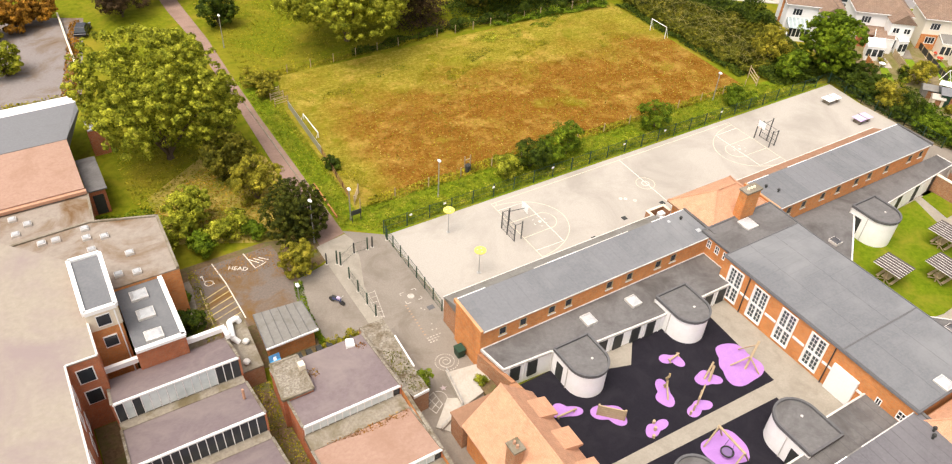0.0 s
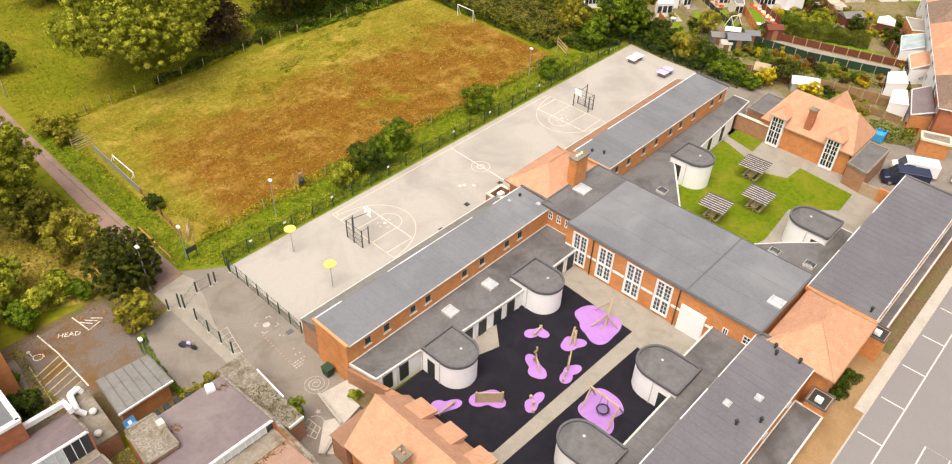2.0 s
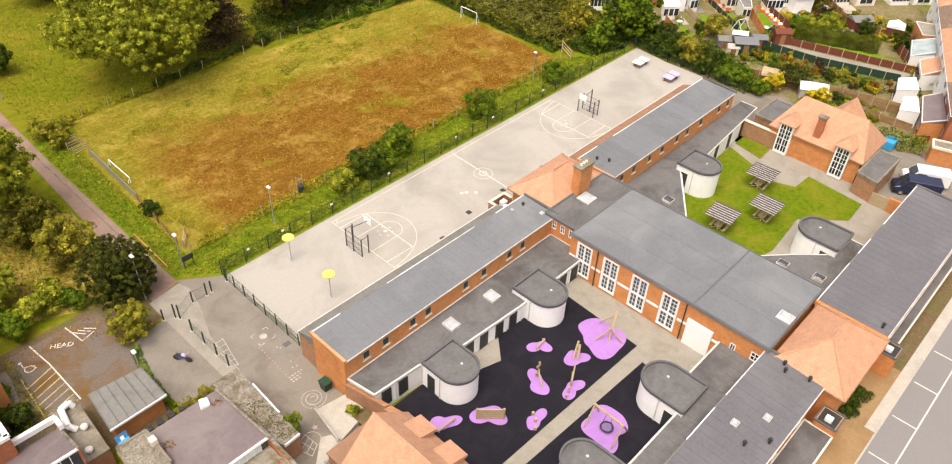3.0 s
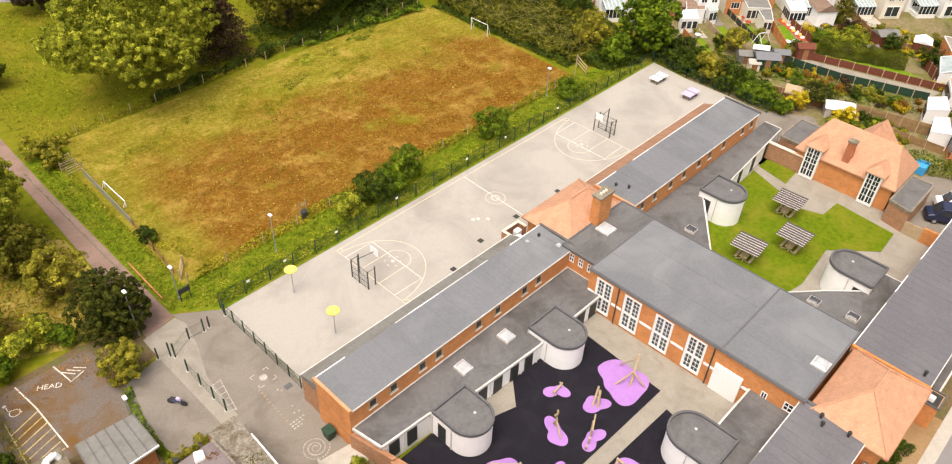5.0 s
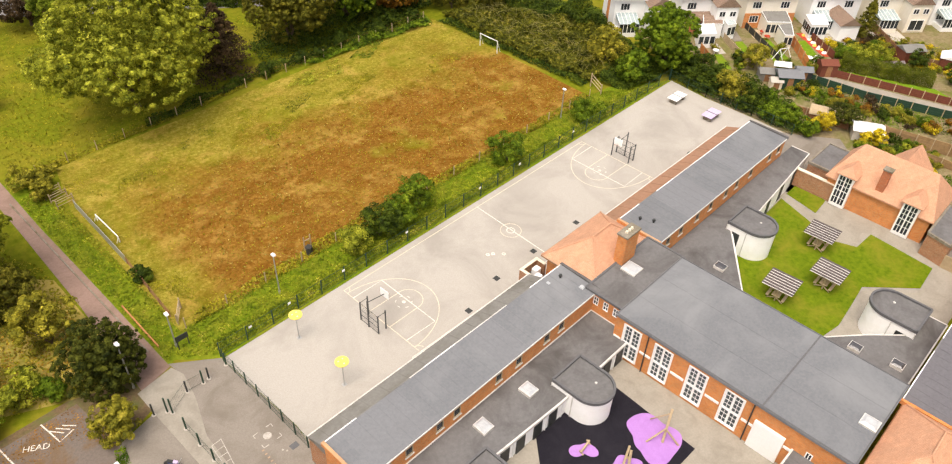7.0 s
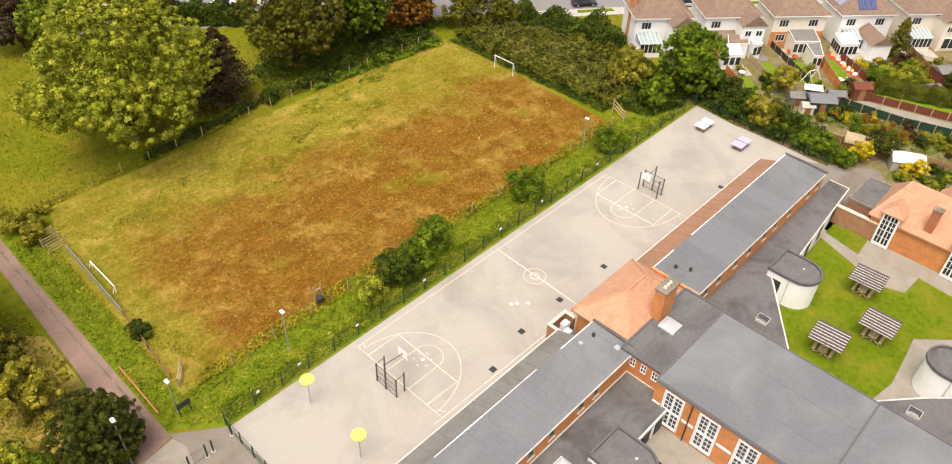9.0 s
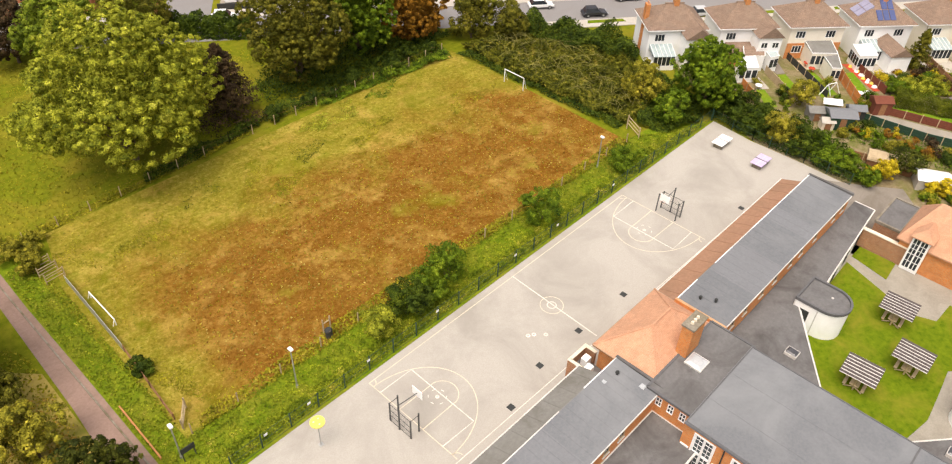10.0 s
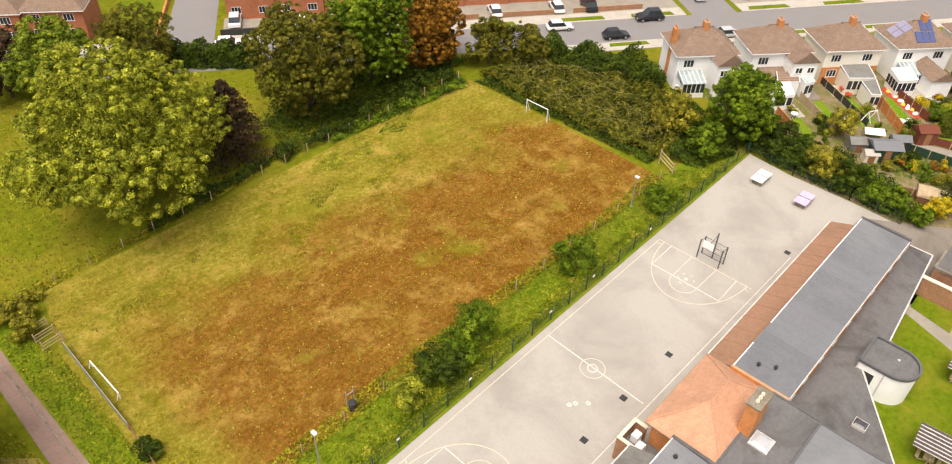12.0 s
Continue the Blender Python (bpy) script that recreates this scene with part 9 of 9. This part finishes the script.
# courtyard play area
def blob(cx, cy, r, lobes, turn, seed, stretch=1.0):
    """A rounded splash of coloured rubber, laid on the black surface."""
    n, pts = 48, []
    ct, st = math.cos(radians(turn)), math.sin(radians(turn))
    for i in range(n):
        a = 2 * math.pi * i / n
        k = r * (1 + lobes * math.cos(2 * a) * 0.5 + 0.16 * math.cos(3 * a + seed) + 0.06 * math.sin(4 * a + seed * 2))
        u, v = k * math.cos(a) * stretch, k * math.sin(a)
        pts.append((cx + u * ct - v * st, cy + u * st + v * ct))
    solo("purple_splash", slab(bm_new(), pts, YZ, YZ + 0.028), "purple", "purple rubber splash on the black play surface", "play surface", "structure", "purple splashes")


def splash(cx, cy, radii):
    """A splash with one reach for each eighth of a turn, smoothed between."""
    pts = []
    for i in range(64):
        u = i / 8
        a, b = radii[int(u) % 8], radii[(int(u) + 1) % 8]
        f = (1 - math.cos((u % 1) * math.pi)) / 2
        k = a + (b - a) * f
        pts.append((cx + k * math.cos(u * math.pi / 4), cy + k * math.sin(u * math.pi / 4)))
    solo("purple_splash", slab(bm_new(), pts, YZ, YZ + 0.028), "purple", "large purple rubber splash on the black play surface", "play surface", "structure", "purple splashes")


splash(7.0, -31.55, (1.85, 2.35, 2.3, 1.5, 1.75, 2.85, 2.35, 2.6))
splash(-0.9, -38.15, (2.0, 2.3, 1.65, 2.1, 1.75, 2.6, 1.3, 1.9))
blob(3.3, -31.65, 0.92, 0.3, -30, 1.0, 1.15)
blob(2.0, -28.4, 0.8, 0.75, -43, 2.0, 1.1)
blob(-1.4, -31.05, 0.95, 0.65, 62, 0.3, 1.2)
blob(0.3, -33.65, 0.8, 0.7, 4, 1.8, 1.25)
blob(-10.3, -28.15, 0.85, 0.55, -30, 0.2, 1.35)
blob(-7.0, -30.35, 1.1, 0.45, -46, 2.2, 1.2)
blob(-4.5, -33.45, 0.75, 0.75, 6, 0.5, 1.2)


def timber(name, label, parts, category="play equipment"):
    """Play equipment of round timber: (part, start, end, radius)."""
    t = thing(name, (*parts[0][1][:2], YZ), label, category, "play equipment")
    for pn, a, b, r in parts:
        part(pn, rod(bm_new(), (a[0], a[1], a[2] + YZ), (b[0], b[1], b[2] + YZ), r), "wood", t, bevel=0)
    return t


timber("timber_climber", "leaning timber climbing frame on purple rubber", (("mast", (7.2, -32.55, 0), (8.8, -31.95, 2.4), 0.11), ("strut", (6.3, -31.55, 0), (7.6, -32.35, 1.3), 0.08), ("strut", (7.9, -33.65, 0), (7.6, -32.35, 1.3), 0.08), ("crossbar", (8.4, -30.55, 0.1), (8.6, -32.05, 2.1), 0.06)))
timber("climbing_post", "short timber climbing wall on posts", (("post", (3.2, -31.95, 0), (3.8, -31.55, 1.4), 0.12), ("post", (3.0, -31.55, 0), (4.0, -31.25, 1.5), 0.1), ("step", (3.4, -31.85, 0.6), (3.7, -31.25, 0.7), 0.07)))
timber("balance_beam", "low timber balance beam on purple rubber", (("beam", (1.5, -28.45, 0.25), (2.9, -28.25, 0.25), 0.1), ("foot", (1.6, -28.65, 0), (1.6, -28.25, 0.25), 0.07), ("foot", (2.8, -28.45, 0), (2.8, -28.05, 0.25), 0.07)))
t = timber("twisted_pole", "carved orange twisting pole with a leaning log", (("log", (-1.6, -31.75, 0.1), (-1.0, -30.75, 0.9), 0.08),))
bm = bm_new()
for k in range(14):
    rod(bm, (-0.9 + 0.1 * math.cos(k * 0.9), -30.55 + 0.1 * math.sin(k * 0.9), YZ + 0.14 * k), (-0.9 + 0.1 * math.cos(k * 0.9 + 0.9), -30.55 + 0.1 * math.sin(k * 0.9 + 0.9), YZ + 0.14 * k + 0.16), 0.1, 0.1, 8)
part("pole", bm, "line_yellow", t, "orange carved pole")
timber("stepping_posts", "timber stepping posts with a slanting rail", (("post", (-0.9, -33.85, 0), (-0.9, -33.85, 0.5), 0.1), ("post", (-0.3, -33.65, 0), (-0.3, -33.65, 0.8), 0.1), ("post", (0.4, -33.35, 0), (0.4, -33.35, 1.1), 0.1), ("post", (0.9, -33.05, 0), (0.9, -33.05, 1.3), 0.1), ("rail", (0.3, -33.45, 1.0), (1.2, -32.95, 1.9), 0.07)))
timber("balance_beam", "timber balance beam with a rail on purple rubber", (("beam", (-11.4, -28.55, 0.35), (-9.4, -28.65, 0.35), 0.09), ("foot", (-11.2, -28.55, 0), (-11.2, -28.55, 0.35), 0.08), ("foot", (-9.6, -28.65, 0), (-9.6, -28.65, 0.35), 0.08)))
timber("stepping_logs", "low timber stepping logs on purple rubber", (("log", (-5.3, -34.05, 0), (-5.3, -34.05, 0.35), 0.14), ("log", (-4.7, -33.55, 0), (-4.7, -33.55, 0.45), 0.14), ("log", (-4.3, -32.95, 0), (-4.3, -32.95, 0.35), 0.14)))
pw = thing("play_panel", (-7.1, -30.65, YZ), "pale boarded climbing panel on posts", "play equipment", "play equipment")
for k in range(5):
    part("board", beam(bm_new(), (-8.0, -29.85, YZ + 0.14 + 0.26 * k), (-6.4, -31.45, YZ + 0.14 + 0.26 * k), 0.1, 0.245), "wood", pw)
for p in ((-8.0, -29.85), (-6.4, -31.45)):
    part("post", bx(bm_new(), p[0] - 0.08, p[1] - 0.08, YZ, p[0] + 0.08, p[1] + 0.08, YZ + 1.4), "wood", pw)
ns = timber("nest_swing", "timber swing frame with a round nest seat", (("beam", (-1.1, -36.75, 2.1), (-1.2, -39.85, 2.1), 0.11), ("leg", (-2.2, -36.85, 0), (-1.1, -36.85, 2.1), 0.08), ("leg", (0.0, -36.75, 0), (-1.1, -36.85, 2.1), 0.08), ("leg", (-2.4, -39.75, 0), (-1.2, -39.75, 2.1), 0.08), ("leg", (0.1, -39.65, 0), (-1.2, -39.75, 2.1), 0.08)))
bm = bm_new()
ring = [[bm.verts.new((-1.15 + (0.52 + 0.07 * math.cos(v)) * math.cos(u), -38.35 + (0.52 + 0.07 * math.cos(v)) * math.sin(u), YZ + 0.5 + 0.07 * math.sin(v))) for v in (k * math.pi / 3 for k in range(6))] for u in (k * math.pi / 10 for k in range(20))]
for i in range(20):
    for k in range(6):
        bm.faces.new((ring[i][k], ring[(i + 1) % 20][k], ring[(i + 1) % 20][(k + 1) % 6], ring[i][(k + 1) % 6]))
part("nest_seat", bm, "dark", ns, "black padded ring")
part("netting", rod(bm_new(), (-1.15, -38.35, YZ + 0.44), (-1.15, -38.35, YZ + 0.46), 0.48, 0.48, 20), "netting", ns)
for s in (-0.4, 0.4):
    part("rope", rod(bm_new(), (-1.15, -38.35 - s * 1.2, YZ + 0.5), (-1.15, -38.35 - s * 0.6, YZ + 2.1), 0.02), "dark", ns)


def shelter_table(x, y, turn, label):
    """A picnic table under a slatted canopy."""
    t = thing("picnic_shelter", (0, 0, 0), label, "picnic table", "picnic shelters")
    part("tabletop", bx(bm_new(), -0.9, -0.4, 0.7, 0.9, 0.4, 0.76), "wood", t, local=True)
    for s in (-0.8, 0.8):
        part("bench", bx(bm_new(), -0.9, s - 0.14, 0.4, 0.9, s + 0.14, 0.45), "wood", t, local=True)
    for s in (-0.7, 0.7):
        part("leg", beam(bm_new(), (s, -0.8, 0.05), (s, 0.4, 0.7), 0.08, 0.08), "wood", t, local=True)
        part("leg", beam(bm_new(), (s, 0.8, 0.05), (s, -0.4, 0.7), 0.08, 0.08), "wood", t, local=True)
        part("canopy_post", beam(bm_new(), (s, -0.05, 0), (s * 1.1, 0.0, 2.05), 0.1, 0.1), "wood", t, local=True)
    part("canopy", slab(bm_new(), [(-1.45, -1.55), (1.45, -1.55), (1.45, 1.55), (-1.45, 1.55)], 2.05, [2.09, 2.09, 2.09, 2.09]), "fascia", t, "pale canopy sheet", local=True)
    for k in range(7):
        xx = -1.26 + 0.42 * k
        part("slat", bx(bm_new(), xx - 0.12, -1.58, 2.092, xx + 0.12, 1.58, 2.15), "slat", t, "dark slat", local=True)
    t.matrix_basis = pose(x, y, 0.07, 0, 0, turn)
    return t


ps = shelter_table(41.1, -30.4, 3, "picnic table under a dark-striped slatted canopy on the lawn")
copy_thing(ps, pose(35.7, -33.7, 0.07, 0, 0, 1))
copy_thing(ps, pose(30.6, -31.0, 0.07, 0, 0, 4))
bp = thing("paddling_pool", (61.5, -38.0, 0), "bright blue tarpaulin-covered tub", "tub")
part("tub", bx(bm_new(), 60.6, -38.9, 0, 62.4, -37.4, 1.3), "blue", bp, bevel=0.1)
for i, (x, y, h, r, m, k) in enumerate(garden_plants):
    tree(x, y, h, r, m, "small red-flowering garden shrub" if m == "flower_red" else "small garden shrub in a back garden", 500 + k, 0.03, int(600 * r), 0.22, 7, name="bush", group="garden shrubs")
for i, (x, y) in enumerate(((16.0, -52.2), (17.2, -52.3), (18.4, -52.3), (15.2, -52.2))):
    tree(x, y, 0.8, 0.7, "leaf_dark", "low dark-green shrub under the entrance tower", 400 + i, 0.03, 700, 0.2, 9, name="bush", group="entrance shrubs")
tree(-14.8, -21.8, 1.2, 0.55, "leaf_lime", "small bright green plant in the raised bed", 410, 0.3, 500, 0.18, 8, name="bush")
for i, x in enumerate((-25.4, -24.4, -23.4, -22.4)):
    tree(x, -11.6 + 0.2 * (i % 2), 1.0, 0.6, "leaf_olive", "weedy shrub at the yard's edge", 415 + i, 0.03, 450, 0.2, 8, name="bush", group="weedy shrubs")
scatter("alley_weeds", scatter_later, 1500, 0.2, "leaf_olive", "weeds and leaf litter in the alley", 430, 0.12, z0=0.3)
scatter("garden_weeds", [(69, -11), (76.4, -11.6), (79.0, -22), (81.6, -30.6), (76, -33), (72, -28)], 4000, 0.25, "leaf_mid", "low plants and grass of the back gardens", 431, 0.25)
scatter("garden_weeds", [(90.5, -14), (100, -14), (104, -32), (92, -34)], 4000, 0.22, "leaf_olive", "dry low plants of the back gardens", 432, 0.25)
scatter("yellow_weeds", [(-21.6, -16.0), (-20.2, -17.0), (-20.2, -21.4), (-21.5, -21.5), (-22.0, -18.5)], 420, 0.14, "leaf_dull", "moss and weeds on the concrete roof", 433, 0.14, z0=2.6)
tree(-19.6, -20.0, 3.2, 0.75, "leaf_fresh", "yellow-green shrub against the concrete-roofed block", 440, 0.1, 900, 0.2, 9, name="bush")
scatter("roof_litter", [(-28.6, -15.4), (-27.6, -15.6), (-27.7, -17.0), (-28.6, -17.3)], 150, 0.13, "dock", "leaf litter on the plum felt roof", 441, 0.06, z0=3.3)
scatter("roof_litter", [(-23.9, -14.6), (-22.8, -14.7), (-22.8, -16.4), (-23.3, -15.8)], 110, 0.13, "dock", "leaf litter on the plum felt roof", 442, 0.06, z0=3.12)
scatter("roof_litter", [(-30.5, -22.8), (-22.8, -22.8), (-22.8, -24.6), (-25.5, -23.6)], 420, 0.13, "dock", "leaf litter in the roof valley", 443, 0.08, z0=2.98)
solo("rubble_sack", slab(bm_new(), [(-24.5, -14.7), (-23.7, -14.85), (-23.5, -14.1), (-24.2, -13.9)], 2.95, [3.5, 3.3, 3.4, 3.55]), "upvc", "tied white rubble sack on the felt roof", "sack", bevel=0.08)
bd = thing("notice_board", (-29.9, -11.1, 0), "blue board leaning beside the brick garage", "board")
part("panel", slab(bm_new(), [(-30.4, -11.45), (-29.4, -11.4), (-29.4, -10.95), (-30.4, -11.0)], 0.3, [0.7, 0.7, 1.6, 1.6]), "board_blue", bd)
part("emblem", slab(bm_new(), [(-30.05, -11.3), (-29.75, -11.28), (-29.75, -11.1), (-30.05, -11.12)], 0.6, [1.04, 1.04, 1.4, 1.4]), "upvc", bd, "small white emblem")
scatter("leaf_litter", [(-33.0, 4.6), (-24.8, 4.9), (-24.2, -1.0), (-26.5, 1.8), (-32.0, 1.5)], 1500, 0.16, "leaf_autumn", "rusty fallen leaves on the car park", 440, 0.06)
scatter("leaf_litter", [(-33.4, 4.8), (-32.6, 4.8), (-33.0, -5.0), (-34.4, -5.4)], 900, 0.18, "leaf_olive", "moss and weeds along the car park's edge", 441, 0.12)
scatter("yard_weeds", [(-25.6, -5.4), (-24.6, -1.6), (-23.8, -1.8), (-24.6, -5.6), (-24.9, -10.6), (-25.5, -10.6)], 900, 0.2, "leaf_mid", "weeds growing between the yard and the garage", 442, 0.3)
